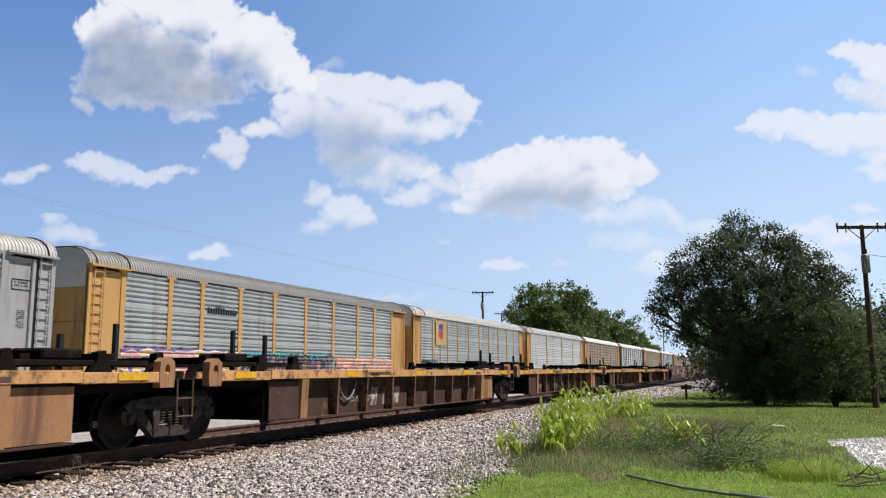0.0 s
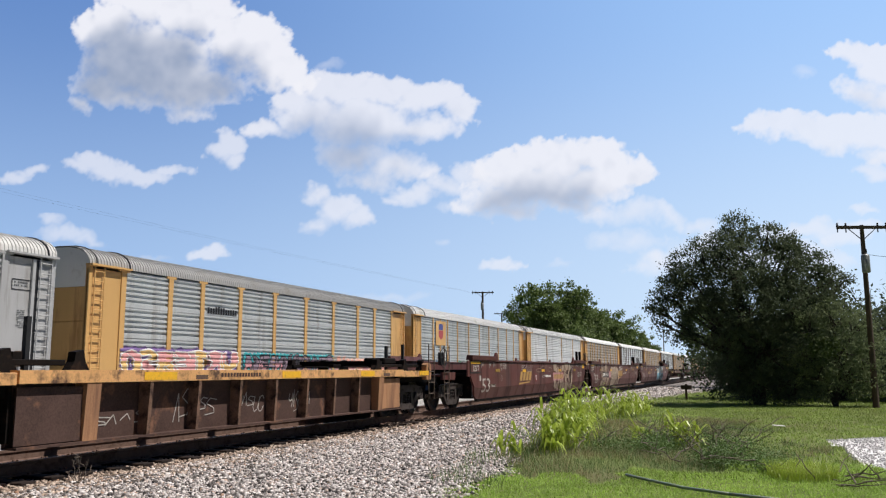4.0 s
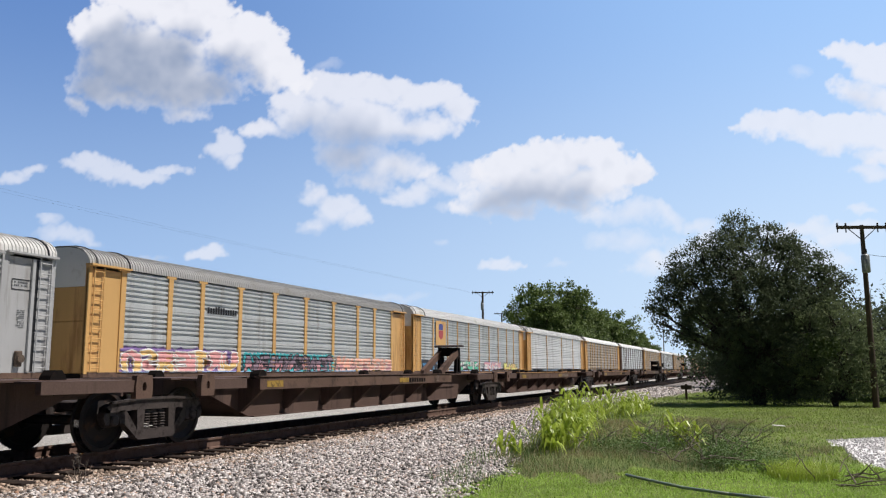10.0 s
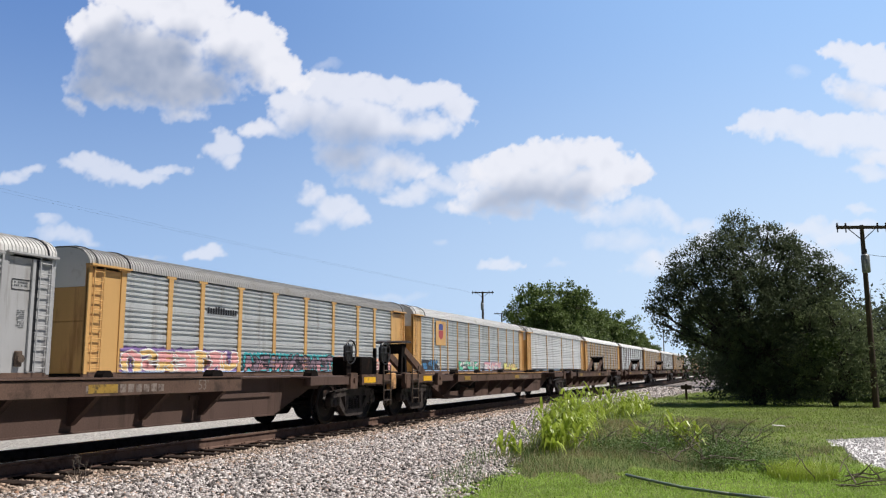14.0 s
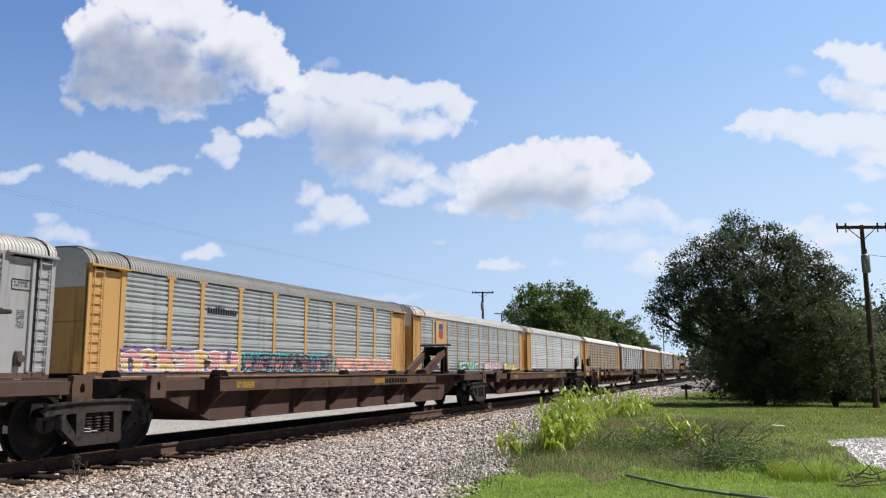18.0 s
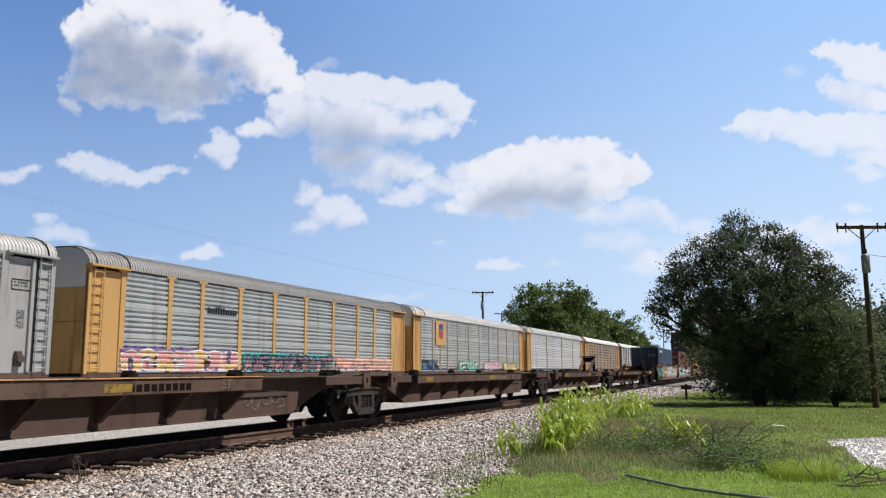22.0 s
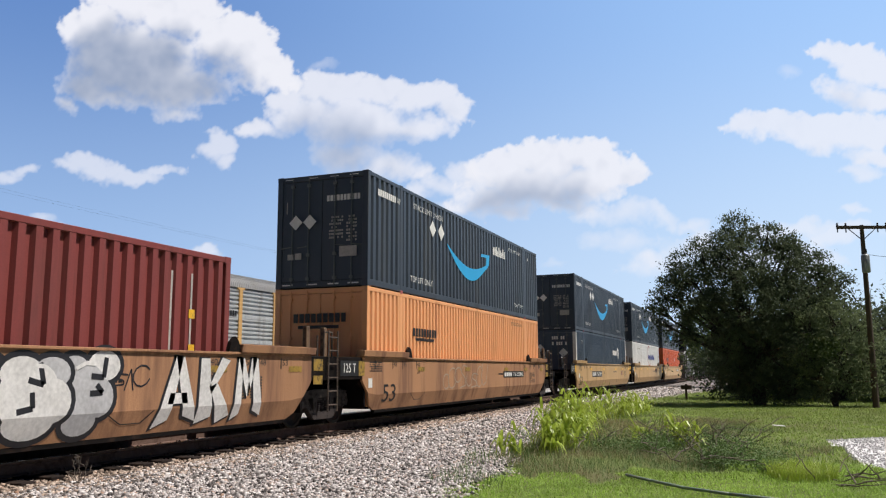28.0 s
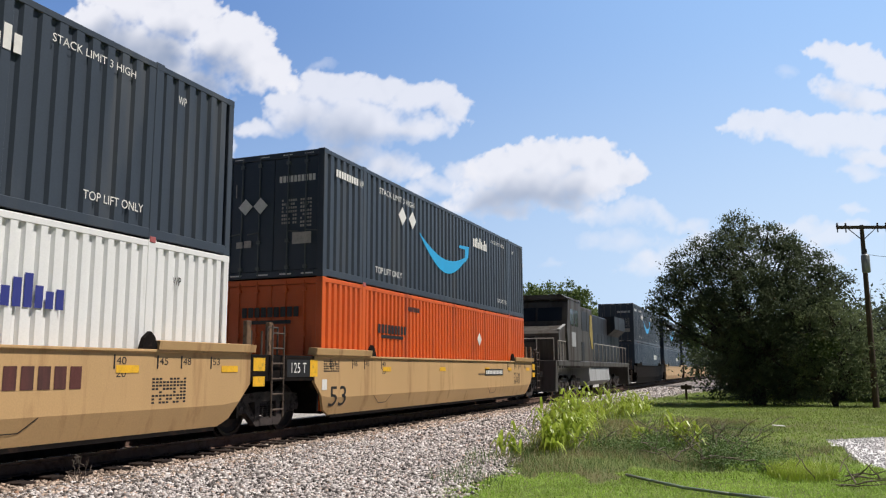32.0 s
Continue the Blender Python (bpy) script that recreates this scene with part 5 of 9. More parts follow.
def well_unit(u_mid, paint, end_paint, label, first, last, near=8.35, far=8.35, dark_ends=False, panels=(1.25, 1.25), bogies=None, rung_y=0.78):
    """One unit of an articulated well car. first / last: that end carries a coupler and a bogie of its own; else it rests on a shared bogie."""
    t = on_train(thing("well_car", label, "rail car", group="well cars of the moving train"), u_mid)
    ends = ((-1, near), (1, far))
    for s, nm in ((1, "side"), (-1, "side")):
        prof = [(1.45, WELL_TOP), (1.45, WELL_CREASE), (1.34, WELL_BOT), (1.27, WELL_BOT), (1.29, WELL_BOT + 0.06), (1.39, WELL_CREASE + 0.02), (1.39, WELL_TOP)]
        part(nm, Mesh().prism([(a * s, b) for a, b in prof], "y", -near + 0.62, far - 0.62), paint, t)
        # dark strip added below the side to block the sunlit ground beyond
        part("dark_bottom_strip", Mesh().box(min(s * 1.25, s * 1.34), max(s * 1.25, s * 1.34), -near + 0.7, far - 0.7, 0.185, WELL_BOT), M_steel_dark, t)
        # ends of the side: lower edge runs up over the bogie
        for k, e in ends:
            m = Mesh()
            px = panels[0 if k < 0 else 1]
            ya, yb, yc = k * (e - 0.62), k * (e - 0.25), k * (e + 0.15)
            o = [(1.45, ya, WELL_TOP), (1.45, ya, WELL_CREASE), (1.34, ya, WELL_BOT), (1.37, yb - k * 0.1, WELL_BOT + 0.12), (1.45, yb + k * 0.1, WELL_CREASE + 0.05), (1.45, yc, 0.95), (1.45, yc, WELL_TOP)]
            m.v += [(s * x, y, z) for x, y, z in o] + [(s * (x - 0.06), y, z) for x, y, z in o]
            m.f += [(0, 1, 4, 5, 6), (1, 2, 3, 4), (7, 13, 12, 11, 8), (8, 11, 10, 9)]
            for j in range(7):
                j2 = (j + 1) % 7
                m.f.append((j, j2, 7 + j2, 7 + j))
            part("side_end", m, paint, t)
            part("end_panel", Mesh().box(s * 1.39 if s > 0 else -1.44, 1.44 if s > 0 else s * 1.39, min(yc, k * (e + px)), max(yc, k * (e + px)), 0.98, WELL_TOP, 0.012), end_paint, t)
        part("top_chord", Mesh().box(s * 1.36 if s > 0 else -1.49, 1.49 if s > 0 else s * 1.36, -near - 0.1, far + 0.1, WELL_TOP - 0.012, WELL_TOP + 0.03, 0.006), paint, t)
    # container guides on the top chord
    for k, e in ends:
        for s in (-1, 1):
            y0, y1 = sorted((k * (e - 2.35), k * (e + 0.2)))
            g = Mesh().prism([(1.30 * s, WELL_TOP + 0.03), (1.52 * s, WELL_TOP + 0.03), (1.54 * s, WELL_TOP + 0.16), (1.34 * s, WELL_TOP + 0.18)], "y", y0, y1)
            part("container_guide", g, end_paint if dark_ends else paint, t)
            yb = k * (e - 2.5)
            part("guide_bracket", Mesh().prism([(yb - 0.18, WELL_TOP + 0.03), (yb + 0.18, WELL_TOP + 0.03), (yb + 0.1, WELL_TOP + 0.22), (yb, WELL_TOP + 0.30), (yb - 0.12, WELL_TOP + 0.2)], "x", s * 1.40, s * 1.48), end_paint, t)
    # floor of the well, end platforms, drawbar
    fl = Mesh()
    for k in range(7):
        y = -near + 0.7 + k * (near + far - 1.4) / 6
        fl.box(-1.2, 1.2, y - 0.14, y + 0.14, WELL_BOT + 0.02, WELL_FLOOR)
    part("cross_beams", fl, M_steel_dark, t)
    for k, e in ends:
        y0, y1 = sorted((k * (e - 0.1), k * (e + panels[0 if k < 0 else 1])))
        part("end_platform", Mesh().box(-1.38, 1.38, y0, y1, 1.0, 1.09, 0.01).box(-0.3, 0.3, y0, y1, 0.74, 1.0), M_steel_dark, t)
        part("bulkhead", Mesh().box(-1.38, 1.38, k * (e - 0.1) - 0.03, k * (e - 0.1) + 0.03, 0.35, 1.2), M_steel_dark, t)
    e = far
    ladder(t, 1.49, e + rung_y, 0.32, WELL_TOP + 0.55, 0.4, 6, "y", M_ladder, 0.017)
    st = Mesh()
    for yy in (e + rung_y + 0.02, e + rung_y + 0.37):
        st.tube((1.36, yy, 1.4), (1.36, yy, 2.0), 0.02, n=6)
        st.tube((1.0, yy, 1.09), (1.0, yy, 1.95), 0.02, n=6)
    st.tube((1.36, e + rung_y + 0.02, 2.0), (1.36, e + rung_y + 0.37, 2.0), 0.02, n=6)
    part("grab_iron", st, M_ladder, t)
    for yy in (e + rung_y - 0.22, e + rung_y + 0.52):
        part("end_post", Mesh().box(1.02, 1.12, yy - 0.07, yy + 0.07, 1.09, 2.12, 0.012), M_steel_dark if paint is M_maroon else M_post, t)
    bogie(t, bogies[0] if bogies else -near - 1.05 if first else -near - 1.28)
    e = near
    if first:
        coupler(t, -e - 3.35, -1)
        part("coupler_pocket", Mesh().box(-0.35, 0.35, -e - 2.4, -e - 1.0, 0.7, 1.08, 0.02), M_steel_dark, t)
        part("end_deck", Mesh().box(-1.3, 1.3, -e - 2.25, -e - 1.25, 1.0, 1.06).box(1.25, 1.33, -e - 2.3, -e - 1.25, 0.9, 1.12), end_paint, t)
        handwheel(t, 1.2, -e - 1.9, 1.55)
        ladder(t, 1.36, -e - 2.25, 0.35, 1.9, 0.4, 5)
    e = far
    if last:
        bogie(t, bogies[1] if bogies else e + 1.05)
        coupler(t, e + 3.35, 1)
        part("coupler_pocket", Mesh().box(-0.35, 0.35, e + 1.0, e + 2.4, 0.7, 1.08, 0.02), M_steel_dark, t)
        part("end_deck", Mesh().box(-1.3, 1.3, e + 1.25, e + 2.25, 1.0, 1.06).box(1.25, 1.33, e + 1.25, e + 2.3, 0.9, 1.12), end_paint, t)
        tk = Mesh().lathe([(0, 0.0), (0.0, 0.1), (0.05, 0.19), (0.12, 0.21), (0.85, 0.21), (0.93, 0.19), (0.98, 0.1), (0.98, 0.0)], 16, "y").move(0.85, e + 0.05, 1.8)
        part("air_reservoir", tk, M_sill_brown, t, "brown air tank on the end deck", smooth=True)
        part("reservoir_stand", Mesh().box(0.7, 1.0, e + 0.2, e + 0.3, 1.09, 1.63).box(0.7, 1.0, e + 0.75, e + 0.85, 1.09, 1.63), M_steel_dark, t)
        handwheel(t, 1.1, e + 1.45, 1.72)
        part("brake_stand", Mesh().box(0.92, 1.02, e + 1.38, e + 1.52, 1.06, 1.6), M_steel_dark, t)
        hose = Mesh()
        pts = [(1.0, e + 1.4, 1.1), (1.05, e + 1.6, 1.7), (1.05, e + 1.9, 1.75), (1.05, e + 2.1, 1.2)]
        for a, b in zip(pts[:-1], pts[1:]):
            hose.tube(a, b, 0.022, n=6)
        part("hose", hose, M_black, t)
    return t


def well_markings(t, half, ink, number_ink, plate_ink=None, number_y=-7.9, seed=1, tape=M_reflector, near_shift=0.0):
    """Figures, tape and stencils on the side of a well unit."""
    e = half
    x = 1.453
    slope = math.atan2(0.24, WELL_CREASE - WELL_BOT)
    bent_word(t, "53", number_ink, well_surf, WELL_CREASE, number_y, 0.43, 0.42, 0.78)
    for y in (-e + 3.1, -1.5, 2.6, 5.2, e - 0.7):
        part("reflector", Mesh().box(x - 0.002, x + 0.004, y, y + 0.46, 1.16, 1.27), tape, t)
    part("end_reflector", Mesh().box(1.44, 1.447, e + 0.25, e + 0.62, 1.18, 1.42).box(1.44, 1.447, e + 0.25, e + 0.62, 0.9, 1.08), tape, t)
    for y, s in ((-e + 0.5, "53"), (-e + 1.5, "48"), (-e + 2.1, "45"), (-e + 3.0, "40"), (e - 1.0, "53"), (e - 1.75, "48"), (e - 2.3, "45"), (e - 3.2, "40")):
        word(t, s, ink, x, y + 0.05, 1.28, 0.11, 0.2)
        part("tick", Mesh().box(x - 0.002, x + 0.004, y, y + 0.025, 1.22, 1.42), ink, t)
    for y in (-e + 3.0, e - 3.2):
        word(t, "20", ink, x, y + 0.05, 1.10, 0.11, 0.2)
    bars(t, ink, x, -e + 0.2, 1.36, 0.03, 0.7, 9, 5, name="stencil", seed=seed)
    bars(t, ink, x, e - 2.4, 1.05, 0.03, 0.8, 10, 8, name="stencil", seed=seed + 1)
    bars(t, ink, x, 1.9, 1.02, 0.055, 1.3, 14, name="stencil", seed=seed + 2)
    hand = part("load_plate", Mesh().box(1.44, 1.448, -e - near_shift - 1.2, -e - near_shift - 0.2, 1.06, 1.40), M_black if plate_ink else M_maroon, t)
    word(t, "125 T", plate_ink or ink, 1.452, -e - near_shift - 1.1, 1.14, 0.2, 0.62)
    part("plate_reflector", Mesh().box(1.448, 1.453, -e - near_shift - 0.34, -e - near_shift - 0.04, 1.06, 1.40), tape, t)
    part("white_card", Mesh().box(x - 0.002, x + 0.005, -e + 0.15, -e + 0.35, 0.78, 1.0), M_white, t)
    st = bmesh.new()
    sl = lambda z: well_surf(z)
    for yy in (-e + 2.6, 2.9):
        stroke(st, [(yy, 0.60), (yy + 0.35, 0.42), (yy + 0.75, 0.42), (yy + 1.0, 0.60)], 0.015, sl, 0.006, None)
    bm_part("jacking_outline", st, M_black, t)


def number_board(t, y, z, w, h, ink, field, n, seed, figures=""):
    part("number_field", Mesh().box(1.451, 1.457, y, y + w, z, z + h), field, t)
    if figures:
        bars(t, ink, 1.459, y + 0.08, z + h * 0.2, h * 0.6, w * 0.36, 4, name="initial_marking", seed=seed)
        word(t, figures, ink, 1.459, y + 0.08 + w * 0.42, z + h * 0.2, h * 0.6, w * 0.58 - 0.16)
    else:
        bars(t, ink, 1.459, y + 0.08, z + h * 0.22, h * 0.56, w - 0.16, n, name="number_marking", seed=seed)


HALF = 8.35
# maroon three-unit car, running empty
mr = [well_unit(u, M_maroon, M_maroon, "empty maroon brown well car with graffiti", f, l, 9.49, fr_, True, pn, bg_, ry)
      for u, f, l, fr_, pn, bg_, ry in ((94.6, True, False, 7.85, (0.42, 0.18), (-10.4, 0), 0.3), (113.9, False, False, 7.85, (0.42, 0.18), (-10.3, 0), 0.3), (133.1, False, True, 8.5, (0.42, 1.07), (-10.3, 9.3), 0.78))]


def gold_mark(t, y, z):
    """A slanting gold emblem of plain blocks over an underline."""
    for k in range(4):
        a = y + k * 0.42
        part("gold_block", Mesh().prism([(a, z), (a + 0.32, z), (a + 0.46, z + 0.34), (a + 0.14, z + 0.34)], "x", 1.452, 1.456), M_gold, t)
    part("gold_underline", Mesh().prism([(y - 0.1, z - 0.14), (y + 1.35, z - 0.08), (y + 1.4, z - 0.04), (y - 0.1, z - 0.08)], "x", 1.452, 1.456), M_gold, t)


def maroon_markings(t, seed, refl):
    x = 1.454
    bent_word(t, "53", M_offwhite, well_surf, WELL_CREASE, -8.6, 0.46, 0.45, 0.85)
    for y in refl:
        part("reflector", Mesh().box(x - 0.002, x + 0.004, y, y + 0.48, 1.11, 1.21), M_reflector, t)
    for y in (-7.1, 5.32):
        part("faded_reflector", Mesh().box(x - 0.002, x + 0.004, y, y + 0.48, 1.12, 1.22), M_reflector_old, t)
    part("end_reflector", Mesh().box(x - 0.002, x + 0.004, 7.4, 7.82, 1.26, 1.46), M_reflector, t)
    part("end_plate", Mesh().box(x - 0.002, x + 0.003, 7.38, 7.84, 1.06, 1.25), M_maroon, t)
    for ys, off in (((-8.61, -7.8, -7.34, -6.56), 0.05), ((7.32, 6.52, 6.06, 5.26), -0.2)):
        for y, s in zip(ys, ("53", "48", "45", "40")):
            word(t, s, M_offwhite, x, y + off, 1.32, 0.10, 0.16)
            part("tick", Mesh().box(x - 0.002, x + 0.004, y, y + 0.025, 1.27, 1.44), M_offwhite, t)
    for y in (-6.5, 5.02):
        word(t, "20", M_offwhite, x, y, 1.17, 0.10, 0.17)
    bars(t, M_offwhite, x, -6.25, 1.40, 0.02, 0.45, 9, 6, name="stencil", seed=seed)
    bars(t, M_offwhite, x, 4.52, 1.36, 0.02, 0.46, 9, 6, name="stencil", seed=seed + 3)
    bars(t, M_offwhite, x, 6.18, 1.05, 0.028, 1.05, 14, 5, name="stencil", seed=seed + 1)
    ln = bmesh.new()
    for y in (-6.9, 4.55):                       # lever guards and a round inspection mark
        for p in ([(y, 1.06), (y + 0.45, 1.06)], [(y + 0.55, 1.06), (y + 1.0, 1.06)], [(y + 0.12, 0.82), (y + 0.12, 0.96), (y + 0.32, 0.96)], [(y + 0.68, 0.96), (y + 0.9, 0.96), (y + 0.9, 0.82)]):
            stroke(ln, p, 0.03, well_surf, 0.008)
    bm_part("lever_guard", ln, M_sill_brown, t)
    rg = bmesh.new()
    for y in (-6.42, 5.03):
        stroke(rg, [(y + 0.08 * math.cos(0.6 * k), 0.9 + 0.09 * math.sin(0.6 * k)) for k in range(12)], 0.018, well_surf, 0.006)
    bm_part("round_mark", rg, M_offwhite, t)
    part("load_plate", Mesh().box(1.447, 1.455, -9.72, -8.68, 1.08, 1.47), M_black, t)
    part("load_field", Mesh().box(1.455, 1.458, -9.66, -8.74, 1.12, 1.36), M_maroon, t)
    part("plate_reflector", Mesh().box(1.455, 1.459, -9.66, -8.74, 1.38, 1.45), M_reflector, t)
    word(t, "125 T", M_white, 1.461, -9.5, 1.15, 0.18, 0.62)
    part("white_card", Mesh().box(x - 0.002, x + 0.005, -8.84, -8.68, 0.84, 1.0), M_offwhite, t)
    part("info_board", Mesh().prism([(-7.7, 0.62), (-7.08, 0.62), (-7.08, 0.72), (-7.7, 0.72)], "x", 1.449, 1.455), M_sill_brown, t)
    bars(t, M_offwhite, 1.457, -7.66, 0.67, 0.015, 0.5, 10, 3, name="stencil", seed=seed + 2)


for k, t in enumerate(mr):
    maroon_markings(t, 30 + k, ((-3.7, -0.8, 2.25), (-3.7, 2.25), (-3.73, -0.85, 2.5))[k])
part("reflector", Mesh().box(1.441, 1.447, 8.95, 9.5, 1.22, 1.44), M_reflector, mr[2])
piece(mr[0], 1.35, 4.9, 0.28, 1.43, well_surf, [S_hatched, S_dusty], [S_hatched], M_maroon, 31, 5, WELL_CREASE, 0.05, label="hatched beige graffiti letters", off=0.004)
gold_mark(mr[0], -4.1, 0.78)
word(mr[0], "B", M_white, 1.456, -1.8, 0.78, 0.2)
part("letter_field", Mesh().box(1.451, 1.4535, -1.86, -1.55, 0.72, 1.03), M_red, mr[0])
word(mr[0], "LD LMT", M_white, 1.456, -0.71, 0.88, 0.09, 0.4)
bars(mr[0], M_white, 1.456, -0.2, 0.88, 0.09, 0.95, 12, name="stencil", seed=4)
number_board(mr[0], 1.2, 0.72, 1.95, 0.34, M_gold, S_rose, 11, 1)
scrawl(mr[0], -3.9, -2.3, 1.1, 1.42, well_surf, M_offwhite, 32, 5, 0.025)
scrawl(mr[0], -1.5, 0.9, 1.0, 1.4, well_surf, S_dusty, 37, 4, 0.02)
piece(mr[1], -6.7, -4.4, 0.3, 1.44, well_surf, [S_hatched], [S_dusty, S_hatched], M_maroon, 33, 4, WELL_CREASE, 0.04, label="hatched beige graffiti letters", off=0.004)
piece(mr[1], -3.5, -0.8, 0.3, 1.44, well_surf, [S_hatched], [S_hatched], S_offbeige, 34, 3, WELL_CREASE, 0.035, label="pale hatched graffiti letters", off=0.004)
number_board(mr[1], -6.25, 0.76, 2.0, 0.3, M_white, M_black, 10, 2, "254231")
part("letter_field", Mesh().box(1.4575, 1.462, -4.2, -3.6, 0.72, 1.08), S_rose, mr[1])
word(mr[1], "C", M_white, 1.464, -4.05, 0.8, 0.2)
gold_mark(mr[1], -0.9, 0.78)
word(mr[1], "LD LMT 118,400 PER UNIT", M_white, 1.456, 1.02, 0.89, 0.10, 1.55)
scrawl(mr[1], -0.5, 0.85, 1.12, 1.38, well_surf, M_white, 35, 9, 0.03)
scrawl(mr[1], -7.2, -6.4, 0.9, 1.2, well_surf, S_offbeige, 38, 4, 0.025)
scrawl(mr[1], 3.2, 4.2, 0.75, 1.4, well_surf, S_dusty, 39, 3, 0.03)
bars(mr[2], M_gold, 1.456, -5.64, 0.83, 0.19, 0.95, 4, name="gold_lettering", seed=1)
word(mr[2], "254231", M_gold, 1.456, -4.4, 0.83, 0.19, 1.15)
piece(mr[2], 0.45, 4.3, 0.33, 1.46, well_surf, [S_white, S_paleblue], [S_sky, S_steel_blue], S_black, 36, 3, WELL_CREASE, 0.05, split=0.5, back=None, label="white and steel blue graffiti letters", off=0.004)
word(mr[2], "LD LMT 118,300 PER UNIT", M_white, 1.456, -1.75, 0.90, 0.09, 1.2)
bars(mr[2], M_white, 1.456, -1.06, 1.35, 0.06, 0.28, 4, name="initial_marking", seed=3)
word(mr[2], "254231", M_white, 1.456, -0.74, 1.35, 0.06, 0.42)
word(mr[2], "A", M_white, 1.456, -0.24, 1.35, 0.07)
rg = bmesh.new()
stroke(rg, [(-0.34 + 0.17 * math.cos(0.35 * k), 0.89 + 0.17 * math.sin(0.35 * k)) for k in range(19)], 0.014, well_surf, 0.006)
bm_part("round_mark", rg, M_offwhite, mr[2])
word(mr[2], "PLATE", M_offwhite, 1.456, -0.43, 0.88, 0.05, 0.18)
word(mr[2], "H", M_offwhite, 1.456, -0.38, 0.77, 0.08)
scrawl(mr[2], -0.15, 0.42, 1.1, 1.4, well_surf, M_white, 40, 4, 0.03)
scrawl(mr[2], 4.0, 4.5, 1.15, 1.4, well_surf, S_dusty, 41, 4, 0.015)
fl = bmesh.new()
for y_, z_, r_ in ((0.15, 0.9, 0.07), (0.05, 0.55, 0.09), (0.3, 0.45, 0.12), (4.25, 0.85, 0.09), (4.5, 0.5, 0.1), (0.75, 1.42, 0.07)):
    flat_poly(fl, [(y_ + r_ * math.cos(0.63 * k), z_ + r_ * math.sin(0.63 * k)) for k in range(10)], well_surf, 0.003)
bm_part("graffiti_spots", fl, S_rose, mr[2], "dusty pink spray spots")

# orange-brown three-unit car with single containers and one double stack
ob_ = [well_unit(u, M_tan_old, M_steel_dark, "faded orange brown well car covered in graffiti", f, l) for u, f, l in ((421.2, True, False), (440.5, False, False), (459.8, False, True))]
for k, t in enumerate(ob_):
    well_markings(t, HALF, M_black, M_black, M_white, number_y=-7.45, seed=40 + k, tape=M_reflector_old)
graffiti(ob_[0], -8.2, -4.1, 0.4, 1.42, well_surf, [S_green, S_green, S_white], S_black, 41, 5, WELL_CREASE, label="mint green graffiti", lw=0.05)
graffiti(ob_[0], -1.3, 3.3, 0.4, 1.42, well_surf, [S_sky, S_cream, S_sky], S_white, 42, 4, WELL_CREASE, label="blue and cream graffiti", lw=0.05)
graffiti(ob_[0], 3.6, 8.0, 0.45, 1.3, well_surf, [S_silver, S_dusty], S_white, 43, 5, WELL_CREASE, label="silver graffiti", lw=0.05)
number_board(ob_[0], -3.9, 0.82, 2.4, 0.24, M_white, M_tan_old, 11, 5)
graffiti(ob_[1], -8.2, -4.1, 0.33, 1.42, well_surf, [S_yellow, S_sky], S_black, 44, 4, WELL_CREASE, back=S_purple, glint=S_white, label="yellow and pale blue bubble graffiti", lw=0.07, style="bubble")
graffiti(ob_[1], -3.8, -1.4, 0.36, 1.42, well_surf, [S_white, S_white], S_black, 45, 4, WELL_CREASE, label="white bubble graffiti with red spots", lw=0.035, style="bubble", spots=(S_red, 5))
graffiti(ob_[1], -1.2, -0.3, 0.5, 1.36, well_surf, [S_white], S_black, 46, 1, WELL_CREASE, back=S_red, label="white graffiti letter", lw=0.05)
graffiti(ob_[1], 0.3, 3.0, 0.30, 1.45, well_surf, [S_silver, S_white], S_black, 47, 3, WELL_CREASE, glint=S_white, label="silver bubble graffiti with black outlines", lw=0.08, style="bubble")
scrawl(ob_[1], 3.05, 3.7, 0.9, 1.3, well_surf, S_black, 48, 3, 0.03)
scrawl(ob_[2], -3.4, 0.6, 0.55, 1.35, well_surf, S_dusty, 49, 8, 0.05, WELL_CREASE)
number_board(ob_[2], 2.5, 0.92, 2.6, 0.22, M_white, M_black, 11, 6, "765580")


def paint_letters(parent, polys, y, z, w, h, surf, off, material, crease, name="graffiti_letters", label="", grow=0.0):
    bm = bmesh.new()
    for pts in polys:
        cx = sum(p[0] for p in pts) / len(pts)
        cz = sum(p[1] for p in pts) / len(pts)
        q = []
        for a, b in pts:
            l = math.hypot(a - cx, b - cz) or 1
            q.append((y + (a + (a - cx) / l * grow) * w, z + (b + (b - cz) / l * grow) * h))
        flat_poly(bm, q, surf, off, crease)
    return bm_part(name, bm, material, parent, label)


# the large pale letters A K M, built of straight strokes in a unit box
AKM = [[(0.0, -0.12), (0.12, 0.0), (0.22, 1.0), (0.16, 1.0)], [(0.16, 1.0), (0.23, 1.0), (0.36, -0.05), (0.24, 0.05)], [(0.10, 0.25), (0.27, 0.25), (0.26, 0.42), (0.12, 0.42)],
       [(0.38, 0.98), (0.46, 0.98), (0.50, 0.0), (0.36, -0.1)], [(0.46, 0.5), (0.58, 1.0), (0.66, 0.95), (0.48, 0.38)], [(0.47, 0.5), (0.54, 0.56), (0.68, 0.0), (0.56, -0.12)],
       [(0.70, -0.1), (0.78, 0.0), (0.80, 1.0), (0.75, 1.0)], [(0.75, 1.0), (0.81, 1.0), (0.88, 0.45), (0.84, 0.3)], [(0.84, 0.3), (0.88, 0.45), (0.95, 1.0), (0.89, 1.0)], [(0.90, 1.0), (0.96, 1.0), (1.02, -0.05), (0.92, 0.05)]]
paint_letters(ob_[1], AKM, 3.85, 0.42, 2.8, 0.98, well_surf, 0.006, S_black, WELL_CREASE, grow=0.03)
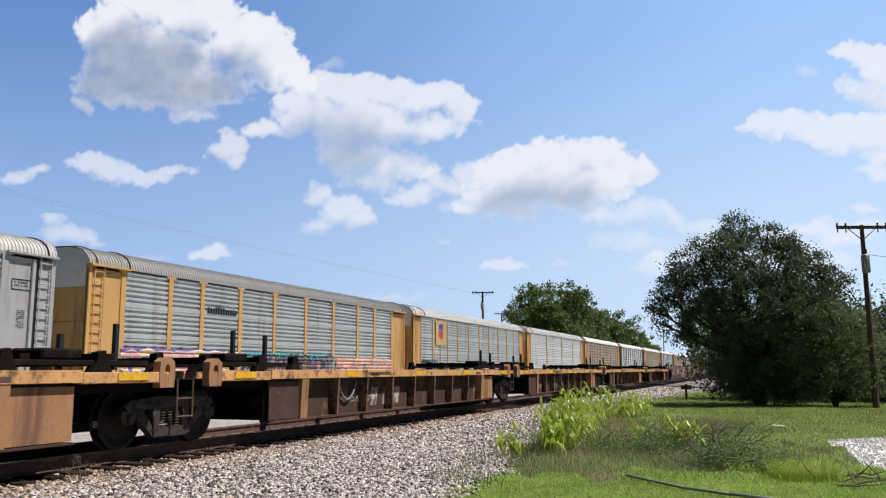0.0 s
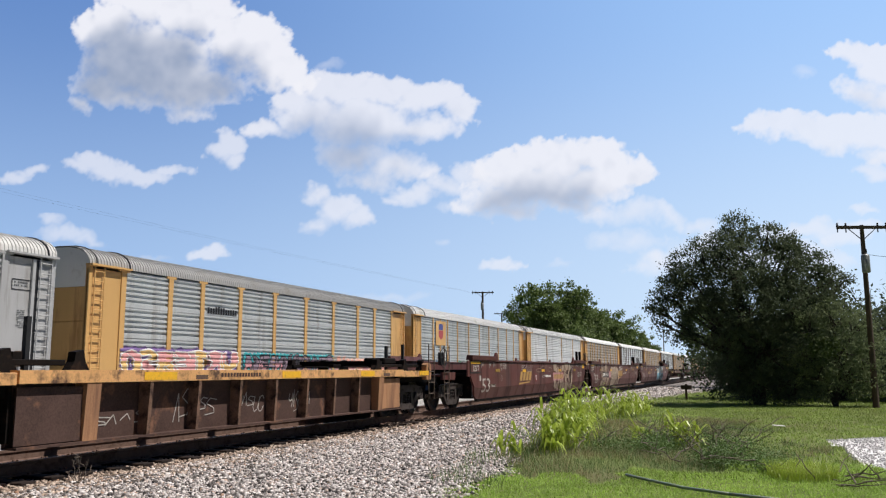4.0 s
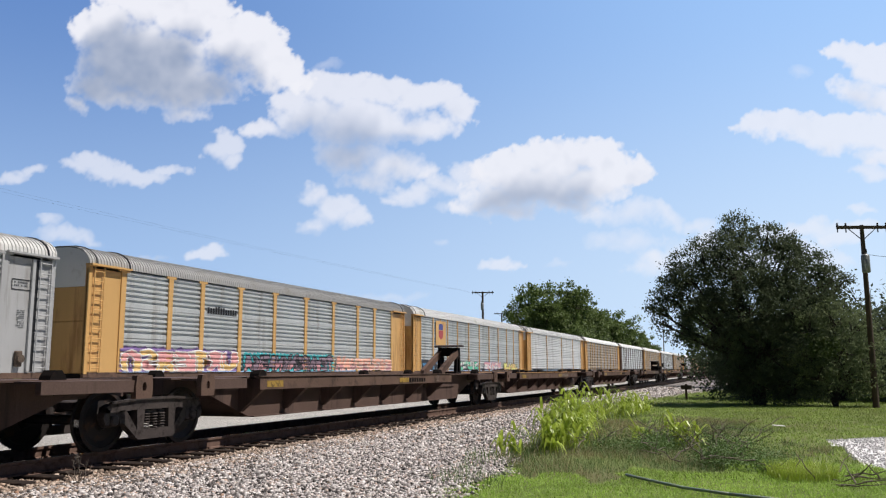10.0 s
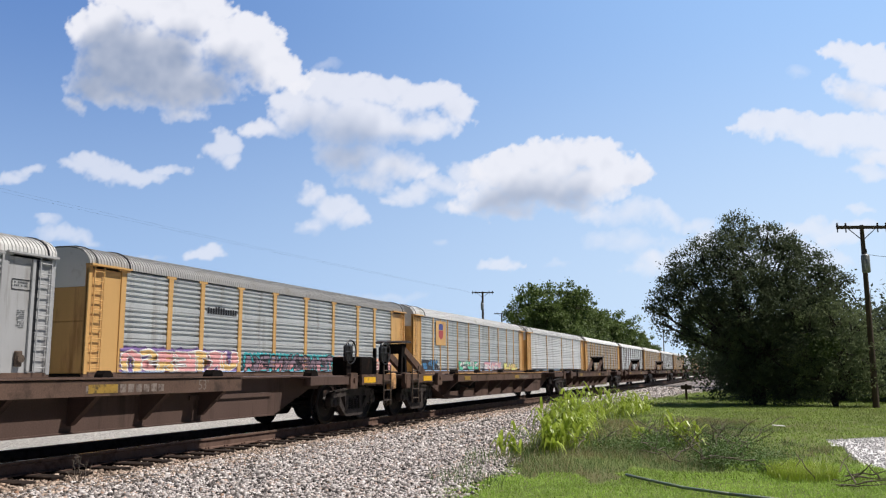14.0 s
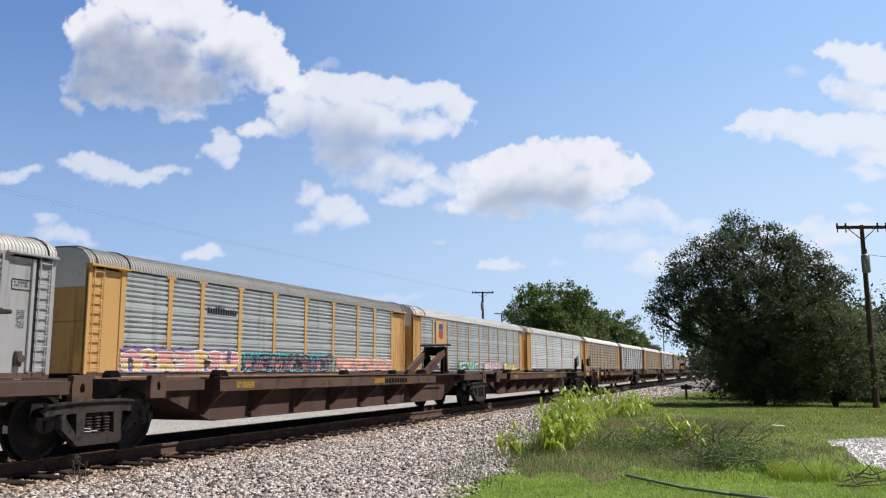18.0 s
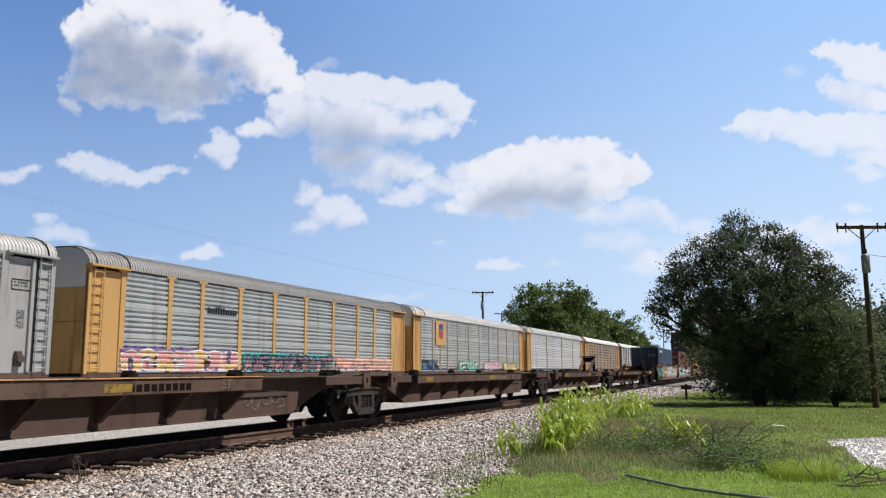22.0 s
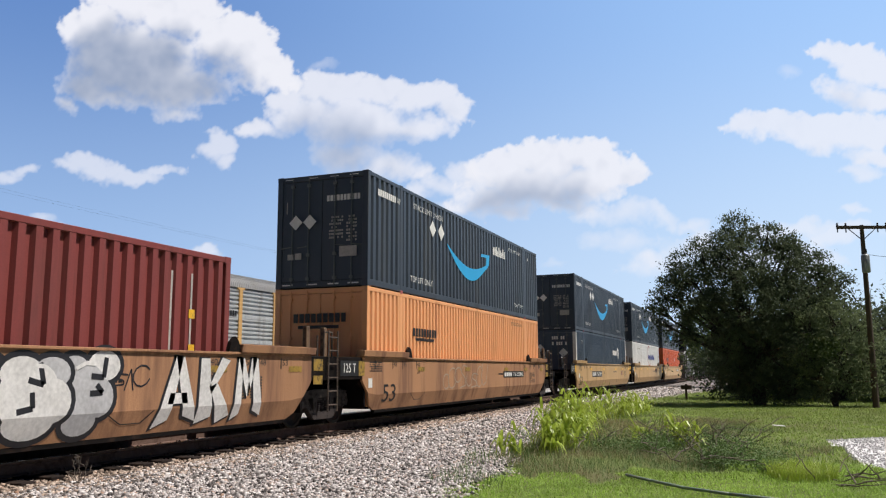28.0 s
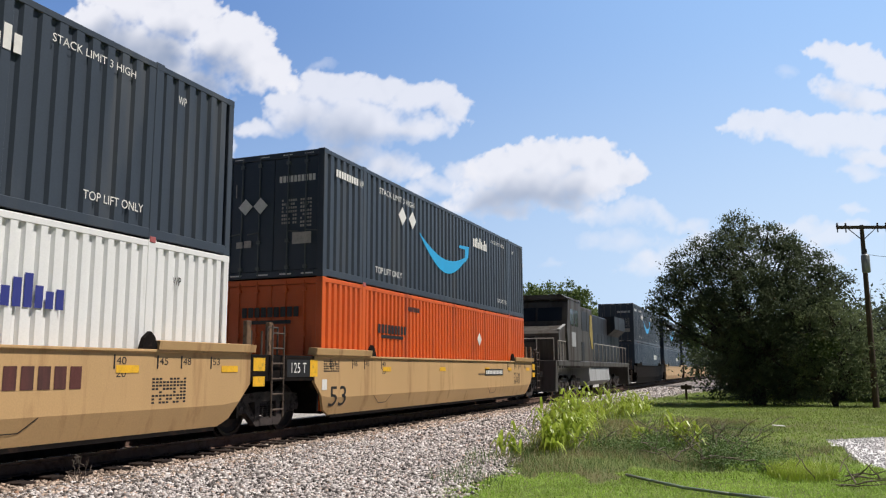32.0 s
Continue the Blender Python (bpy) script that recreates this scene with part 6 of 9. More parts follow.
paint_letters(ob_[1], AKM, 3.90, 0.43, 2.8, 0.98, well_surf, 0.011, S_white, WELL_CREASE, label="large pale graffiti letters A K M")

# tan three-unit car with three double stacks
tn = [well_unit(u, M_tan, M_steel_dark, "clean yellow tan well car carrying a double stack", f, l, nr) for u, f, l, nr in ((483.24, True, False, 8.72), (502.52, False, False, 8.35), (521.8, False, True, 8.35))]
for k, t in enumerate(tn):
    well_markings(t, HALF, M_black, M_black, M_white, number_y=-7.9 if k else -8.1, seed=50 + k, near_shift=0.0 if k else 0.37)
number_board(tn[0], -4.8, 0.8, 2.9, 0.3, M_white, M_black, 11, 7, "768995")
word(tn[0], "A", M_black, 1.456, -1.2, 0.9, 0.18)
for s_, y_, z_ in (("next", 4.55, 0.99), ("load", 4.55, 0.9), ("any", 5.42, 0.99), ("road", 5.42, 0.9)):
    word(tn[0], s_, M_black, 1.456, y_, z_, 0.075, 0.24)
for m__, d_ in ((M_logo_blue, 0.12), (M_logo_red, -0.12)):         # crossed coloured bars between the words
    part("crossed_bar", Mesh().prism([(5.08 - d_ - 0.04, 0.84), (5.08 - d_ + 0.04, 0.84), (5.08 + d_ + 0.04, 1.1), (5.08 + d_ - 0.04, 1.1)], "x", 1.452, 1.456 if d_ > 0 else 1.459), m__, tn[0])
word(tn[1], "C", M_black, 1.456, 1.0, 1.0, 0.18)
bars(tn[1], M_maroon, 1.456, 3.3, 0.95, 0.3, 1.3, 5, name="dark_red_wordmark")
number_board(tn[2], 2.6, 1.0, 2.0, 0.22, M_white, M_black, 11, 8)

# later double stacks behind the locomotive
tail = [well_unit(u, p, M_steel_dark, "tan well car carrying a dark double stack", f, l) for u, p, f, l in ((567.7, M_steel_dark, True, False), (587.0, M_tan, False, False), (606.3, M_tan, False, True),
                                                                                                      (629.9, M_tan, True, False), (649.2, M_tan, False, False))]

# the boxes
c = container(421.5, WELL_FLOOR, 12.0, 2.87, 2.438, M_blue, "navy blue 40 foot container", 0.278)
bars(c, M_white, 1.222, -4.9, 2.75, 0.2, 1.9, 6, name="white_wordmark")
bars(c, M_offwhite, 0.25, -6.09, 2.5, 0.09, 0.75, 9, 2, "-y", "serial_marking")
c = container(440.45, WELL_FLOOR, 12.1, 2.87, 2.438, M_red, "dull red 40 foot container", 0.278, depth=0.075, flat=0.3)
for k in range(6):                    # upright wordmark, one plain block under another
    bars(c, M_white, 1.224, -5.2, 2.72 - k * 0.30, 0.2, 0.3, 1 + k % 2, name="white_wordmark", seed=k)
for y in (4.45, 4.95):
    bars(c, M_offwhite, 1.224, y, 1.45, 1.35, 0.06, 1, name="upright_stencil")
part("yellow_sticker", Mesh().box(1.222, 1.226, 4.93, 5.08, 2.05, 2.2).box(1.222, 1.226, 4.95, 5.1, 1.5, 1.62), M_reflector, c)
bars(c, M_offwhite, 0.1, -6.09, 2.6, 0.1, 0.9, 9, 2, "-y", "serial_marking")
bars(c, M_offwhite, 0.1, -6.09, 2.1, 0.05, 0.7, 7, 8, "-y", "data_stencil")


def orange_box(u, m, label, faded):
    c = container(u, WELL_FLOOR, L53, H53, W53, m, label, 0.24, Q53)
    w = W53 / 2 + 0.002
    bars(c, M_black, w, -5.25, 2.1, 0.22, 1.75, 9, name="dark_wordmark")
    bars(c, M_black, w, -5.25, 1.98, 0.08, 1.75, 1, name="dark_wordmark")
    bars(c, M_black, -0.75, -L53 / 2 - 0.03, 2.35, 0.22, 1.5, 9, 1, "-y", "dark_wordmark")
    bars(c, M_black, -0.78, -L53 / 2 - 0.03, 2.2, 0.08, 1.5, 1, 1, "-y", "dark_wordmark")
    if faded:
        word(c, "STACK 2 HIGH ONLY", M_sill_brown, w, 4.1, WELL_FLOOR + H53 - 0.36, 0.13, 1.45)
    else:
        diamond(c, M_white, w, 2.5, 2.2, 0.22)
        bars(c, M_black, w, -3.4, 2.75, 0.12, 0.8, 6, name="serial_marking")
    return c


orange_box(459.8, M_orange_faded, "faded orange 53 foot container", True)
dark_stack_box(459.8, 1)
c = container(483.24, WELL_FLOOR, L53, H53, W53, M_umax, "dark blue 53 foot container", 0.30, Q53)
w_ = W53 / 2 + 0.002
bars(c, M_white, w_, 2.8, 2.08, 0.3, 1.5, 4, name="white_wordmark")
diamond(c, M_white, w_, 4.75, 2.24, 0.38)
diamond(c, M_umax, w_ + 0.006, 4.75, 2.24, 0.18)
word(c, "WP", M_white, w_, -6.1 - 0.5, 2.55, 0.18, 0.26)
part("white_corner_stripe", Mesh().box(w_ - 0.002, w_ + 0.006, -L53 / 2 + 0.0, -L53 / 2 + 0.16, 1.3, 3.1).box(w_ - 0.16, w_, -L53 / 2 - 0.008, -L53 / 2 - 0.002, 1.3, 3.1), M_white, c)
part("white_corner_stripe", Mesh().box(w_ - 0.002, w_ + 0.006, L53 / 2 - 0.2, L53 / 2, 0.6, 3.25), M_white, c)
bars(c, M_white, 0.05, -L53 / 2 - 0.02, 2.72, 0.17, 0.8, 7, 2, "-y", "serial_marking")
diamond(c, M_white, 0.65, -L53 / 2 - 0.03, 2.05, 0.24, "-y")
diamond(c, M_white, -0.55, -L53 / 2 - 0.03, 2.3, 0.2, "-y")
dark_stack_box(483.24, 2)
c = container(502.52, WELL_FLOOR, L53, H53, W53, M_whitebox, "white 53 foot container with blue lettering marks", 0.24, Q53)
rg = bmesh.new()
for k in range(22):
    a, b = radians(60 + k * 11), radians(60 + (k + 1) * 11 + 1)
    stroke(rg, [(1.1 + 0.8 * math.cos(a), 2.3 + 0.8 * math.sin(a)), (1.1 + 0.8 * math.cos(b), 2.3 + 0.8 * math.sin(b))], 0.1, plane_x(w_), 0.002)
bm_part("red_ring_graphic", rg, M_logo_red, c)
bars(c, M_logo_blue, w_ + 0.004, 0.5, 2.0, 0.42, 1.0, 5, name="blue_wordmark", ragged=0.2)
bars(c, M_logo_blue, w_ + 0.004, 1.6, 2.0, 0.46, 2.75, 16, name="blue_wordmark", seed=3, ragged=0.5)
bars(c, M_logo_blue, -0.5, -L53 / 2 - 0.02, 2.3, 0.4, 1.3, 3, 1, "-y", "blue_wordmark")
bars(c, M_black, 0.1, -L53 / 2 - 0.02, 1.98, 0.13, 0.5, 5, 4, "-y", "serial_marking")
bars(c, M_black, -0.05, -L53 / 2 - 0.02, 1.78, 0.15, 0.8, 6, 6, "-y", "serial_marking")
word(c, "WP", M_black, w_, 6.5, 2.55, 0.14, 0.2)
bars(c, M_offwhite, w_, -5.5, 2.72, 0.1, 1.5, 10, name="serial_marking")
dark_stack_box(502.52, 3)
orange_box(521.8, M_orange, "bright orange 53 foot container", False)
dark_stack_box(521.8, 4)
for u, s in ((567.7, 5), (587.0, 6), (606.3, 7), (629.9, 8), (649.2, 9)):
    dark_stack_box(u, s)
    c = container(u, WELL_FLOOR, L53, H53, W53, M_umax, "dark blue 53 foot container", 0.30, Q53)
    bars(c, M_white, w_, 3.2, 2.05, 0.36, 1.9, 4, name="white_wordmark")


# ---- spine cars ----
def hitch(parent, y, s):
    """A raised trailer hitch: an upright A-frame, a table on top and a long strut; s: the way in which the strut leans."""
    m = Mesh()
    for x in (-0.3, 0.3):
        m.prism([(y - 0.16, 1.07), (y - 0.04, 1.07), (y - 0.02, 1.5), (y + 0.04, 1.62), (y + 0.12, 1.5), (y + 0.14, 1.07), (y + 0.27, 1.07), (y + 0.2, 1.95), (y - 0.1, 1.95)], "x", x - 0.05, x + 0.05)
    m.box(-0.25, 0.25, y - 0.08, y + 0.18, 1.66, 1.945, 0.02)
    m.box(-0.36, 0.36, y - 0.2, y + 0.3, 1.07, 1.13, 0.01)
    h = part("trailer_hitch", m, M_steel_dark, parent)
    tb = Mesh().prism([(y - 0.24, 1.955), (y + 0.28, 1.975), (y + 0.32, 2.0), (y + 0.24, 2.05), (y - 0.2, 2.03), (y - 0.27, 1.99)], "x", -0.42, 0.42)
    tb.box(-0.42, -0.24, y + 0.28, y + 0.42, 1.975, 2.035, 0.015).box(0.24, 0.42, y + 0.28, y + 0.42, 1.975, 2.035, 0.015)
    part("hitch_table", tb, M_bogie, h)
    st = Mesh()
    e = y - s * 1.55
    for x in (-0.3, 0.3):
        st.prism([(e - 0.1, 1.05), (e + 0.16, 1.05), (y + 0.0, 1.68), (y - 0.06, 1.86), (e - 0.05, 1.2)] if s > 0 else [(e + 0.1, 1.05), (e - 0.16, 1.05), (y + 0.08, 1.68), (y + 0.14, 1.86), (e + 0.05, 1.2)], "x", x - 0.06, x + 0.06)
    part("hitch_strut", st, M_sill_brown, h)
    return h


def spine_unit(u0, u1, first, last, hitch_at, seed, extras="", boxed=True):
    """One spine unit between its end supports at u0 and u1."""
    t = on_train(thing("spine_car", "empty weathered brown spine car with bare deck", "rail car", group="spine cars of the moving train"), u0)
    L = u1 - u0
    rnd = random.Random(seed)
    a, b = (-1.7 if first else 0.45), (L + 1.7 if last else L - 0.45)
    # the spine: a box beam, deep in the middle and rising to its ends
    prof = [(a, 1.04), (a, 0.80), (1.6, 0.78), (2.9, 0.32), (L - 2.9, 0.32), (L - 1.6, 0.78), (b, 0.80), (b, 1.04)]
    part("spine_beam", Mesh().prism(prof, "x", -0.8, 0.8), M_spine, t)
    part("beam_flange", Mesh().box(-0.86, 0.86, 3.0, L - 3.0, 0.30, 0.325).box(-0.96, 0.96, a, b, 1.04, 1.07), M_spine, t)
    part("walkway", Mesh().box(-1.09, -0.965, 2.4, L - 5.1, 1.05, 1.075).box(0.965, 1.09, 2.4, L - 5.1, 1.05, 1.075), M_sill_brown, t)
    part("beam_end_web", Mesh().box(0.8, 0.83, L - 5.6, L - 3.1, 0.68, 0.76), M_spine, t)
    # outer deck sills on brackets, in the middle and shorter ones at the ends
    s0, s1 = 2.3, L - 5.0
    for x in (-1, 1):
        sill = Mesh().prism([(x * 1.34, 0.84), (x * 1.45, 0.84), (x * 1.45, 1.05), (x * 1.43, 1.07), (x * 1.32, 1.07), (x * 1.32, 1.05), (x * 1.42, 1.04), (x * 1.42, 0.87), (x * 1.34, 0.87)], "y", s0, s1)
        part("deck_sill", sill, M_sill_brown, t)
        part("sill_edge", Mesh().box(min(x * 1.30, x * 1.47), max(x * 1.30, x * 1.47), s0, s1, 1.072, 1.088), M_sill_yellow if rnd.random() < 0.6 else M_sill_brown, t)
        n = 7
        for k in range(n):
            y = s0 + 0.3 + k * (s1 - s0 - 0.6) / (n - 1)
            pr = [(x * 0.79, 1.03), (x * 1.40, 1.03), (x * 1.40, 0.90), (x * 0.86, 0.42), (x * 0.79, 0.42)]
            part("bracket", Mesh().prism(pr, "y", y - 0.05, y + 0.05), M_spine, t)
        e = Mesh().prism([(x * 1.34, 0.88), (x * 1.44, 0.88), (x * 1.44, 1.05), (x * 0.5, 1.06), (x * 0.5, 1.03), (x * 1.34, 1.02)], "y", L - 2.6, L - 0.9)
        part("end_sill", e, M_spine, t)
        e = Mesh().prism([(x * 1.34, 0.88), (x * 1.44, 0.88), (x * 1.44, 1.05), (x * 0.5, 1.06), (x * 0.5, 1.03), (x * 1.34, 1.02)], "y", 0.7, 1.9)
        part("end_sill", e, M_spine, t)
        part("end_bracket", Mesh().prism([(x * 0.4, 0.8), (x * 1.38, 0.92), (x * 1.38, 1.03), (x * 0.4, 1.03)], "y", L - 1.8, L - 1.7).prism([(x * 0.4, 0.8), (x * 1.38, 0.92), (x * 1.38, 1.03), (x * 0.4, 1.03)], "y", 1.3, 1.4), M_spine, t)
    # tape, stencils, container pedestals
    for k in range(4):
        y = s0 + 0.4 + k * (s1 - s0 - 1.4) / 3 + rnd.uniform(-0.2, 0.2)
        if not s0 + 1.6 < y < s0 + 5.3 and not y > s1 - 1.8:
            part("reflector", Mesh().box(1.449, 1.455, y, y + 0.55, 0.88, 1.0), M_reflector_old, t)
    bars(t, M_faded if seed % 2 else M_steel_dark, 1.454, s1 - 3.6, 0.88, 0.12, 1.6, 10, name="number_marking", seed=seed, ragged=0.15)
    if seed % 3 == 1:
        scrawl(t, L - 4.6, L - 3.2, 0.45, 0.8, plane_x(0.803), M_faded, seed * 3, 6, 0.03)
    word(t, "53'", M_faded, 1.454, s1 - 1.2, 0.88, 0.16)
    for y in (2.6, L - 5.5, L - 2.2):
        m = Mesh()
        for x in (-1.2, 1.2):
            m.prism([(y - 0.14, 1.07), (y + 0.14, 1.07), (y + 0.12, 1.13), (y + 0.05, 1.2), (y - 0.06, 1.2), (y - 0.12, 1.13)], "x", x - 0.1, x + 0.1)
        part("container_pedestal", m, M_steel_dark, t)
    if hitch_at == "end":
        hitch(t, L - 1.45, 1)
    elif hitch_at == "start":
        hitch(t, 0.7, -1)
    if "tank" in extras:
        tk = Mesh().lathe([(0, 0.0), (0.0, 0.12), (0.06, 0.2), (0.14, 0.22), (0.95, 0.22), (1.05, 0.2), (1.1, 0.12), (1.1, 0.0)], 16, "y").move(1.08, L - 5.9, 0.62)
        part("air_reservoir", tk, M_sill_brown, t, "dented brown air tank", smooth=True)
        part("reservoir_strap", Mesh().box(0.7, 1.15, L - 5.6, L - 5.54, 0.78, 0.86).box(0.7, 1.15, L - 5.1, L - 5.04, 0.78, 0.86), M_steel_dark, t)
    if "brake" in extras:
        m = Mesh().box(0.82, 1.15, 2.9, 3.3, 0.55, 0.9, 0.03).box(0.85, 1.2, 4.2, 4.6, 0.6, 0.85, 0.03)
        m.tube((1.0, 1.8, 0.85), (1.1, 5.2, 0.8), 0.02, n=6)
        m.tube((1.1, 3.0, 0.7), (1.15, 4.6, 0.65), 0.03, n=6)
        m.tube((1.2, 2.2, 0.92), (1.2, 5.8, 0.9), 0.018, n=6)
        part("brake_gear", m, M_steel_dark, t)
    pipe = Mesh().tube((0.48, a + 0.1, 0.93), (0.48, b - 0.1, 0.93), 0.025, n=6)
    part("train_pipe", pipe, M_steel_dark, t)
    for yy in (0.75, L - 0.75):
        m = Mesh()
        out = [(yy + a, 0.98 + b) for a, b in ((-0.17, -0.2), (0.17, -0.2), (0.18, 0.0), (0.16, 0.14), (0.06, 0.15), (-0.06, 0.15), (-0.16, 0.14), (-0.18, 0.0))]
        inn = [(yy + 0.045 * math.cos(t_), 0.95 + 0.075 * math.sin(t_)) for t_ in [radians(q) for q in (-135, -45, 0, 45, 70, 110, 135, 180)]]
        ring(m, 1.38, 1.475, out, inn)
        part("lifting_plate", m, M_sill_brown, t)
    # ends
    bogie(t, 0.0)
    if last:
        bogie(t, L)
    for yy, s, on in ((-1.0, -1, first), (L + 1.0, 1, last)):
        if on:
            coupler(t, yy + s * 1.05, s)
            y0, y1 = sorted((yy - s * 1.3, yy + s * 0.6))
            part("end_platform", Mesh().box(-1.4, 1.4, y0, y1, 0.98, 1.07, 0.012).box(1.36, 1.44, y0, y1, 0.86, 1.09), M_sill_brown, t)
            part("end_plate", Mesh().box(1.30, 1.46, yy + s * 0.42 - 0.13, yy + s * 0.42 + 0.13, 0.72, 1.12, 0.02), M_sill_brown if (seed + (s > 0)) % 3 else M_sill_yellow, t)
            yw = yy - 0.85 if s > 0 else yy - 1.2 if boxed else yy - 1.4
            handwheel(t, 1.15 if s < 0 else 0.9, yw, 1.62)
            st = Mesh().box(0.75, 0.85, yw - 0.1, yw + 0.1, 1.07, 1.5).box(0.7, 0.78, yw + 0.2, yw + 0.26, 1.07, 1.75)
            if boxed and s > 0:
                st.box(0.2, 1.0, yw + 0.35, yw + 1.0, 1.07, 1.52, 0.03)
            part("brake_stand", st, M_steel_dark, t)
            ladder(t, 1.47, yy - 0.2, 0.35, 1.3, 0.4, 4)
            part("reflector", Mesh().box(1.441, 1.447, yy - s * 0.9 - 0.3, yy - s * 0.9 + 0.3, 0.9, 1.03), M_reflector, t)
    return t


SPINES = [(146.3, 162.7, 179.9, 197.4, 214.6, 231.2), (234.95, 252.2, 268.7, 285.6, 302.75, 319.1), (323.5, 340.0, 357.0, 374.3, 391.1, 407.35)]
HITCHES = [("", "end", "", "", ""), ("start", "end", "end", "end", ""), ("", "", "", "end", "")]
GEAR = [("brake", "", "tank", "", "brake"), ("brake", "", "tank", "", "tank"), ("brake", "", "", "tank", "tank")]
for ci, us in enumerate(SPINES):
    for k in range(5):
        spine_unit(us[k], us[k + 1], k == 0, k == 4, HITCHES[ci][k], ci * 10 + k + 1, GEAR[ci][k], not (ci == 1 and k == 4 or ci == 2 and k == 0))


# ---- old wells with yellow sills ----
def old_well(u0, u1, seed, last):
    """An older articulated well unit: an outer sill in faded yellow over a ribbed brown side."""
    t = on_train(thing("well_car", "old rusty brown well car with a faded yellow sill", "rail car", group="old well cars of the moving train"), u0)
    L = u1 - u0
    rnd = random.Random(seed)
    y0, y1 = 0.55, L - 0.55
    w0, w1 = 2.35, L - 2.35
    for s in (1, -1):
        part("sill", Mesh().prism([(s * 1.30, 1.03), (s * 1.47, 1.03), (s * 1.47, 1.20), (s * 1.30, 1.20)], "y", y0 + 1.75, y1 - 1.75), M_sill_yellow, t)
        for a, b in ((y0, y0 + 1.73), (y1 - 1.73, y1)):
            part("end_sill", Mesh().box(min(s * 1.3, s * 1.46), max(s * 1.3, s * 1.46), a, b, 1.01, 1.17, 0.01), M_sill_yellow, t)
        part("side", Mesh().prism([(s * 1.24, 1.03), (s * 1.24, 0.30), (s * 1.24, 0.22), (s * 1.18, 0.22), (s * 1.18, 0.32), (s * 1.18, 1.03)], "y", w0, w1), M_oldwell, t)
        part("bottom_flange", Mesh().box(min(s * 1.2, s * 1.44), max(s * 1.2, s * 1.44), w0, w1, 0.215, 0.245), M_oldwell, t)
        for a, b in ((w0 - 0.0, w0 + 1.15), (w1 - 1.15, w1)):
            part("end_panel", Mesh().box(min(s * 1.36, s * 1.385), max(s * 1.36, s * 1.385), a, b, 0.26, 0.98), M_oldwell_light if (a > 5) else M_oldwell, t, "faded panel with rusty edges")
        n = 9
        for k in range(n):
            y = w0 + 1.2 + k * (w1 - w0 - 2.4) / (n - 1)
            wd = 0.13 if k in (0, n - 1) else 0.035
            part("rib", Mesh().prism([(s * 1.24, 1.03), (s * 1.46, 1.03), (s * 1.42, 0.24), (s * 1.24, 0.24)], "y", y - wd, y + wd), M_oldwell_light if wd > 0.1 else M_rib, t)
    for k in range(5):
        y = y0 + 0.6 + k * (L - 2.6) / 4 + rnd.uniform(-0.3, 0.3)
        part("reflector", Mesh().box(1.468, 1.475, y, y + rnd.uniform(0.5, 0.75), 1.05, 1.17), M_reflector, t)
        if k in (1, 3):
            part("dark_patch", Mesh().box(1.468, 1.474, y + 1.2, y + 1.2 + rnd.uniform(0.3, 0.7), 1.05, 1.12), M_sill_brown, t)
    # end plates with a round hole, deck frames with folded gear
    for k in (0, 1):
        yy = y0 + 0.05 if k == 0 else y1 - 0.05
        m = Mesh()
        out = [(yy + a, 1.03 + b) for a, b in ((-0.16, -0.1), (0.16, -0.1), (0.18, 0.1), (0.16, 0.3), (0.06, 0.36), (-0.06, 0.36), (-0.16, 0.3), (-0.18, 0.1))]
        inn = [(yy + 0.06 * math.cos(t_), 1.2 + 0.09 * math.sin(t_)) for t_ in [radians(q) for q in (-135, -45, 0, 45, 70, 110, 135, 180)]]
        ring(m, 1.33, 1.47, out, inn)
        part("lifting_plate", m, M_oldwell_light, t)
    for a, b, c, d in ((y0, w0, -0.4, w0), (w1, y1, w1, L + 0.4)):
        part("end_deck", Mesh().box(-1.3, 1.3, a, b, 0.98, 1.04), M_steel_dark, t)
        # sill made wider than needed, to cover the sunlit yard behind the bogie
        part("draft_sill", Mesh().box(-0.42, 0.42, c, d, 0.5, 0.869), M_steel_dark, t)
    for a, b, c in ((-0.5, w0 - 0.05, w0 - 0.05), (w1 + 0.05, L + 0.5, w1)):
        # dark box added to stand for the black shade over the bogie
        part("shade_filler", Mesh().box(-1.25, 1.25, a, b, 0.87, 0.979), M_steel_dark, t)
        part("bulkhead", Mesh().box(-1.3, 1.3, c, c + 0.05, 0.3, 0.979), M_steel_dark, t)
    fl = Mesh()
    for k in range(6):
        y = w0 + 0.6 + k * (w1 - w0 - 1.2) / 5
        fl.box(-1.2, 1.2, y - 0.12, y + 0.12, 0.23, 0.33)
    part("cross_beams", fl, M_steel_dark, t)
    for k, (yc, s) in enumerate(((y0 + 1.0, 1), (y1 - 1.9, -1))):
        g = Mesh()
        for x in (-1.15, 0.0, 1.15):
            g.box(x - 0.07, x + 0.07, yc - 1.0, yc + 1.7, 1.26, 1.34, 0.01)
        g.box(-1.15, 1.15, yc - 0.6, yc - 0.45, 1.3, 1.42).box(-1.15, 1.15, yc + 0.9, yc + 1.05, 1.3, 1.44)
        g.box(0.5, 1.1, yc - 0.2, yc + 0.5, 1.34, 1.5, 0.03)
        part("folded_frame", g, M_steel_dark, t)
        for yy in (yc - 0.9, yc + 0.7, yc + 1.9):
            for x in (-1.2, 1.2):
                part("guide_horn", Mesh().prism([(yy - 0.2, 1.17), (yy + 0.2, 1.17), (yy + 0.1, 1.32), (yy + 0.06, 1.48), (yy - 0.08, 1.45), (yy - 0.1, 1.32)], "x", x - 0.07, x + 0.07), M_steel_dark, t)
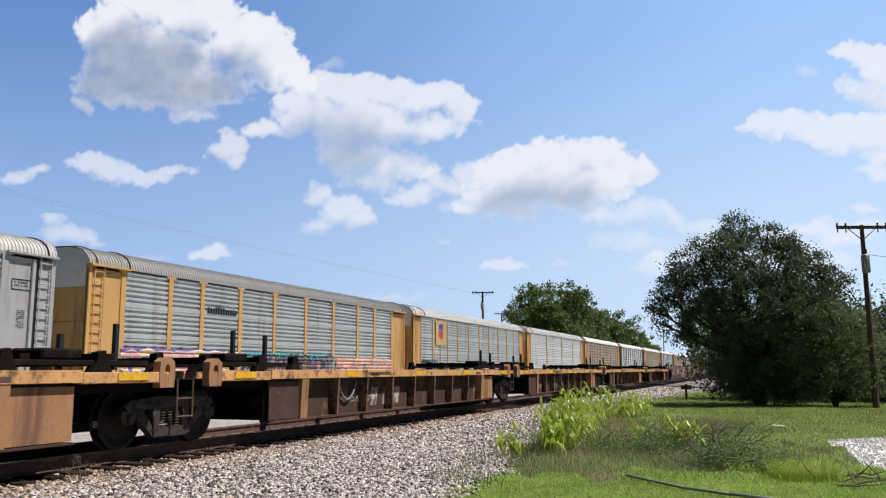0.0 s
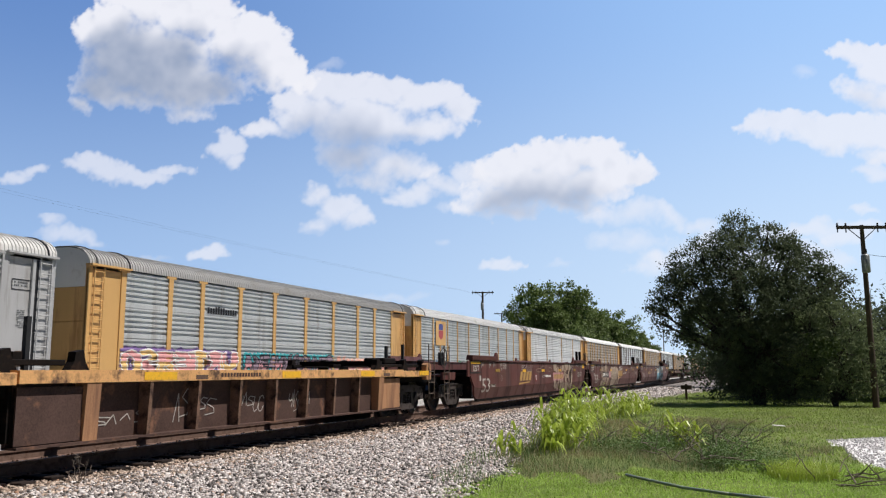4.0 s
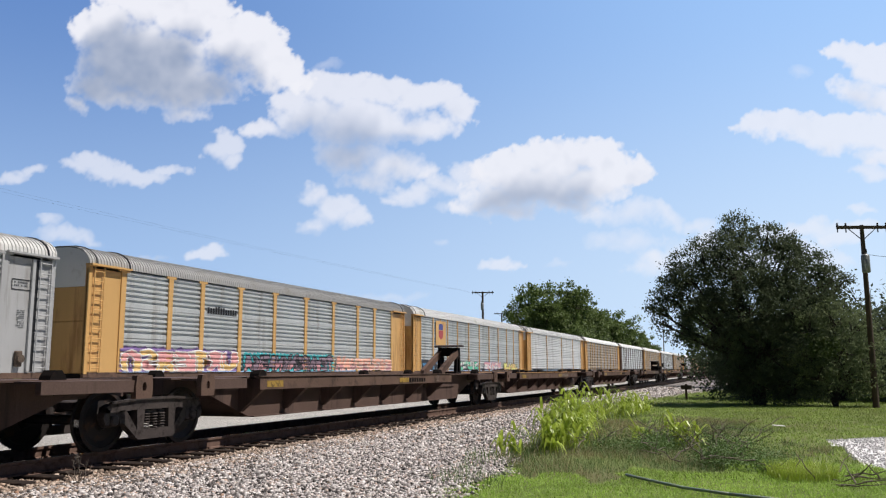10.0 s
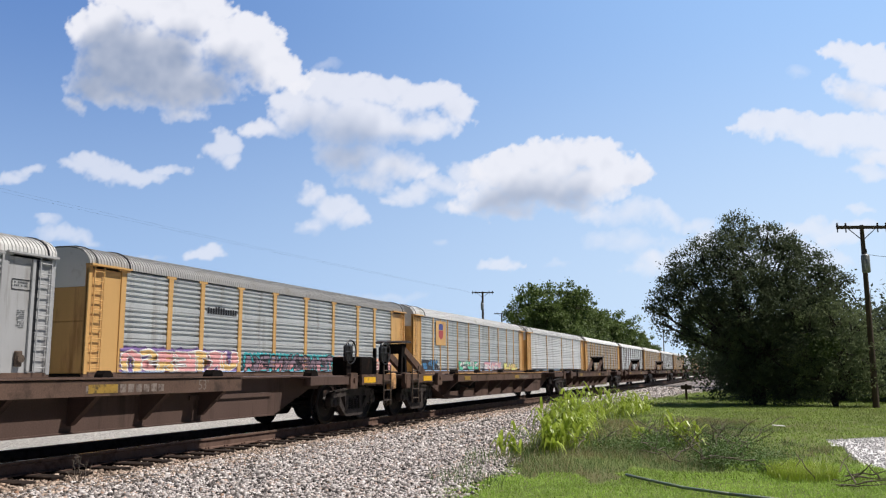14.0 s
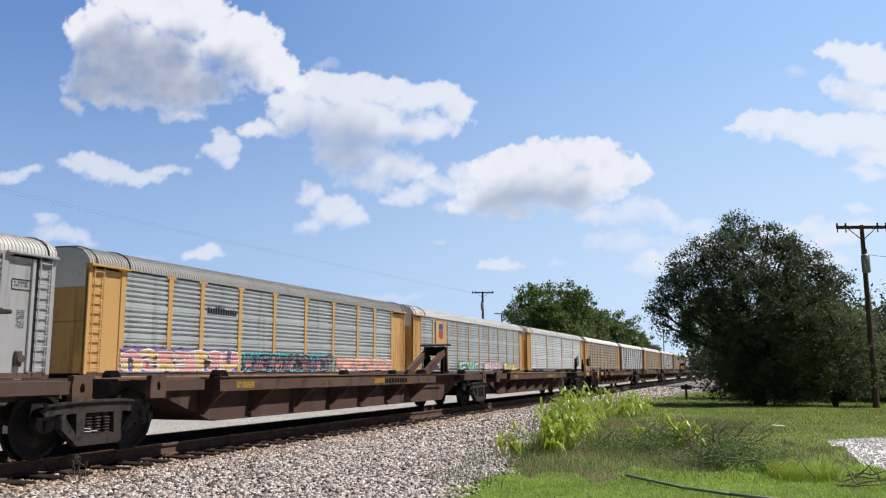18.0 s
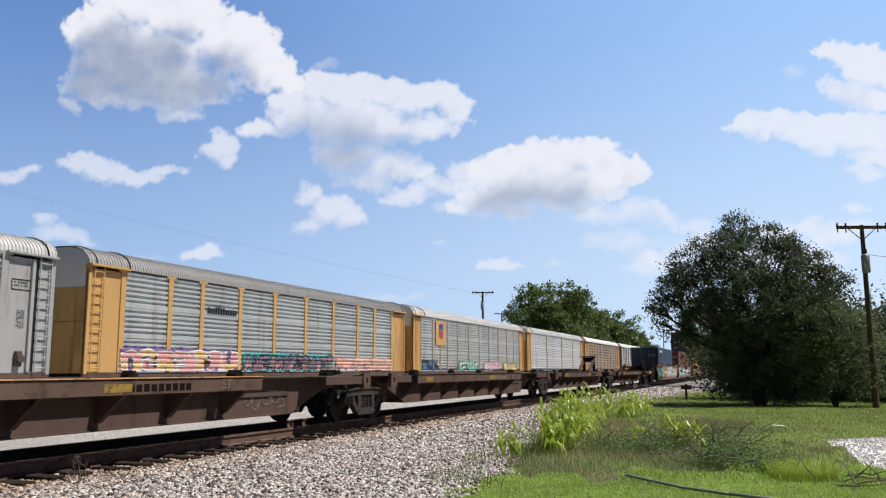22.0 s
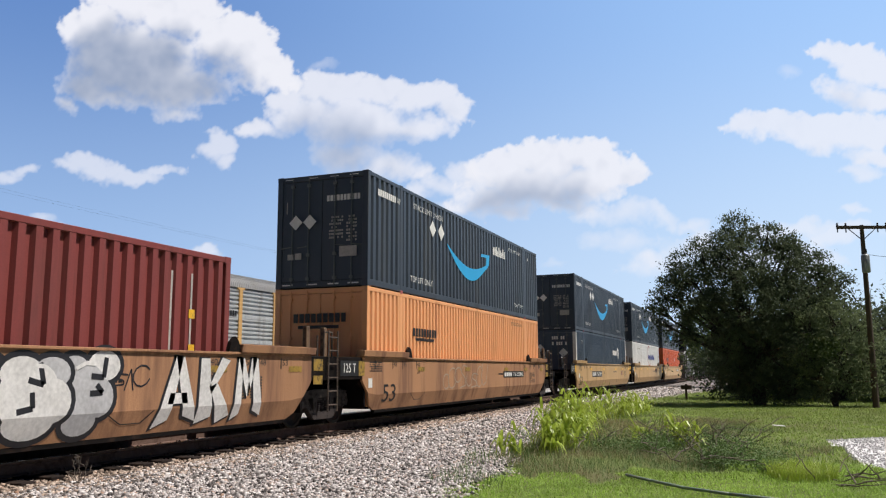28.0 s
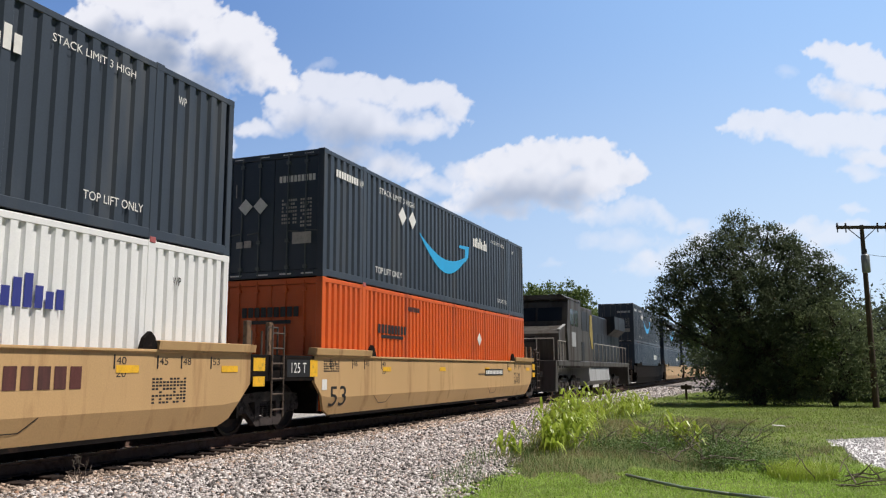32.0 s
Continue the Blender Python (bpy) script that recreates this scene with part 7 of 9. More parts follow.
        for yy in (yc + 0.2, yc + 1.25):
            part("stake", Mesh().box(0.9, 0.97, yy, yy + 0.07, 1.2, 1.2 + rnd.uniform(0.5, 0.75)), M_black, t)
    lad = Mesh()
    for yy in (-0.05, 0.33):
        lad.tube((1.42, yy - 0.55 + 0.3, 0.45), (1.42, yy - 0.25, 1.05), 0.018, n=6)
    for z in (0.47, 0.75):
        lad.tube((1.42, -0.3, z), (1.42, 0.08, z), 0.016, n=6)
    part("step", lad, M_ladder, t)
    bogie(t, 0.0)
    if last:
        bogie(t, L - 1.2)
        coupler(t, L + 0.9, 1)
        ladder(t, 1.47, L - 0.6, 0.4, 1.9, 0.4, 5)
    # chalked tags
    for k in range(6):
        y = w0 + 1.4 + k * (w1 - w0 - 3.0) / 5
        if rnd.random() < 0.4:
            scrawl(t, y, y + rnd.uniform(0.7, 1.3), 0.4, rnd.uniform(0.6, 0.9), plane_x(1.244), M_offwhite, seed * 20 + k, rnd.choice((4, 5, 7)), 0.022)
    bars(t, M_oldwell, 1.474, w0 + 4.0, 1.08, 0.07, 1.2, 14, name="stencil", seed=seed)
    return t


OLD = (-7.4, 10.9, 29.2, 47.5, 65.75, 82.0)
for k in range(5):
    ow = old_well(OLD[k], OLD[k + 1], 60 + k, k == 4)
    if k in (1, 2, 3):
        for a in (6.9, 7.55, 8.2):               # three worn initials as plain slanting blocks
            part("worn_initial", Mesh().prism([(a, 0.36), (a + 0.3, 0.36), (a + 0.42, 0.78), (a + 0.06, 0.78)], "x", 1.241, 1.245), M_worn_white, ow)
    if k in (2, 3):
        word(ow, "hickey", M_white, 1.247, 3.1 if k == 2 else 10.75, 0.34, 0.15, 0.65)
        hb = bmesh.new()
        a = 3.4 if k == 2 else 11.05
        stroke(hb, [(a, 0.52), (a - 0.12, 0.68), (a - 0.1, 0.78), (a, 0.74), (a + 0.1, 0.78), (a + 0.12, 0.68), (a, 0.52)], 0.022, plane_x(1.241), 0.006)
        bm_part("chalk_outline", hb, M_white, ow)
    if k in (1, 3):
        ch = Mesh()
        pts = [(1.30, 5.25 + 0.16 * q, 0.82 - 0.34 * math.sin(math.pi * q / 5) ** 0.8 + 0.02 * q) for q in range(6)]
        for a, b in zip(pts[:-1], pts[1:]):
            ch.tube(a, b, 0.024, n=6)
        part("hanging_hose", ch, M_insul, ow)


# ---- locomotive ----
def locomotive(u0):
    t = on_train(thing("diesel_locomotive", "dirty grey diesel locomotive with a yellow and blue hood", "locomotive"), u0)
    L = 22.3
    part("frame", Mesh().box(-1.5, 1.5, 0.9, L - 0.9, 1.35, 1.62, 0.03), M_loco, t)
    part("pilot", Mesh().prism([(0.4, 0.25), (0.9, 0.2), (1.0, 1.6), (0.6, 1.6)], "x", -1.45, 1.45), M_loco, t, "dented grey pilot plate")
    part("rear_pilot", Mesh().prism([(L - 0.4, 0.25), (L - 0.9, 0.2), (L - 1.0, 1.6), (L - 0.6, 1.6)], "x", -1.45, 1.45), M_loco, t)
    part("nose", Mesh().prism([(1.5, 1.62), (1.42, 2.85), (1.6, 3.0), (2.88, 3.3), (2.88, 1.62)], "x", -1.42, 1.42), M_loco, t)
    part("nose_trim", Mesh().prism([(1.58, 3.005), (2.86, 3.305), (2.86, 3.345), (1.56, 3.04)], "x", 1.3, 1.43), M_grey_rack, t)
    part("nose_number_board", Mesh().box(-0.3, 0.3, 1.40, 1.46, 2.45, 2.75, 0.01), M_black, t)
    part("headlight", Mesh().box(-0.3, 0.3, 1.36, 1.48, 1.95, 2.12, 0.02), M_black, t)
    cab = part("cab", Mesh().prism([(2.9, 1.62), (2.75, 3.05), (3.05, 4.4), (3.3, 4.62), (5.9, 4.68), (5.9, 1.62)], "x", -1.52, 1.52), M_loco, t)
    part("windshield", Mesh().prism([(2.82, 3.5), (2.98, 4.15), (2.94, 4.15), (2.78, 3.5)], "x", -1.25, -0.06).prism([(2.82, 3.5), (2.98, 4.15), (2.94, 4.15), (2.78, 3.5)], "x", 0.06, 1.25), M_glass, cab)
    part("side_window", Mesh().box(1.515, 1.53, 3.4, 4.2, 3.3, 4.1, 0.004), M_glass, cab)
    part("side_window", Mesh().box(1.515, 1.53, 4.4, 5.2, 3.3, 4.1, 0.004), M_glass, cab)
    part("cab_label", Mesh().box(1.52, 1.527, 3.7, 4.6, 2.3, 3.0), M_grey_rack, cab)
    part("cab_roof", Mesh().prism([(-1.55, 4.55), (-1.2, 4.78), (1.2, 4.78), (1.55, 4.55)], "y", 2.95, 6.0), M_loco, cab)
    part("hood", Mesh().box(-1.0, 1.0, 9.2, L - 1.6, 1.62, 4.35, 0.05), M_loco_blue, t)
    part("hood_panel", Mesh().prism([(8.3, 3.2), (8.8, 2.3), (9.15, 2.3), (9.15, 3.0), (9.0, 4.1), (8.5, 4.1)], "x", 1.46, 1.478), M_loco_yellow, t, "faded yellow chevron")
    part("hood_panel", Mesh().prism([(9.3, 2.2), (10.0, 2.6), (10.9, 4.2), (9.4, 4.2)], "x", 1.0, 1.012), M_loco_yellow, t, "faded yellow stripe")
    part("equipment_cab", Mesh().box(-1.46, 1.46, 5.9, 9.2, 1.3, 4.42, 0.05), M_loco, t)
    part("vent_panel", Mesh().box(1.46, 1.475, 6.3, 7.4, 3.2, 4.2, 0.005).box(1.46, 1.475, 7.6, 8.2, 3.2, 4.2, 0.005), M_black, t)
    part("cab_door", Mesh().box(1.46, 1.475, 6.2, 6.9, 1.5, 2.6, 0.005), M_black, t)
    part("radiator", Mesh().prism([(-1.5, 3.7), (-1.5, 4.5), (1.5, 4.5), (1.5, 3.7), (1.0, 3.3), (-1.0, 3.3)], "y", L - 6.0, L - 2.0), M_loco_blue, t)
    for k in range(9):
        y = 9.7 + k * 1.15
        part("hood_door", Mesh().box(1.0, 1.015, y, y + 1.1, 1.75, 3.3, 0.005), M_loco_blue, t)
    rl = Mesh()
    for k in range(10):
        y = 9.6 + k * 1.2
        rl.tube((1.47, y, 1.62), (1.47, y, 2.6), 0.022, n=6)
    rl.tube((1.47, 9.6, 2.6), (1.47, 20.4, 2.6), 0.022, n=6)
    for y in (1.0, 1.5, 2.0):
        rl.tube((1.47, y, 1.1), (1.47, y, 2.5), 0.022, n=6)
    rl.tube((1.47, 1.0, 2.5), (1.47, 2.6, 2.5), 0.022, n=6)
    rl.tube((-1.3, 0.9, 2.6), (1.3, 0.9, 2.6), 0.022, n=6)
    for x in (-1.3, -0.5, 0.5, 1.3):
        rl.tube((x, 0.9, 1.6), (x, 0.9, 2.6), 0.022, n=6)
    part("handrail", rl, M_offwhite, t)
    st = Mesh()
    for k in range(4):
        st.box(1.0, 1.5, 1.0, 1.6, 0.35 + k * 0.3, 0.38 + k * 0.3)
    part("steps", st, M_loco, t)
    part("fuel_tank", Mesh().prism([(-1.4, 1.3), (-1.45, 0.6), (-1.1, 0.35), (1.1, 0.35), (1.45, 0.6), (1.4, 1.3)], "y", 8.2, 14.2), M_grey_rack, t, "pale grey fuel tank")
    for y in (3.6, 6.3, L - 6.3, L - 3.6):
        bogie(t, y)
    coupler(t, -0.1, -1)
    coupler(t, L + 0.1, 1)
    return t


locomotive(533.8)


# ---- plants ----
def leaf_cards(centres, sizes, rnd, aspect=0.55, flat=0.35):
    """Small leaf-shaped quads at the centres (n x 3), each turned at random: one mesh."""
    n = len(centres)
    a = rnd.normal(size=(n, 3))
    a /= np.linalg.norm(a, axis=1)[:, None]
    b = rnd.normal(size=(n, 3))
    b[:, 2] *= flat
    b -= a * (a * b).sum(1)[:, None]
    b /= np.linalg.norm(b, axis=1)[:, None]
    s = sizes[:, None]
    v = np.empty((n, 4, 3))
    v[:, 0] = centres - a * s
    v[:, 1] = centres + b * s * aspect - a * s * 0.1
    v[:, 2] = centres + a * s
    v[:, 3] = centres - b * s * aspect + a * s * 0.1
    return v.reshape(-1, 3), np.arange(n * 4).reshape(n, 4)


def fast_mesh(name, verts, quads, material):
    me = bpy.data.meshes.new(name)
    nv, nf, k = len(verts), len(quads), quads.shape[1]
    me.vertices.add(nv)
    me.vertices.foreach_set("co", np.asarray(verts, dtype=np.float32).ravel())
    me.loops.add(nf * k)
    me.loops.foreach_set("vertex_index", np.asarray(quads, dtype=np.int32).ravel())
    me.polygons.add(nf)
    me.polygons.foreach_set("loop_start", np.arange(0, nf * k, k, dtype=np.int32))
    me.update(calc_edges=True)
    me.materials.append(material)
    return me


def limb(m, p, q, r0, r1, rnd, bend=0.12, n=4):
    """A tapered, slightly crooked limb."""
    p, q = Vector(p), Vector(q)
    last, lr = p, r0
    l = (q - p).length
    for k in range(1, n + 1):
        t = k / n
        c = p.lerp(q, t) + Vector((rnd.uniform(-1, 1), rnd.uniform(-1, 1), rnd.uniform(-0.5, 0.5))) * (l * bend / n if k < n else 0)
        r = r0 + (r1 - r0) * t
        m.tube(last, c, lr, r, n=7, cap=False)
        last, lr = c, r


def tree(name, label, base, lobes, trunk_r, fork, leaf, leaf_size, density, seed, clump=0.42, second=None, group=""):
    """lobes: (dx, dy, z, radius) of the crown's masses about the foot. Leaves sit in clumps on the lobes' outsides, with gaps between."""
    t = thing(name, label, "tree", base, group)
    rp, rn = random.Random(seed), np.random.RandomState(seed)
    m = Mesh()
    top = max(l[2] for l in lobes)
    stems = 3
    heads = []
    for k in range(stems):
        h = Vector((rp.uniform(-0.5, 0.5), rp.uniform(-0.5, 0.5), fork * rp.uniform(0.9, 1.2)))
        limb(m, (rp.uniform(-0.12, 0.12), rp.uniform(-0.12, 0.12), -0.2), h, trunk_r, trunk_r * 0.65, rp)
        heads.append(h)
    for dx, dy, z, r in lobes:
        h = min(heads, key=lambda q: (q - Vector((dx, dy, z))).length)
        limb(m, h, (dx, dy, z), trunk_r * 0.45, 0.03, rp, 0.2, 5)
        for _ in range(5):
            e = Vector((dx, dy, z)) + Vector((rp.gauss(0, 1), rp.gauss(0, 1), rp.gauss(0, 0.8))).normalized() * r * 0.85
            limb(m, Vector((dx, dy, z)) * 0.85 + h * 0.15, e, 0.05, 0.012, rp, 0.2, 3)
    part("trunk", m, M_bark, t, "dark forked trunk and limbs")
    cents, sizes = [], []
    for dx, dy, z, r in lobes:
        k = max(6, int(density * r * r))
        d = rn.normal(size=(k, 3))
        d /= np.linalg.norm(d, axis=1)[:, None]
        rad = r * (0.5 + 0.5 * rn.rand(k) ** 0.7 + 0.42 * (rn.rand(k) > 0.86) * rn.rand(k))
        cc = np.array((dx, dy, z)) + d * rad[:, None] * np.array((1, 1, 0.92))
        for c in cc:
            n = rn.randint(34, 62)
            spread = clump * rn.uniform(0.6, 1.25)
            pts = c + rn.normal(size=(n, 3)) * np.array((spread, spread, spread * 0.7)) * 0.55
            cents.append(pts)
            sizes.append(leaf_size * rn.uniform(0.6, 1.2, n))
    cents, sizes = np.concatenate(cents), np.concatenate(sizes)
    keep = cents[:, 2] > 0.05
    v, f = leaf_cards(cents[keep], sizes[keep], rn)
    part("crown", fast_mesh("crown", v, f, leaf), None, t, "dense crown of small leaves with gaps")
    if second:
        lo, mat2 = second
        k = 260
        c = np.array(lo[:3]) + rn.normal(size=(k * 12, 3)) * lo[3] * np.array((0.5, 0.5, 0.35))
        v, f = leaf_cards(c, leaf_size * 1.1 * rn.uniform(0.7, 1.2, len(c)), rn)
        part("sunlit_shoot", fast_mesh("sunlit_shoot", v, f, mat2), None, t, "bright lime green shoots")
    return t


# the big tree beside the track: masses given across the view (w), along it (d) and in height
VIEW_R = Vector((math.cos(radians(YAW)), math.sin(radians(YAW)), 0))
VIEW_F = Vector((-math.sin(radians(YAW)), math.cos(radians(YAW)), 0))


def masses(rows):
    out = []
    for w, d, z, r in rows:
        p = VIEW_R * w + VIEW_F * d
        out.append((p.x, p.y, z, r))
    return out


BIG = masses([(w, d, z, r) for w, z, r, d in (
    (-0.3, 8.0, 0.9, 0.2), (-0.9, 7.5, 1.0, 0.1), (0.9, 7.7, 0.8, 0.0), (-2.2, 6.7, 1.1, 0.2), (-2.9, 6.1, 1.0, 0.0), (-3.7, 5.1, 0.9, 0.2), (-4.3, 4.3, 0.55, 0.0), (-4.2, 3.7, 0.35, 0.1),
    (-2.8, 5.0, 1.2, -0.3), (-0.9, 6.2, 1.5, -0.6), (0.9, 6.2, 1.5, -0.5), (2.0, 6.9, 0.8, 0.1), (1.7, 7.4, 0.6, 0.0), (3.1, 6.4, 0.7, 0.0), (3.9, 5.9, 0.6, 0.1), (4.3, 5.6, 0.35, 0.0), (2.6, 5.4, 1.3, -0.3), (3.4, 4.9, 0.9, 0.2),
    (-3.3, 3.3, 0.7, 0.1), (-2.2, 3.9, 1.3, -0.4), (-0.4, 4.4, 1.9, -0.8), (1.6, 4.2, 1.8, -0.7), (2.8, 4.2, 1.0, 0.0), (-1.5, 2.6, 1.1, -0.6), (0.3, 2.5, 1.7, -0.9), (2.2, 2.6, 1.5, -0.7),
    (-1.0, 1.3, 0.8, -0.5), (-0.4, 0.9, 0.9, -0.7), (1.2, 0.9, 1.0, -0.9), (2.5, 1.2, 1.0, -0.5), (0.2, 4.6, 2.1, 1.2), (0.5, 1.8, 1.7, 0.9), (-0.4, 1.4, 1.1, 0.6))])
tree("large_tree", "large dark green broadleaf tree hanging down to the grass", (-0.35, 40.0, GROUND), BIG, 0.24, 1.6, M_leaf, 0.066, 46, 5, 0.36, ((2.75, -0.9, 2.55, 0.62), M_leaf_lime))
SMALL = masses([(w, d, z, r) for w, z, r, d in ((-0.9, 3.6, 0.9, 0.0), (0.3, 3.9, 0.9, 0.1), (1.2, 3.5, 0.8, 0.0), (1.9, 2.8, 0.7, 0.0), (-1.2, 2.4, 1.0, -0.2), (0.2, 2.4, 1.2, -0.3), (1.5, 1.9, 0.9, -0.2), (-0.8, 1.2, 0.9, -0.3), (0.6, 1.2, 1.0, -0.4), (1.7, 1.0, 0.6, -0.2))])
tree("young_tree", "grey green young tree beside the large dark one", (2.75, 39.4, GROUND), SMALL, 0.1, 1.0, M_leaf_mid, 0.055, 44, 6, 0.34)


def far_tree(base, h, w, seed, name="far_tree", leaf=None, n=9, density=7, size=0.2, label="rounded green tree behind the railway"):
    rp = random.Random(seed)
    lobes = [(0, 0, h * 0.82, w * 0.32)]
    for k in range(n):
        a = 2 * math.pi * k / n + rp.uniform(-0.3, 0.3)
        rr = w * rp.uniform(0.22, 0.42)
        lobes.append((math.cos(a) * rr, math.sin(a) * rr, h * rp.uniform(0.3, 0.78), w * rp.uniform(0.2, 0.3)))
    return tree(name, label, base, lobes, 0.25, h * 0.3, leaf or M_leaf_far, size, density, seed, 0.8)


# row of trees beyond the parked train, falling away with distance
FAR_ROW = [(-31.5, 118, 14.6, 9), (-28, 122, 15.4, 9), (-35, 135, 15.6, 11), (-29.5, 138, 14.8, 11), (-33, 152, 14.2, 11), (-30, 165, 13.4, 11), (-34, 178, 13.2, 12), (-32, 195, 10.6, 12), (-34, 215, 10.6, 13), (-34, 245, 10.5, 13)]
for k, (x, y, h, w) in enumerate(FAR_ROW):
    far_tree((x, y, GROUND - 0.05), h, w, 100 + k, density=4.2 if k < 5 else 2.6, size=0.24 if k < 5 else 0.3)
# dark wood beyond the pole
for k, (x, y, h, w) in enumerate([(4.2, 50.5, 5.4, 6), (8.0, 49.0, 5.3, 6), (12.5, 50, 5.9, 6.5), (2.4, 55, 5.6, 6), (17.5, 52, 6.5, 7), (6.5, 56, 5.8, 6.5), (11, 58, 6.4, 7)]):
    far_tree((x, y, GROUND), h, w, 140 + k, "wood_edge_tree", M_leaf, n=10, density=7 if k < 3 else 4, size=0.13, label="dark green tree at the edge of a wood")
for k, (x, y, h, w) in enumerate([(1.2, 46.5, 3.2, 4.6), (3.6, 46.0, 3.0, 4.6), (6.2, 46.0, 3.0, 5), (9.0, 46.5, 3.2, 5), (12, 47, 3.4, 5.5), (-1.0, 48, 3.0, 4.4)]):
    far_tree((x, y, GROUND), h, w, 190 + k, "undergrowth_bush", M_leaf, n=9, density=11, size=0.11, label="dark leafy bush under the trees")
for k, (x, y, h, w) in enumerate([(1.5, 62, 5, 6), (-2.5, 75, 7, 7)]):
    far_tree((x, y, GROUND), h, w, 170 + k, "wood_edge_tree", M_leaf_far, n=8, density=5, size=0.2, label="green tree beside the far track bend")


def blades(name, label, spots, height, width, material, seed, lean=0.5, segs=3, kind="stuff", category="grass"):
    """Bent grass blades at the spots (n x 3): one mesh."""
    rn = np.random.RandomState(seed)
    n = len(spots)
    h = height * rn.uniform(0.55, 1.15, n)
    ang = rn.uniform(0, 2 * np.pi, n)
    d = np.stack([np.cos(ang), np.sin(ang), np.zeros(n)], 1)
    sd = np.stack([-np.sin(ang + 0.4), np.cos(ang + 0.4), np.zeros(n)], 1)
    ln = lean * rn.uniform(0.2, 1.3, n)
    rows = []
    for k in range(segs + 1):
        t = k / segs
        c = spots + d * (h * ln * t * t)[:, None] + np.array((0, 0, 1)) * (h * (t - 0.35 * ln * t * t))[:, None]
        wv = sd * (width * (1 - t * 0.95) * 0.5)
        rows.append(c - wv)
        rows.append(c + wv)
    v = np.stack(rows, 1)
    base = np.arange(n)[:, None] * (2 * (segs + 1))
    quads = np.concatenate([base + np.array((2 * k, 2 * k + 1, 2 * k + 3, 2 * k + 2)) for k in range(segs)])
    ob = new(name, fast_mesh(name, v.reshape(-1, 3), quads, material))
    return tagged(ob, label, category, kind=kind)


def scatter(n, rn, x0, x1, y0, y1, keep=None):
    p = np.stack([rn.uniform(x0, x1, n), rn.uniform(y0, y1, n), np.zeros(n)], 1)
    if keep is not None:
        p = np.array([q for q in p if keep(q[0], q[1])])
    p[:, 2] = [ground_height(a, b) - 0.01 for a, b, _ in p]
    return p


def lawn_edge(y):
    return edge_x(y) + 0.1


rn = np.random.RandomState(8)


def lawn_ok(x, y):
    return x > lawn_edge(y) + 0.7 * smooth_noise(x, y, 0.8, 9.0) and not in_poly(x, y, GRAVEL)


def rough_zone(x, y):
    """The unmown strip between lawn and ballast, where grass is dry and tall."""
    k = smooth_noise(x, y, 0.45, 2.0) + 0.6 * smooth_noise(x, y, 1.3, 4.0)
    return -5.6 < x < -0.4 + 1.8 * k and 13.2 + 1.6 * k + 0.5 * max(0, x + 2) < y < 28 + 5 * k


blades("lawn_grass", "short bright green lawn grass", scatter(90000, rn, -4.6, 2.6, 8.8, 16.0, lambda x, y: lawn_ok(x, y) and not rough_zone(x, y)), 0.07, 0.011, M_grass_blade, 21, 1.1, 2)
blades("lawn_grass", "short green lawn grass further back", scatter(90000, rn, -6.5, 9.0, 13.0, 40.0, lambda x, y: lawn_ok(x, y) and (not rough_zone(x, y) or smooth_noise(x, y, 0.9, 8.0) > 0.28)), 0.10, 0.022, M_grass_far, 22, 1.1, 2)
blades("lawn_grass", "olive green grass under the trees", scatter(26000, rn, -6.0, 14.0, 40.0, 62.0, lambda x, y: x > lawn_edge(y)), 0.16, 0.03, M_grass_far, 27, 1.0, 2)
blades("rough_grass", "low olive grass between lawn and track", scatter(60000, rn, -6.0, 1.4, 11.0, 34.0, lambda x, y: lawn_ok(x, y) and rough_zone(x, y)), 0.09, 0.011, M_grass_olive, 28, 1.0, 2)
blades("rough_grass", "dry seeding grass between lawn and track", scatter(52000, rn, -6.0, 1.2, 12.0, 34.0, lambda x, y: lawn_ok(x, y) and rough_zone(x, y) and smooth_noise(x, y, 0.55, 4.4) > -0.3), 0.20, 0.006, M_grass_dry, 23, 0.8, 2)
blades("rough_grass", "patchy green grass among the dry stalks", scatter(36000, rn, -6.4, 1.2, 11.0, 34.0, lambda x, y: lawn_ok(x, y) and rough_zone(x, y) and smooth_noise(x, y, 0.6, 6.4) > -0.05), 0.19, 0.009, M_weed, 24, 0.9, 2)
blades("rough_grass", "green weeds at the foot of the ballast", scatter(2600, rn, -6.0, -3.4, 9.5, 20.0, lambda x, y: edge_x(y) - 0.5 < x < edge_x(y) + 0.7 and smooth_noise(x, y, 0.7, 3.4) > 0.0), 0.30, 0.012, M_weed, 25, 0.8, 3)
blades("tall_grass_tuft", "bright yellow green tuft of tall grass", scatter(2200, rn, -0.1, 1.0, 13.0, 14.6, lambda x, y: (x - 0.45) ** 2 / 0.25 + (y - 13.8) ** 2 / 0.5 < 1), 0.34, 0.011, M_corn, 26, 0.8, 3)


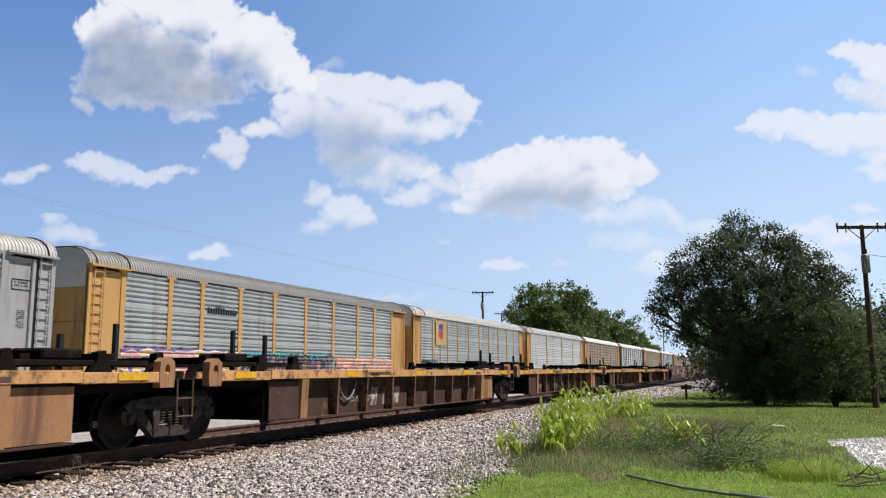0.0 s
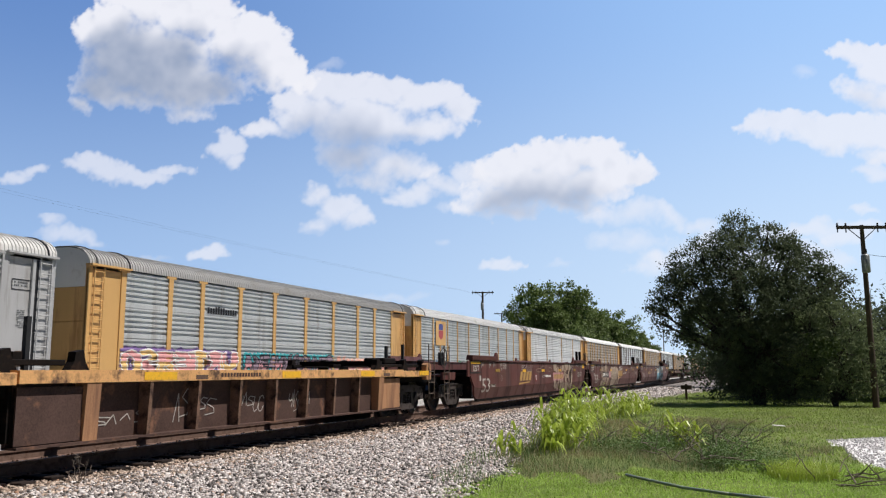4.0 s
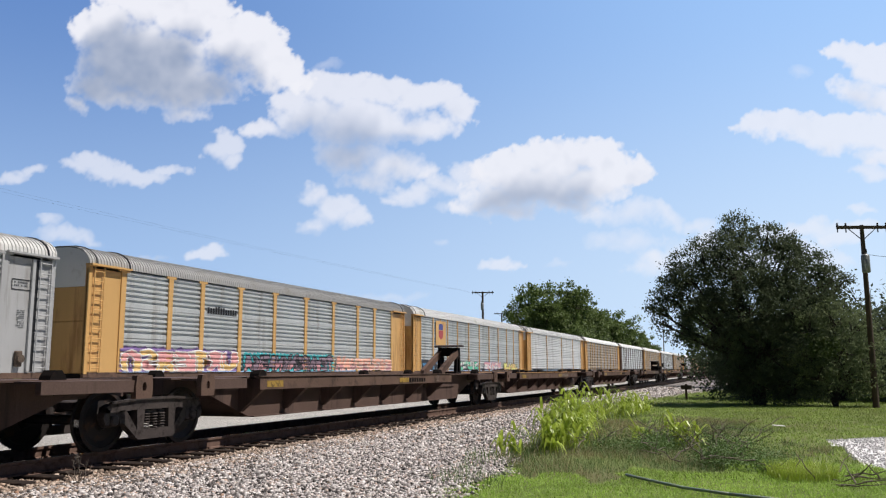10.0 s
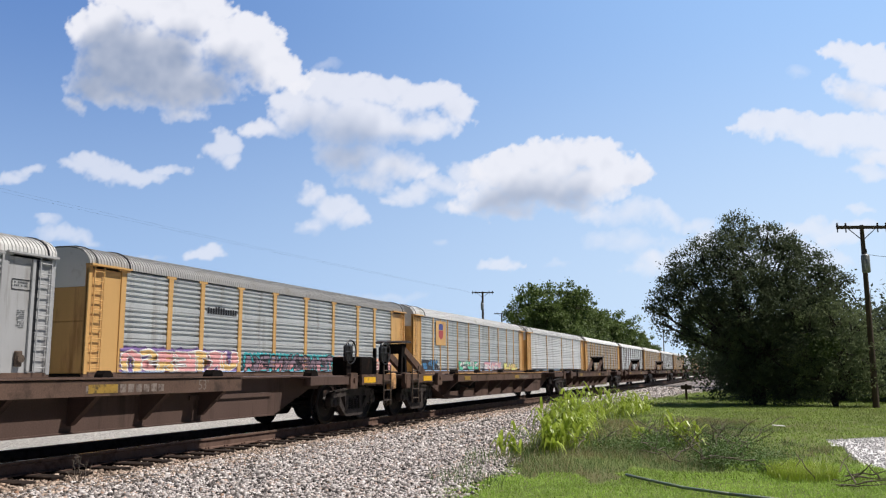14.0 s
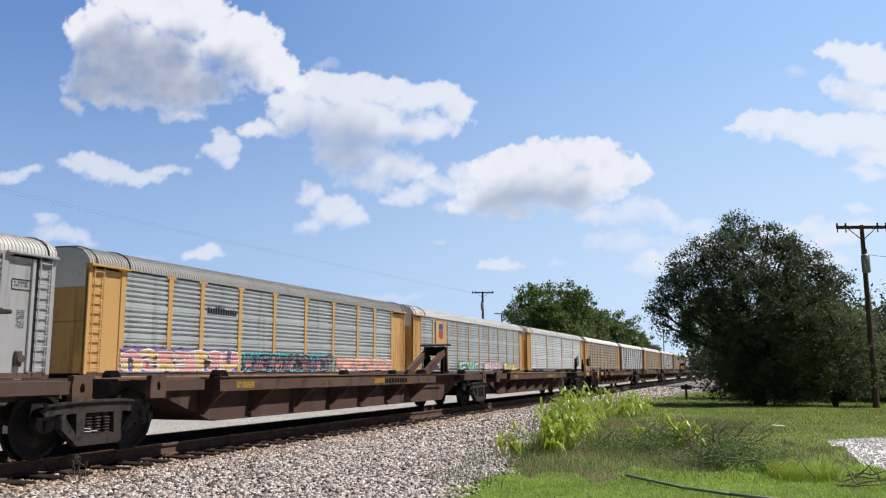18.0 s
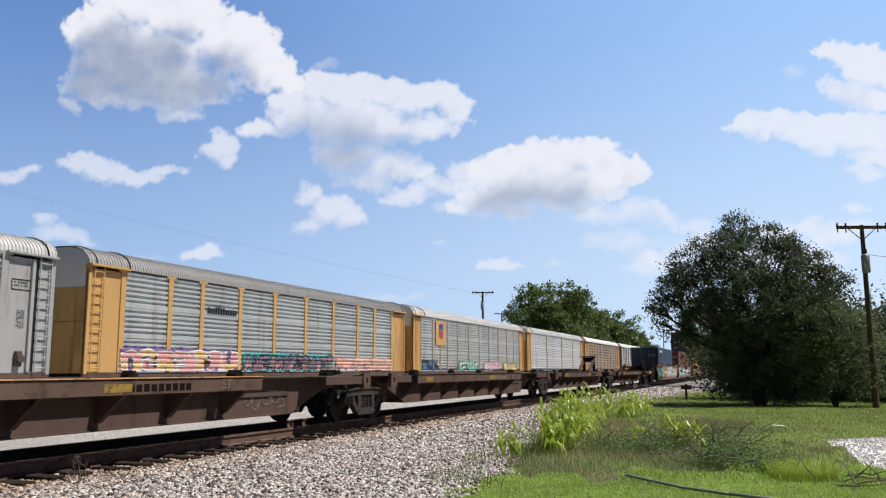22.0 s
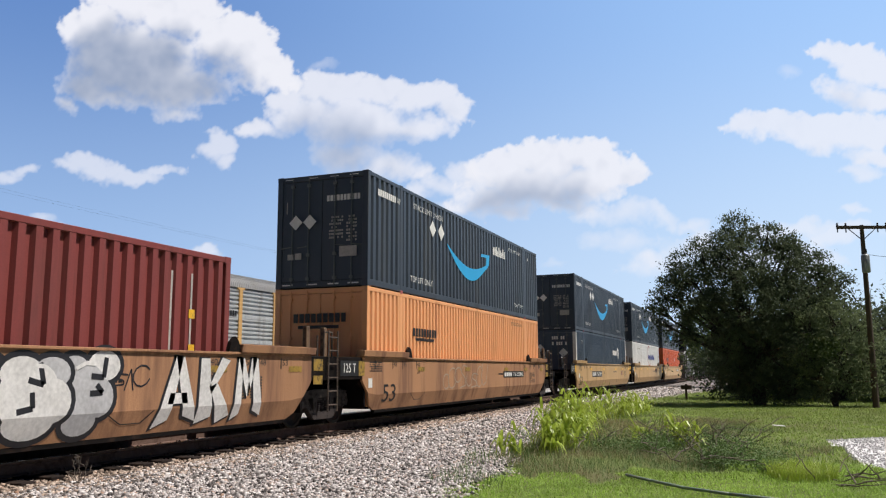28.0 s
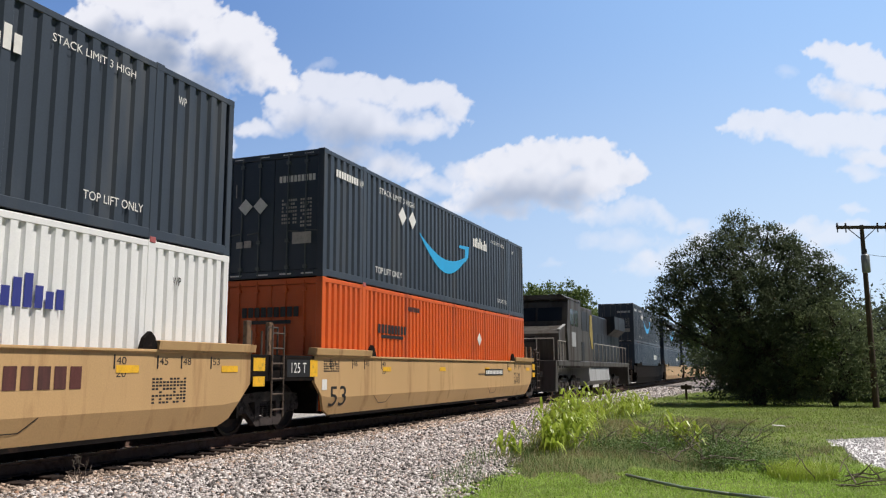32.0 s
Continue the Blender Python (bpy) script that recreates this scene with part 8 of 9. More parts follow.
def cane_clump(label, cx, cy, rx, ry, n, h, seed):
    """Tall cane-like grass: stems with long drooping leaves."""
    rp = random.Random(seed)
    t = thing("cane_grass_clump", label, "plant", (cx, cy, ground_height(cx, cy)))
    stems, leaves = Mesh(), Mesh()
    for _ in range(n):
        a, r = rp.uniform(0, 6.283), math.sqrt(rp.random())
        x, y = r * rx * math.cos(a), r * ry * math.sin(a)
        hh = h * rp.uniform(0.6, 1.1) * (1 - 0.35 * r)
        z0 = ground_height(cx + x, cy + y) - ground_height(cx, cy)
        tip = (x + rp.uniform(-0.12, 0.12), y + rp.uniform(-0.12, 0.12), z0 + hh)
        stems.tube((x, y, z0 - 0.05), tip, 0.009, 0.004, n=4, cap=False)
        for k in range(rp.randint(6, 9)):
            f = 0.12 + 0.86 * k / 8
            px, py, pz = x + (tip[0] - x) * f, y + (tip[1] - y) * f, z0 + hh * f
            b = rp.uniform(0, 6.283)
            l = rp.uniform(0.34, 0.62) * (1.1 - 0.35 * f)
            dx, dy = math.cos(b), math.sin(b)
            wx, wy = -dy * 0.031, dx * 0.031
            up, fall = rp.uniform(0.9, 1.7), rp.uniform(1.3, 2.3)
            prev = None
            for s in range(5):
                u = s / 4
                c = (px + dx * l * u, py + dy * l * u, pz + l * (up * u - fall * u * u * u))
                ww = (1 - u) ** 0.7 + 0.02
                cur = ((c[0] - wx * ww, c[1] - wy * ww, c[2]), (c[0] + wx * ww, c[1] + wy * ww, c[2] + 0.004))
                if prev:
                    leaves.quad(prev[0], prev[1], cur[1], cur[0])
                prev = cur
    part("cane", stems, M_corn, t)
    part("foliage", leaves, M_corn, t, "long drooping bright green leaves")
    return t


CANE = "tall bright green cane grass growing by the ballast"
for k, (x, y, rx, ry, n, h) in enumerate(((-3.95, 16.3, 0.4, 0.6, 15, 1.15), (-4.1, 17.7, 0.45, 0.9, 20, 1.3), (-4.5, 20.0, 0.45, 1.1, 16, 1.35), (-4.75, 22.8, 0.45, 1.3, 15, 1.35), (-4.8, 26.0, 0.45, 1.5, 16, 1.3), (-4.55, 28.9, 0.5, 1.5, 15, 1.1), (-4.3, 31.5, 0.45, 1.2, 9, 0.95))):
    cane_clump(CANE, x, y, rx, ry, n, h, 31 + k)
for k, (x, y, n, h) in enumerate(((-2.5, 18.4, 4, 0.6), (-1.6, 17.4, 6, 0.75), (-2.2, 20.9, 4, 0.8), (-4.6, 15.2, 3, 0.6))):
    cane_clump("short green cane grass in the rough", x, y, 0.3, 0.5, n, h, 41 + k)


def brush_pile(cx, cy, seed, n=26):
    """Cut branches lying in the grass, with weeds growing through."""
    rp = random.Random(seed)
    t = thing("brush_pile", "pile of dead grey branches overgrown with weeds", "branches", (cx, cy, ground_height(cx, cy)))
    for _ in range(n):
        m = Mesh()
        a = rp.uniform(0, 6.283)
        l = rp.uniform(0.3, 0.9)
        x, y = rp.uniform(-1.1, 1.1), rp.uniform(-1.0, 1.0)
        p = Vector((x, y, rp.uniform(0.02, 0.25)))
        q = p + Vector((math.cos(a) * l, math.sin(a) * l, rp.uniform(-0.05, 0.45)))
        limb(m, p, q, 0.013, 0.004, rp, 0.3, 4)
        for _k in range(2):
            s = p.lerp(q, rp.uniform(0.3, 0.8))
            limb(m, s, s + Vector((rp.uniform(-0.3, 0.3), rp.uniform(-0.3, 0.3), rp.uniform(0.0, 0.3))), 0.008, 0.003, rp, 0.25, 2)
        part("branch", m, M_twig, t)
    r2 = np.random.RandomState(seed)
    c = np.concatenate([r2.normal(size=(900, 3)) * np.array((0.22, 0.22, 0.12)) + np.array((r2.uniform(-0.9, 0.9), r2.uniform(-0.7, 0.7), 0.12)) for _ in range(9)])
    c = c[c[:, 2] > 0.0]
    v, f = leaf_cards(c, 0.02 * r2.uniform(0.6, 1.3, len(c)), r2)
    part("weed_growth", fast_mesh("weed_growth", v, f, M_weed), None, t, "feathery dark green weeds")
    return t


brush_pile(-1.35, 17.6, 41, 30)
brush_pile(-0.55, 15.0, 42, 12)
brush_pile(-2.5, 17.0, 43, 8)
b3 = thing("fallen_branch", "bare dead branches lying at the lawn edge", "branches", (0.75, 13.2, GROUND))
rp_ = random.Random(44)
for _ in range(14):
    m_ = Mesh()
    p_ = Vector((rp_.uniform(-0.4, 0.8), rp_.uniform(-0.5, 0.9), 0.02))
    limb(m_, p_, p_ + Vector((rp_.uniform(-0.3, 0.9), rp_.uniform(-0.5, 0.6), rp_.uniform(0.0, 0.4))), 0.014, 0.004, rp_, 0.3, 4)
    part("branch", m_, M_twig, b3)

# dry weed stalk at the track edge
wd = thing("dry_weed", "dry weed stalk standing at the ballast edge", "plant", (NEAR_X + 1.75, 8.35, -0.25))
m_ = Mesh()
for k in range(7):
    q_ = (rp_.uniform(-0.14, 0.14), rp_.uniform(-0.14, 0.14), rp_.uniform(0.15, 0.36))
    limb(m_, (0, 0, -0.05), q_, 0.007, 0.003, rp_, 0.2, 3)
    for _ in range(3):
        s_ = Vector(q_) * rp_.uniform(0.5, 1.0)
        limb(m_, s_, s_ + Vector((rp_.uniform(-0.07, 0.07), rp_.uniform(-0.07, 0.07), rp_.uniform(0.01, 0.07))), 0.005, 0.003, rp_, 0.2, 2)
part("stalks", m_, M_twig, wd)

# driveway gravel, hose, litter, stump
hp = Mesh()
pts_ = [Vector((-2.05, 12.9, 0)), Vector((-1.6, 12.35, 0)), Vector((-1.1, 11.8, 0)), Vector((-0.5, 11.35, 0)), Vector((0.1, 11.0, 0))]
pts_ = [Vector((p.x, p.y, ground_height(p.x, p.y) + 0.05)) for p in pts_]
for a, b in zip(pts_[:-1], pts_[1:]):
    hp.tube(a, b, 0.021, n=10)
tagged(new("plastic_pipe", hp.data("plastic_pipe", M_pipe, True)), "length of grey green plastic pipe lying on the lawn", "pipe")
lt = Mesh().box(-0.16, 0.16, -0.08, 0.08, 0, 0.02, 0.006)
o_ = tagged(new("litter", lt.data("litter", M_paper)), "flat pale scrap lying on the grass", "litter")
o_.matrix_world = pose(0.29, 25.1, ground_height(0.29, 25.1) + 0.06, 4, 3, 25)
sp = thing("track_marker", "small dark marker post beside the track", "post", (-4.0, 46.5, GROUND))
part("post", Mesh().box(-0.06, 0.06, -0.06, 0.06, -0.3, 0.85, 0.01), M_pole, sp)
part("head", Mesh().box(-0.28, 0.30, -0.05, 0.05, 0.55, 0.78, 0.02), M_pole, sp)


# ---- power poles ----
def power_pole(name, label, base, height, r, arm_w, transformer, arm_turn, arms=1):
    t = thing(name, label, "utility pole", base)
    m = Mesh()
    m.lathe([(-0.3, 0.0), (-0.3, r * 1.02), (height * 0.2, r * 0.96), (height * 0.5, r * 0.84), (height * 0.8, r * 0.72), (height, r * 0.65), (height, 0.0)], 12, "z")
    part("pole", m, M_pole, t)
    c, s = math.cos(arm_turn), math.sin(arm_turn)
    for q in range(arms):
        z = height - 0.12 - q * 0.9
        a = Mesh()
        bm = bmesh.new()
        bmesh.ops.create_cube(bm, size=1.0, matrix=Matrix.Translation((0, 0, z)) @ Matrix.Rotation(arm_turn, 4, "Z") @ Matrix.Translation((0, -r, 0)) @ Matrix.Diagonal((arm_w, 0.1, 0.13, 1)))
        a.add_bm(bm)
        part("crossarm", a, M_pole, t)
        br = Mesh()
        for e in (-1, 1):
            br.tube((c * e * arm_w * 0.25, s * e * arm_w * 0.25, z - 0.05), (0, 0, z - 0.55), 0.02, n=5)
        part("brace", br, M_steel_dark, t)
        for e in (-0.46, -0.3, 0.3, 0.46):
            i = Mesh().lathe([(0, 0.0), (0.0, 0.03), (0.05, 0.05), (0.1, 0.03), (0.14, 0.045), (0.18, 0.0)], 8, "z").move(c * e * arm_w, s * e * arm_w, z + 0.06)
            i.tube((c * e * arm_w, s * e * arm_w, z - 0.2), (c * e * arm_w, s * e * arm_w, z - 0.05), 0.025, n=6)
            part("insulator", i, M_black, t)
    if transformer:
        tr = Mesh().lathe([(0, 0.0), (0.0, 0.15), (0.03, 0.17), (0.72, 0.17), (0.78, 0.13), (0.8, 0.0)], 14, "z").move(c * 0.02, -0.25, height - 2.1)
        part("transformer", tr, M_insul, t, "grey can transformer", smooth=True)
        for e in (-0.07, 0.07):
            part("bushing", Mesh().tube((e, -0.25, height - 1.3), (e, -0.25, height - 1.08), 0.03, n=6), M_black, t)
    return t


power_pole("power_pole", "leaning dark timber power pole with a crossarm and transformer", (4.3, 38.9, GROUND), 7.78, 0.13, 2.3, True, radians(YAW))
power_pole("distant_power_pole", "distant timber power pole with a crossarm", (-29.5, 88.0, -0.5), 10.6, 0.17, 2.5, True, radians(YAW))
power_pole("distant_power_pole", "distant timber power pole with a crossarm", (-39.2, 126.6, -0.5), 10.9, 0.17, 2.5, False, radians(YAW))
power_pole("distant_power_pole", "thin distant pole beyond the parked train", (-22.5, 206.0, -0.5), 13.4, 0.14, 1.6, False, radians(YAW))


def wire(a, b, sag, r=0.012, name="power_line"):
    m = Mesh()
    a, b = Vector(a), Vector(b)
    last = a
    for k in range(1, 15):
        t = k / 14
        c = a.lerp(b, t) - Vector((0, 0, sag * 4 * t * (1 - t)))
        m.tube(last, c, r, n=4, cap=False)
        last = c
    return tagged(new(name, m.data(name, M_black)), "thin black overhead power line", "cable")


wire((4.35, 38.6, 6.0), (14.0, 36.5, 5.2), 0.35)
wire((-29.9, 88.0, 9.9), (-70, -10, 20), 0.8, 0.004)
wire((-30.3, 88.0, 9.9), (-73, -10, 20.4), 0.8, 0.004)


# ---- loose stones of the ballast shoulder ----
def stones(name, label, n, x0, x1, y0, y1, size, seed, keep, material=None):
    rn = np.random.RandomState(seed)
    iv = np.array([(a, b, c) for c in (-1, 1) for b in (-1, 1) for a in (-1, 1)]) * 0.62
    it = np.array([(0, 2, 3), (0, 3, 1), (4, 5, 7), (4, 7, 6), (0, 1, 5), (0, 5, 4), (2, 6, 7), (2, 7, 3), (0, 4, 6), (0, 6, 2), (1, 3, 7), (1, 7, 5)])
    p = scatter(n, rn, x0, x1, y0, y1, keep)
    k = len(p)
    s = size * rn.uniform(0.6, 1.35, k)
    v = (iv[None] * rn.uniform(0.5, 1.2, (k, 8, 1)) + rn.uniform(-0.22, 0.22, (k, 8, 3))) * (s[:, None, None] * np.stack([rn.uniform(0.75, 1.35, k), rn.uniform(0.75, 1.35, k), rn.uniform(0.6, 1.1, k)], 1)[:, None, :])
    a = rn.uniform(0, 6.283, k)
    ca, sa = np.cos(a)[:, None], np.sin(a)[:, None]
    tilt = rn.uniform(-0.7, 0.7, k)
    ct, st = np.cos(tilt)[:, None], np.sin(tilt)[:, None]
    y0_, z0_ = v[:, :, 1] * ct - v[:, :, 2] * st, v[:, :, 1] * st + v[:, :, 2] * ct
    v = np.stack([v[:, :, 0] * ca - y0_ * sa, v[:, :, 0] * sa + y0_ * ca, z0_], 2) + (p + np.stack([np.zeros(k), np.zeros(k), rn.uniform(0.0, 0.036, k)], 1))[:, None, :]
    t = (np.arange(k)[:, None, None] * 8 + it[None]).reshape(-1, 3)
    return tagged(new(name, fast_mesh(name, v.reshape(-1, 3), t, material or M_stone)), label, "gravel", kind="stuff")


def bed_ok(x, y):
    return x < edge_x(y) + 0.5 * random.random() ** 2 + 0.3 * smooth_noise(x, y, 1.3, 8.8)


stones("ballast_stones", "grey crushed ballast stones", 72000, NEAR_X + 1.7, -3.2, 6.6, 16.0, 0.026, 51, bed_ok)
stones("ballast_stones", "grey crushed ballast stones further along", 30000, NEAR_X + 1.7, -4.2, 16.0, 34.0, 0.036, 52, bed_ok)
stones("ballast_stones", "brown rust-stained ballast stones beside the ties", 12000, NEAR_X + 0.86, NEAR_X + 2.3, 6.6, 17.0, 0.027, 54, bed_ok, M_stone_rusty)
stones("ballast_stones", "brown rust-stained ballast stones beside the ties", 5000, NEAR_X + 0.86, NEAR_X + 2.2, 17.0, 34.0, 0.045, 55, bed_ok, M_stone_rusty)
stones("ballast_stones", "grey crushed ballast stones between the rails", 4500, NEAR_X - 2.2, NEAR_X + 1.2, 6.8, 24.0, 0.04, 53, lambda x, y: abs(abs(x - NEAR_X) - 0.75) > 0.1, M_stone_rusty)

stones("ballast_stones", "grey crushed ballast stones at the far bend", 14000, NEAR_X + 1.6, -2.6, 34.0, 74.0, 0.062, 57, bed_ok)
stones("gravel_drive", "patch of pale grey driveway gravel", 15000, 1.0, 6.5, 13.0, 22.5, 0.017, 56, lambda x, y: in_poly(x, y, GRAVEL), M_stone_pale)


# ---- clouds, far beyond everything ----
def value_noise(x, y, seed):
    rn = np.random.RandomState(seed)
    g = rn.rand(256, 256)
    xi, yi = np.floor(x).astype(int), np.floor(y).astype(int)
    fx, fy = x - xi, y - yi
    fx, fy = fx * fx * (3 - 2 * fx), fy * fy * (3 - 2 * fy)
    a, b = g[xi % 256, yi % 256], g[(xi + 1) % 256, yi % 256]
    c, d = g[xi % 256, (yi + 1) % 256], g[(xi + 1) % 256, (yi + 1) % 256]
    return (a * (1 - fx) + b * fx) * (1 - fy) + (c * (1 - fx) + d * fx) * fy


def fbm(x, y, seed, octaves=5):
    s, a, f = 0.0, 0.5, 1.0
    for k in range(octaves):
        s = s + a * value_noise(x * f, y * f, seed + k)
        a, f = a * 0.55, f * 2.03
    return s


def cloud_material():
    m = bpy.data.materials.new("glowing_cloud_vapour")
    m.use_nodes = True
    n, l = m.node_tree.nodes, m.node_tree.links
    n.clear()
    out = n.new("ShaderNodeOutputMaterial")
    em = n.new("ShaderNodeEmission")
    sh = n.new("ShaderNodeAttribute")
    sh.attribute_name = "sun_shade_grey"
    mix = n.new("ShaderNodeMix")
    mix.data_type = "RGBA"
    # the sheet glows: sunlit white and shaded grey are both emission colours
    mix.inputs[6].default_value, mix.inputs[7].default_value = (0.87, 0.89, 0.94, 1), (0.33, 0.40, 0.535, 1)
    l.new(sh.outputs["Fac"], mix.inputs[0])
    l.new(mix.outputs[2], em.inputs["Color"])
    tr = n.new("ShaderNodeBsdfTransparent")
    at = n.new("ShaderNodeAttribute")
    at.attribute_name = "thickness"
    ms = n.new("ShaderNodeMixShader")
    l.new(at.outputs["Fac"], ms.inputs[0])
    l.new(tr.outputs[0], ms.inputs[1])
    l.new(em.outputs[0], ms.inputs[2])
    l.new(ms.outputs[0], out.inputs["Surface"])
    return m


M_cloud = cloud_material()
CLOUD_D = 2000.0
CLOUDS = []
_m3 = look(EYE, _aim, ROLL).to_3x3()


def blurred(a, n):
    for _ in range(n):
        e = np.pad(a, 1, mode="edge")
        a = (e[:-2, 1:-1] + e[2:, 1:-1] + e[1:-1, :-2] + e[1:-1, 2:] + 2 * a) / 6
    return a


def cloud(lobes, drift, seed, soft=0.5, rough=0.55, thin=1.0, dark=1.0):
    """A heap cloud as a puffed-up sheet facing the line of tracks. lobes: (across, up, half width, half height) in parts of the distance (thousandths)."""
    ls = np.array(lobes) / 1000.0
    if np.median(ls[:, 3]) < 0.02:
        ls[:, 2:] *= 0.84
    x0, x1 = (ls[:, 0] - ls[:, 2] * 1.6).min(), (ls[:, 0] + ls[:, 2] * 1.6).max()
    y0, y1 = (ls[:, 1] - ls[:, 3] * 1.8).min(), (ls[:, 1] + ls[:, 3] * 1.8).max()
    st = 0.0015
    nx, ny = max(8, int((x1 - x0) / st)), max(8, int((y1 - y0) / st))
    X, Y = np.meshgrid(np.linspace(x0, x1, nx), np.linspace(y0, y1, ny))
    ox, oy = X + 3.0, Y + 3.0
    wx = (fbm(ox * 17, oy * 17, seed) - 0.5) * 0.05 * rough + (fbm(ox * 46, oy * 46, seed + 7, 4) - 0.5) * 0.014
    wy = (fbm(ox * 17 + 9, oy * 17, seed + 20) - 0.5) * 0.05 * rough + (fbm(ox * 46 + 4, oy * 46, seed + 27, 4) - 0.5) * 0.014
    D, H = np.full_like(X, -1.0), np.zeros_like(X)
    for a, b, rx, ry in ls:
        low = Y + wy < b
        q = ((X + wx - a) / rx) ** 2 + ((Y + wy - b) / np.where(low, ry * 0.85, ry)) ** 2
        D = np.maximum(D, (1 - np.sqrt(q)) * min(rx, ry))
        H = np.maximum(H, np.sqrt(np.clip(1 - q, 0, 1)) * min(rx, ry * 1.3))
    size = min(1.0, float(np.median(ls[:, 3])) / 0.03)
    puff = 1 - np.abs(2 * fbm(ox * 30 + 3, oy * 30, seed + 40, 5) - 1)      # rounded heads with creases between them
    mid, fine = fbm(ox * 70, oy * 70, seed + 60, 4), fbm(ox * 190, oy * 190, seed + 90, 3)
    T = D + 0.001 + size * (0.015 * (puff - 0.72) + 0.008 * (mid - 0.52)) + 0.006 * (0.4 + 0.6 * size) * (fine - 0.45)
    rho = np.clip(blurred(T, 2) / 0.02, 0, 1)
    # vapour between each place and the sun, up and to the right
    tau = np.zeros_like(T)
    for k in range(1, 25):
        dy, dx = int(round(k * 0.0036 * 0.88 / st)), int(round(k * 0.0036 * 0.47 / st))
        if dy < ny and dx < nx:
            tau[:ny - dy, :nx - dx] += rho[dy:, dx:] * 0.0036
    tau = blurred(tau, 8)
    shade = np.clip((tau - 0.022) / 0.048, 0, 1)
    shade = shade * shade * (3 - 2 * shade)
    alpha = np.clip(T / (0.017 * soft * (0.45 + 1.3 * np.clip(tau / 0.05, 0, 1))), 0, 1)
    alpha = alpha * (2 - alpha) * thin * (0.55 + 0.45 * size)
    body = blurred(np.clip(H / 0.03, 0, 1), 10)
    # shade away from the sun, painted into the cloud as grey values
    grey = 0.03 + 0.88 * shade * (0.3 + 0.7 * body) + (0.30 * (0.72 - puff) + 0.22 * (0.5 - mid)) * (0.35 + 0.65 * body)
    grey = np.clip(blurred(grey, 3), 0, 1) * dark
    depth = blurred(H, 14) * 0.8
    keep = alpha > 0.004
    P = np.stack([X * CLOUD_D, Y * CLOUD_D, -(1 - depth * 0.9) * CLOUD_D], 2).reshape(-1, 3)
    P[:, 0] *= -P[:, 2] / CLOUD_D
    P[:, 1] *= -P[:, 2] / CLOUD_D
    idx = np.arange(nx * ny).reshape(ny, nx)
    kk = keep[:-1, :-1] | keep[1:, :-1] | keep[:-1, 1:] | keep[1:, 1:]
    q = np.stack([idx[:-1, :-1][kk], idx[:-1, 1:][kk], idx[1:, 1:][kk], idx[1:, :-1][kk]], 1)
    used = np.unique(q)
    remap = -np.ones(nx * ny, dtype=int)
    remap[used] = np.arange(len(used))
    ctr = np.array((ls[:, 0].mean(), ls[:, 1].mean(), -1.0)) * CLOUD_D
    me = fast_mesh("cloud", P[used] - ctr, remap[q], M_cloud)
    att = me.attributes.new("thickness", "FLOAT", "POINT")
    att.data.foreach_set("value", alpha.reshape(-1)[used].astype(np.float32))
    att = me.attributes.new("sun_shade_grey", "FLOAT", "POINT")
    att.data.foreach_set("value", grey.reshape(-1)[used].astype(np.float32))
    me.polygons.foreach_set("use_smooth", [True] * len(me.polygons))
    ob = new("backdrop_cloud", me)
    tagged(ob, "white heap cloud far away with shade painted on its underside", "cloud", kind="structure")
    CLOUDS.append((ob, ctr, drift))
    return ob


cloud([(-368, 300, 66, 31), (-420, 265, 43, 35), (-309, 286, 52, 35), (-253, 248, 59, 38), (-219, 227, 42, 31), (-372, 230, 90, 52), (-427, 203, 38, 28), (-316, 203, 63, 31), (-448, 178, 19, 13), (-396, 192, 56, 19), (-316, 175, 28, 10), (-205, 209, 31, 17)], -23.0, 1, 0.8, 0.6, 0.96, 1.0)
cloud([(-128, 192, 56, 24), (-72, 199, 52, 21), (-17, 185, 49, 21), (18, 171, 28, 17), (-156, 164, 52, 28), (-219, 147, 38, 15), (-100, 154, 77, 35), (-31, 150, 56, 21), (-114, 119, 49, 24), (-58, 105, 52, 21), (-93, 91, 35, 14), (-27, 98, 28, 14), (-177, 182, 28, 17)], -9.7, 2, 0.9, 0.6, 0.95, 0.8)
cloud([(-31, 67, 42, 17), (4, 77, 35, 19), (32, 91, 35, 21), (-58, 63, 21, 10), (11, 53, 28, 10)], -9.7, 3, 1.3, 0.6, 0.9, 0.5)
cloud([(-132, 46, 35, 26), (-156, 63, 21, 15), (-107, 35, 24, 19), (-156, 29, 26, 15)], -16.7, 4, 1.3, 0.6, 0.92, 0.55)
cloud([(136, 105, 63, 31), (185, 109, 52, 26), (227, 95, 38, 21), (81, 91, 49, 29), (116, 74, 84, 29), (178, 81, 70, 26), (60, 63, 49, 22), (81, 48, 49, 13), (150, 56, 49, 14)], -11.8, 5, 0.8, 0.55, 0.96, 1.0)
cloud([(192, 42, 42, 15), (234, 39, 42, 21), (276, 42, 35, 17), (310, 35, 35, 14), (220, 8, 49, 19), (248, -10, 31, 13), (206, 1, 28, 13), (331, 22, 28, 13)], -12.5, 6, 1.9, 0.8, 0.8, 0.4)
cloud([(425.2, 148.2, 67.4, 19.9), (477.4, 139.9, 74.5, 24.1), (529.6, 143.4, 49.7, 27.0), (386.9, 145.4, 35.5, 12.8), (540.0, 119.0, 42.6, 17.0)], -23.0, 7, 0.73, 0.6, 0.94, 0.5)
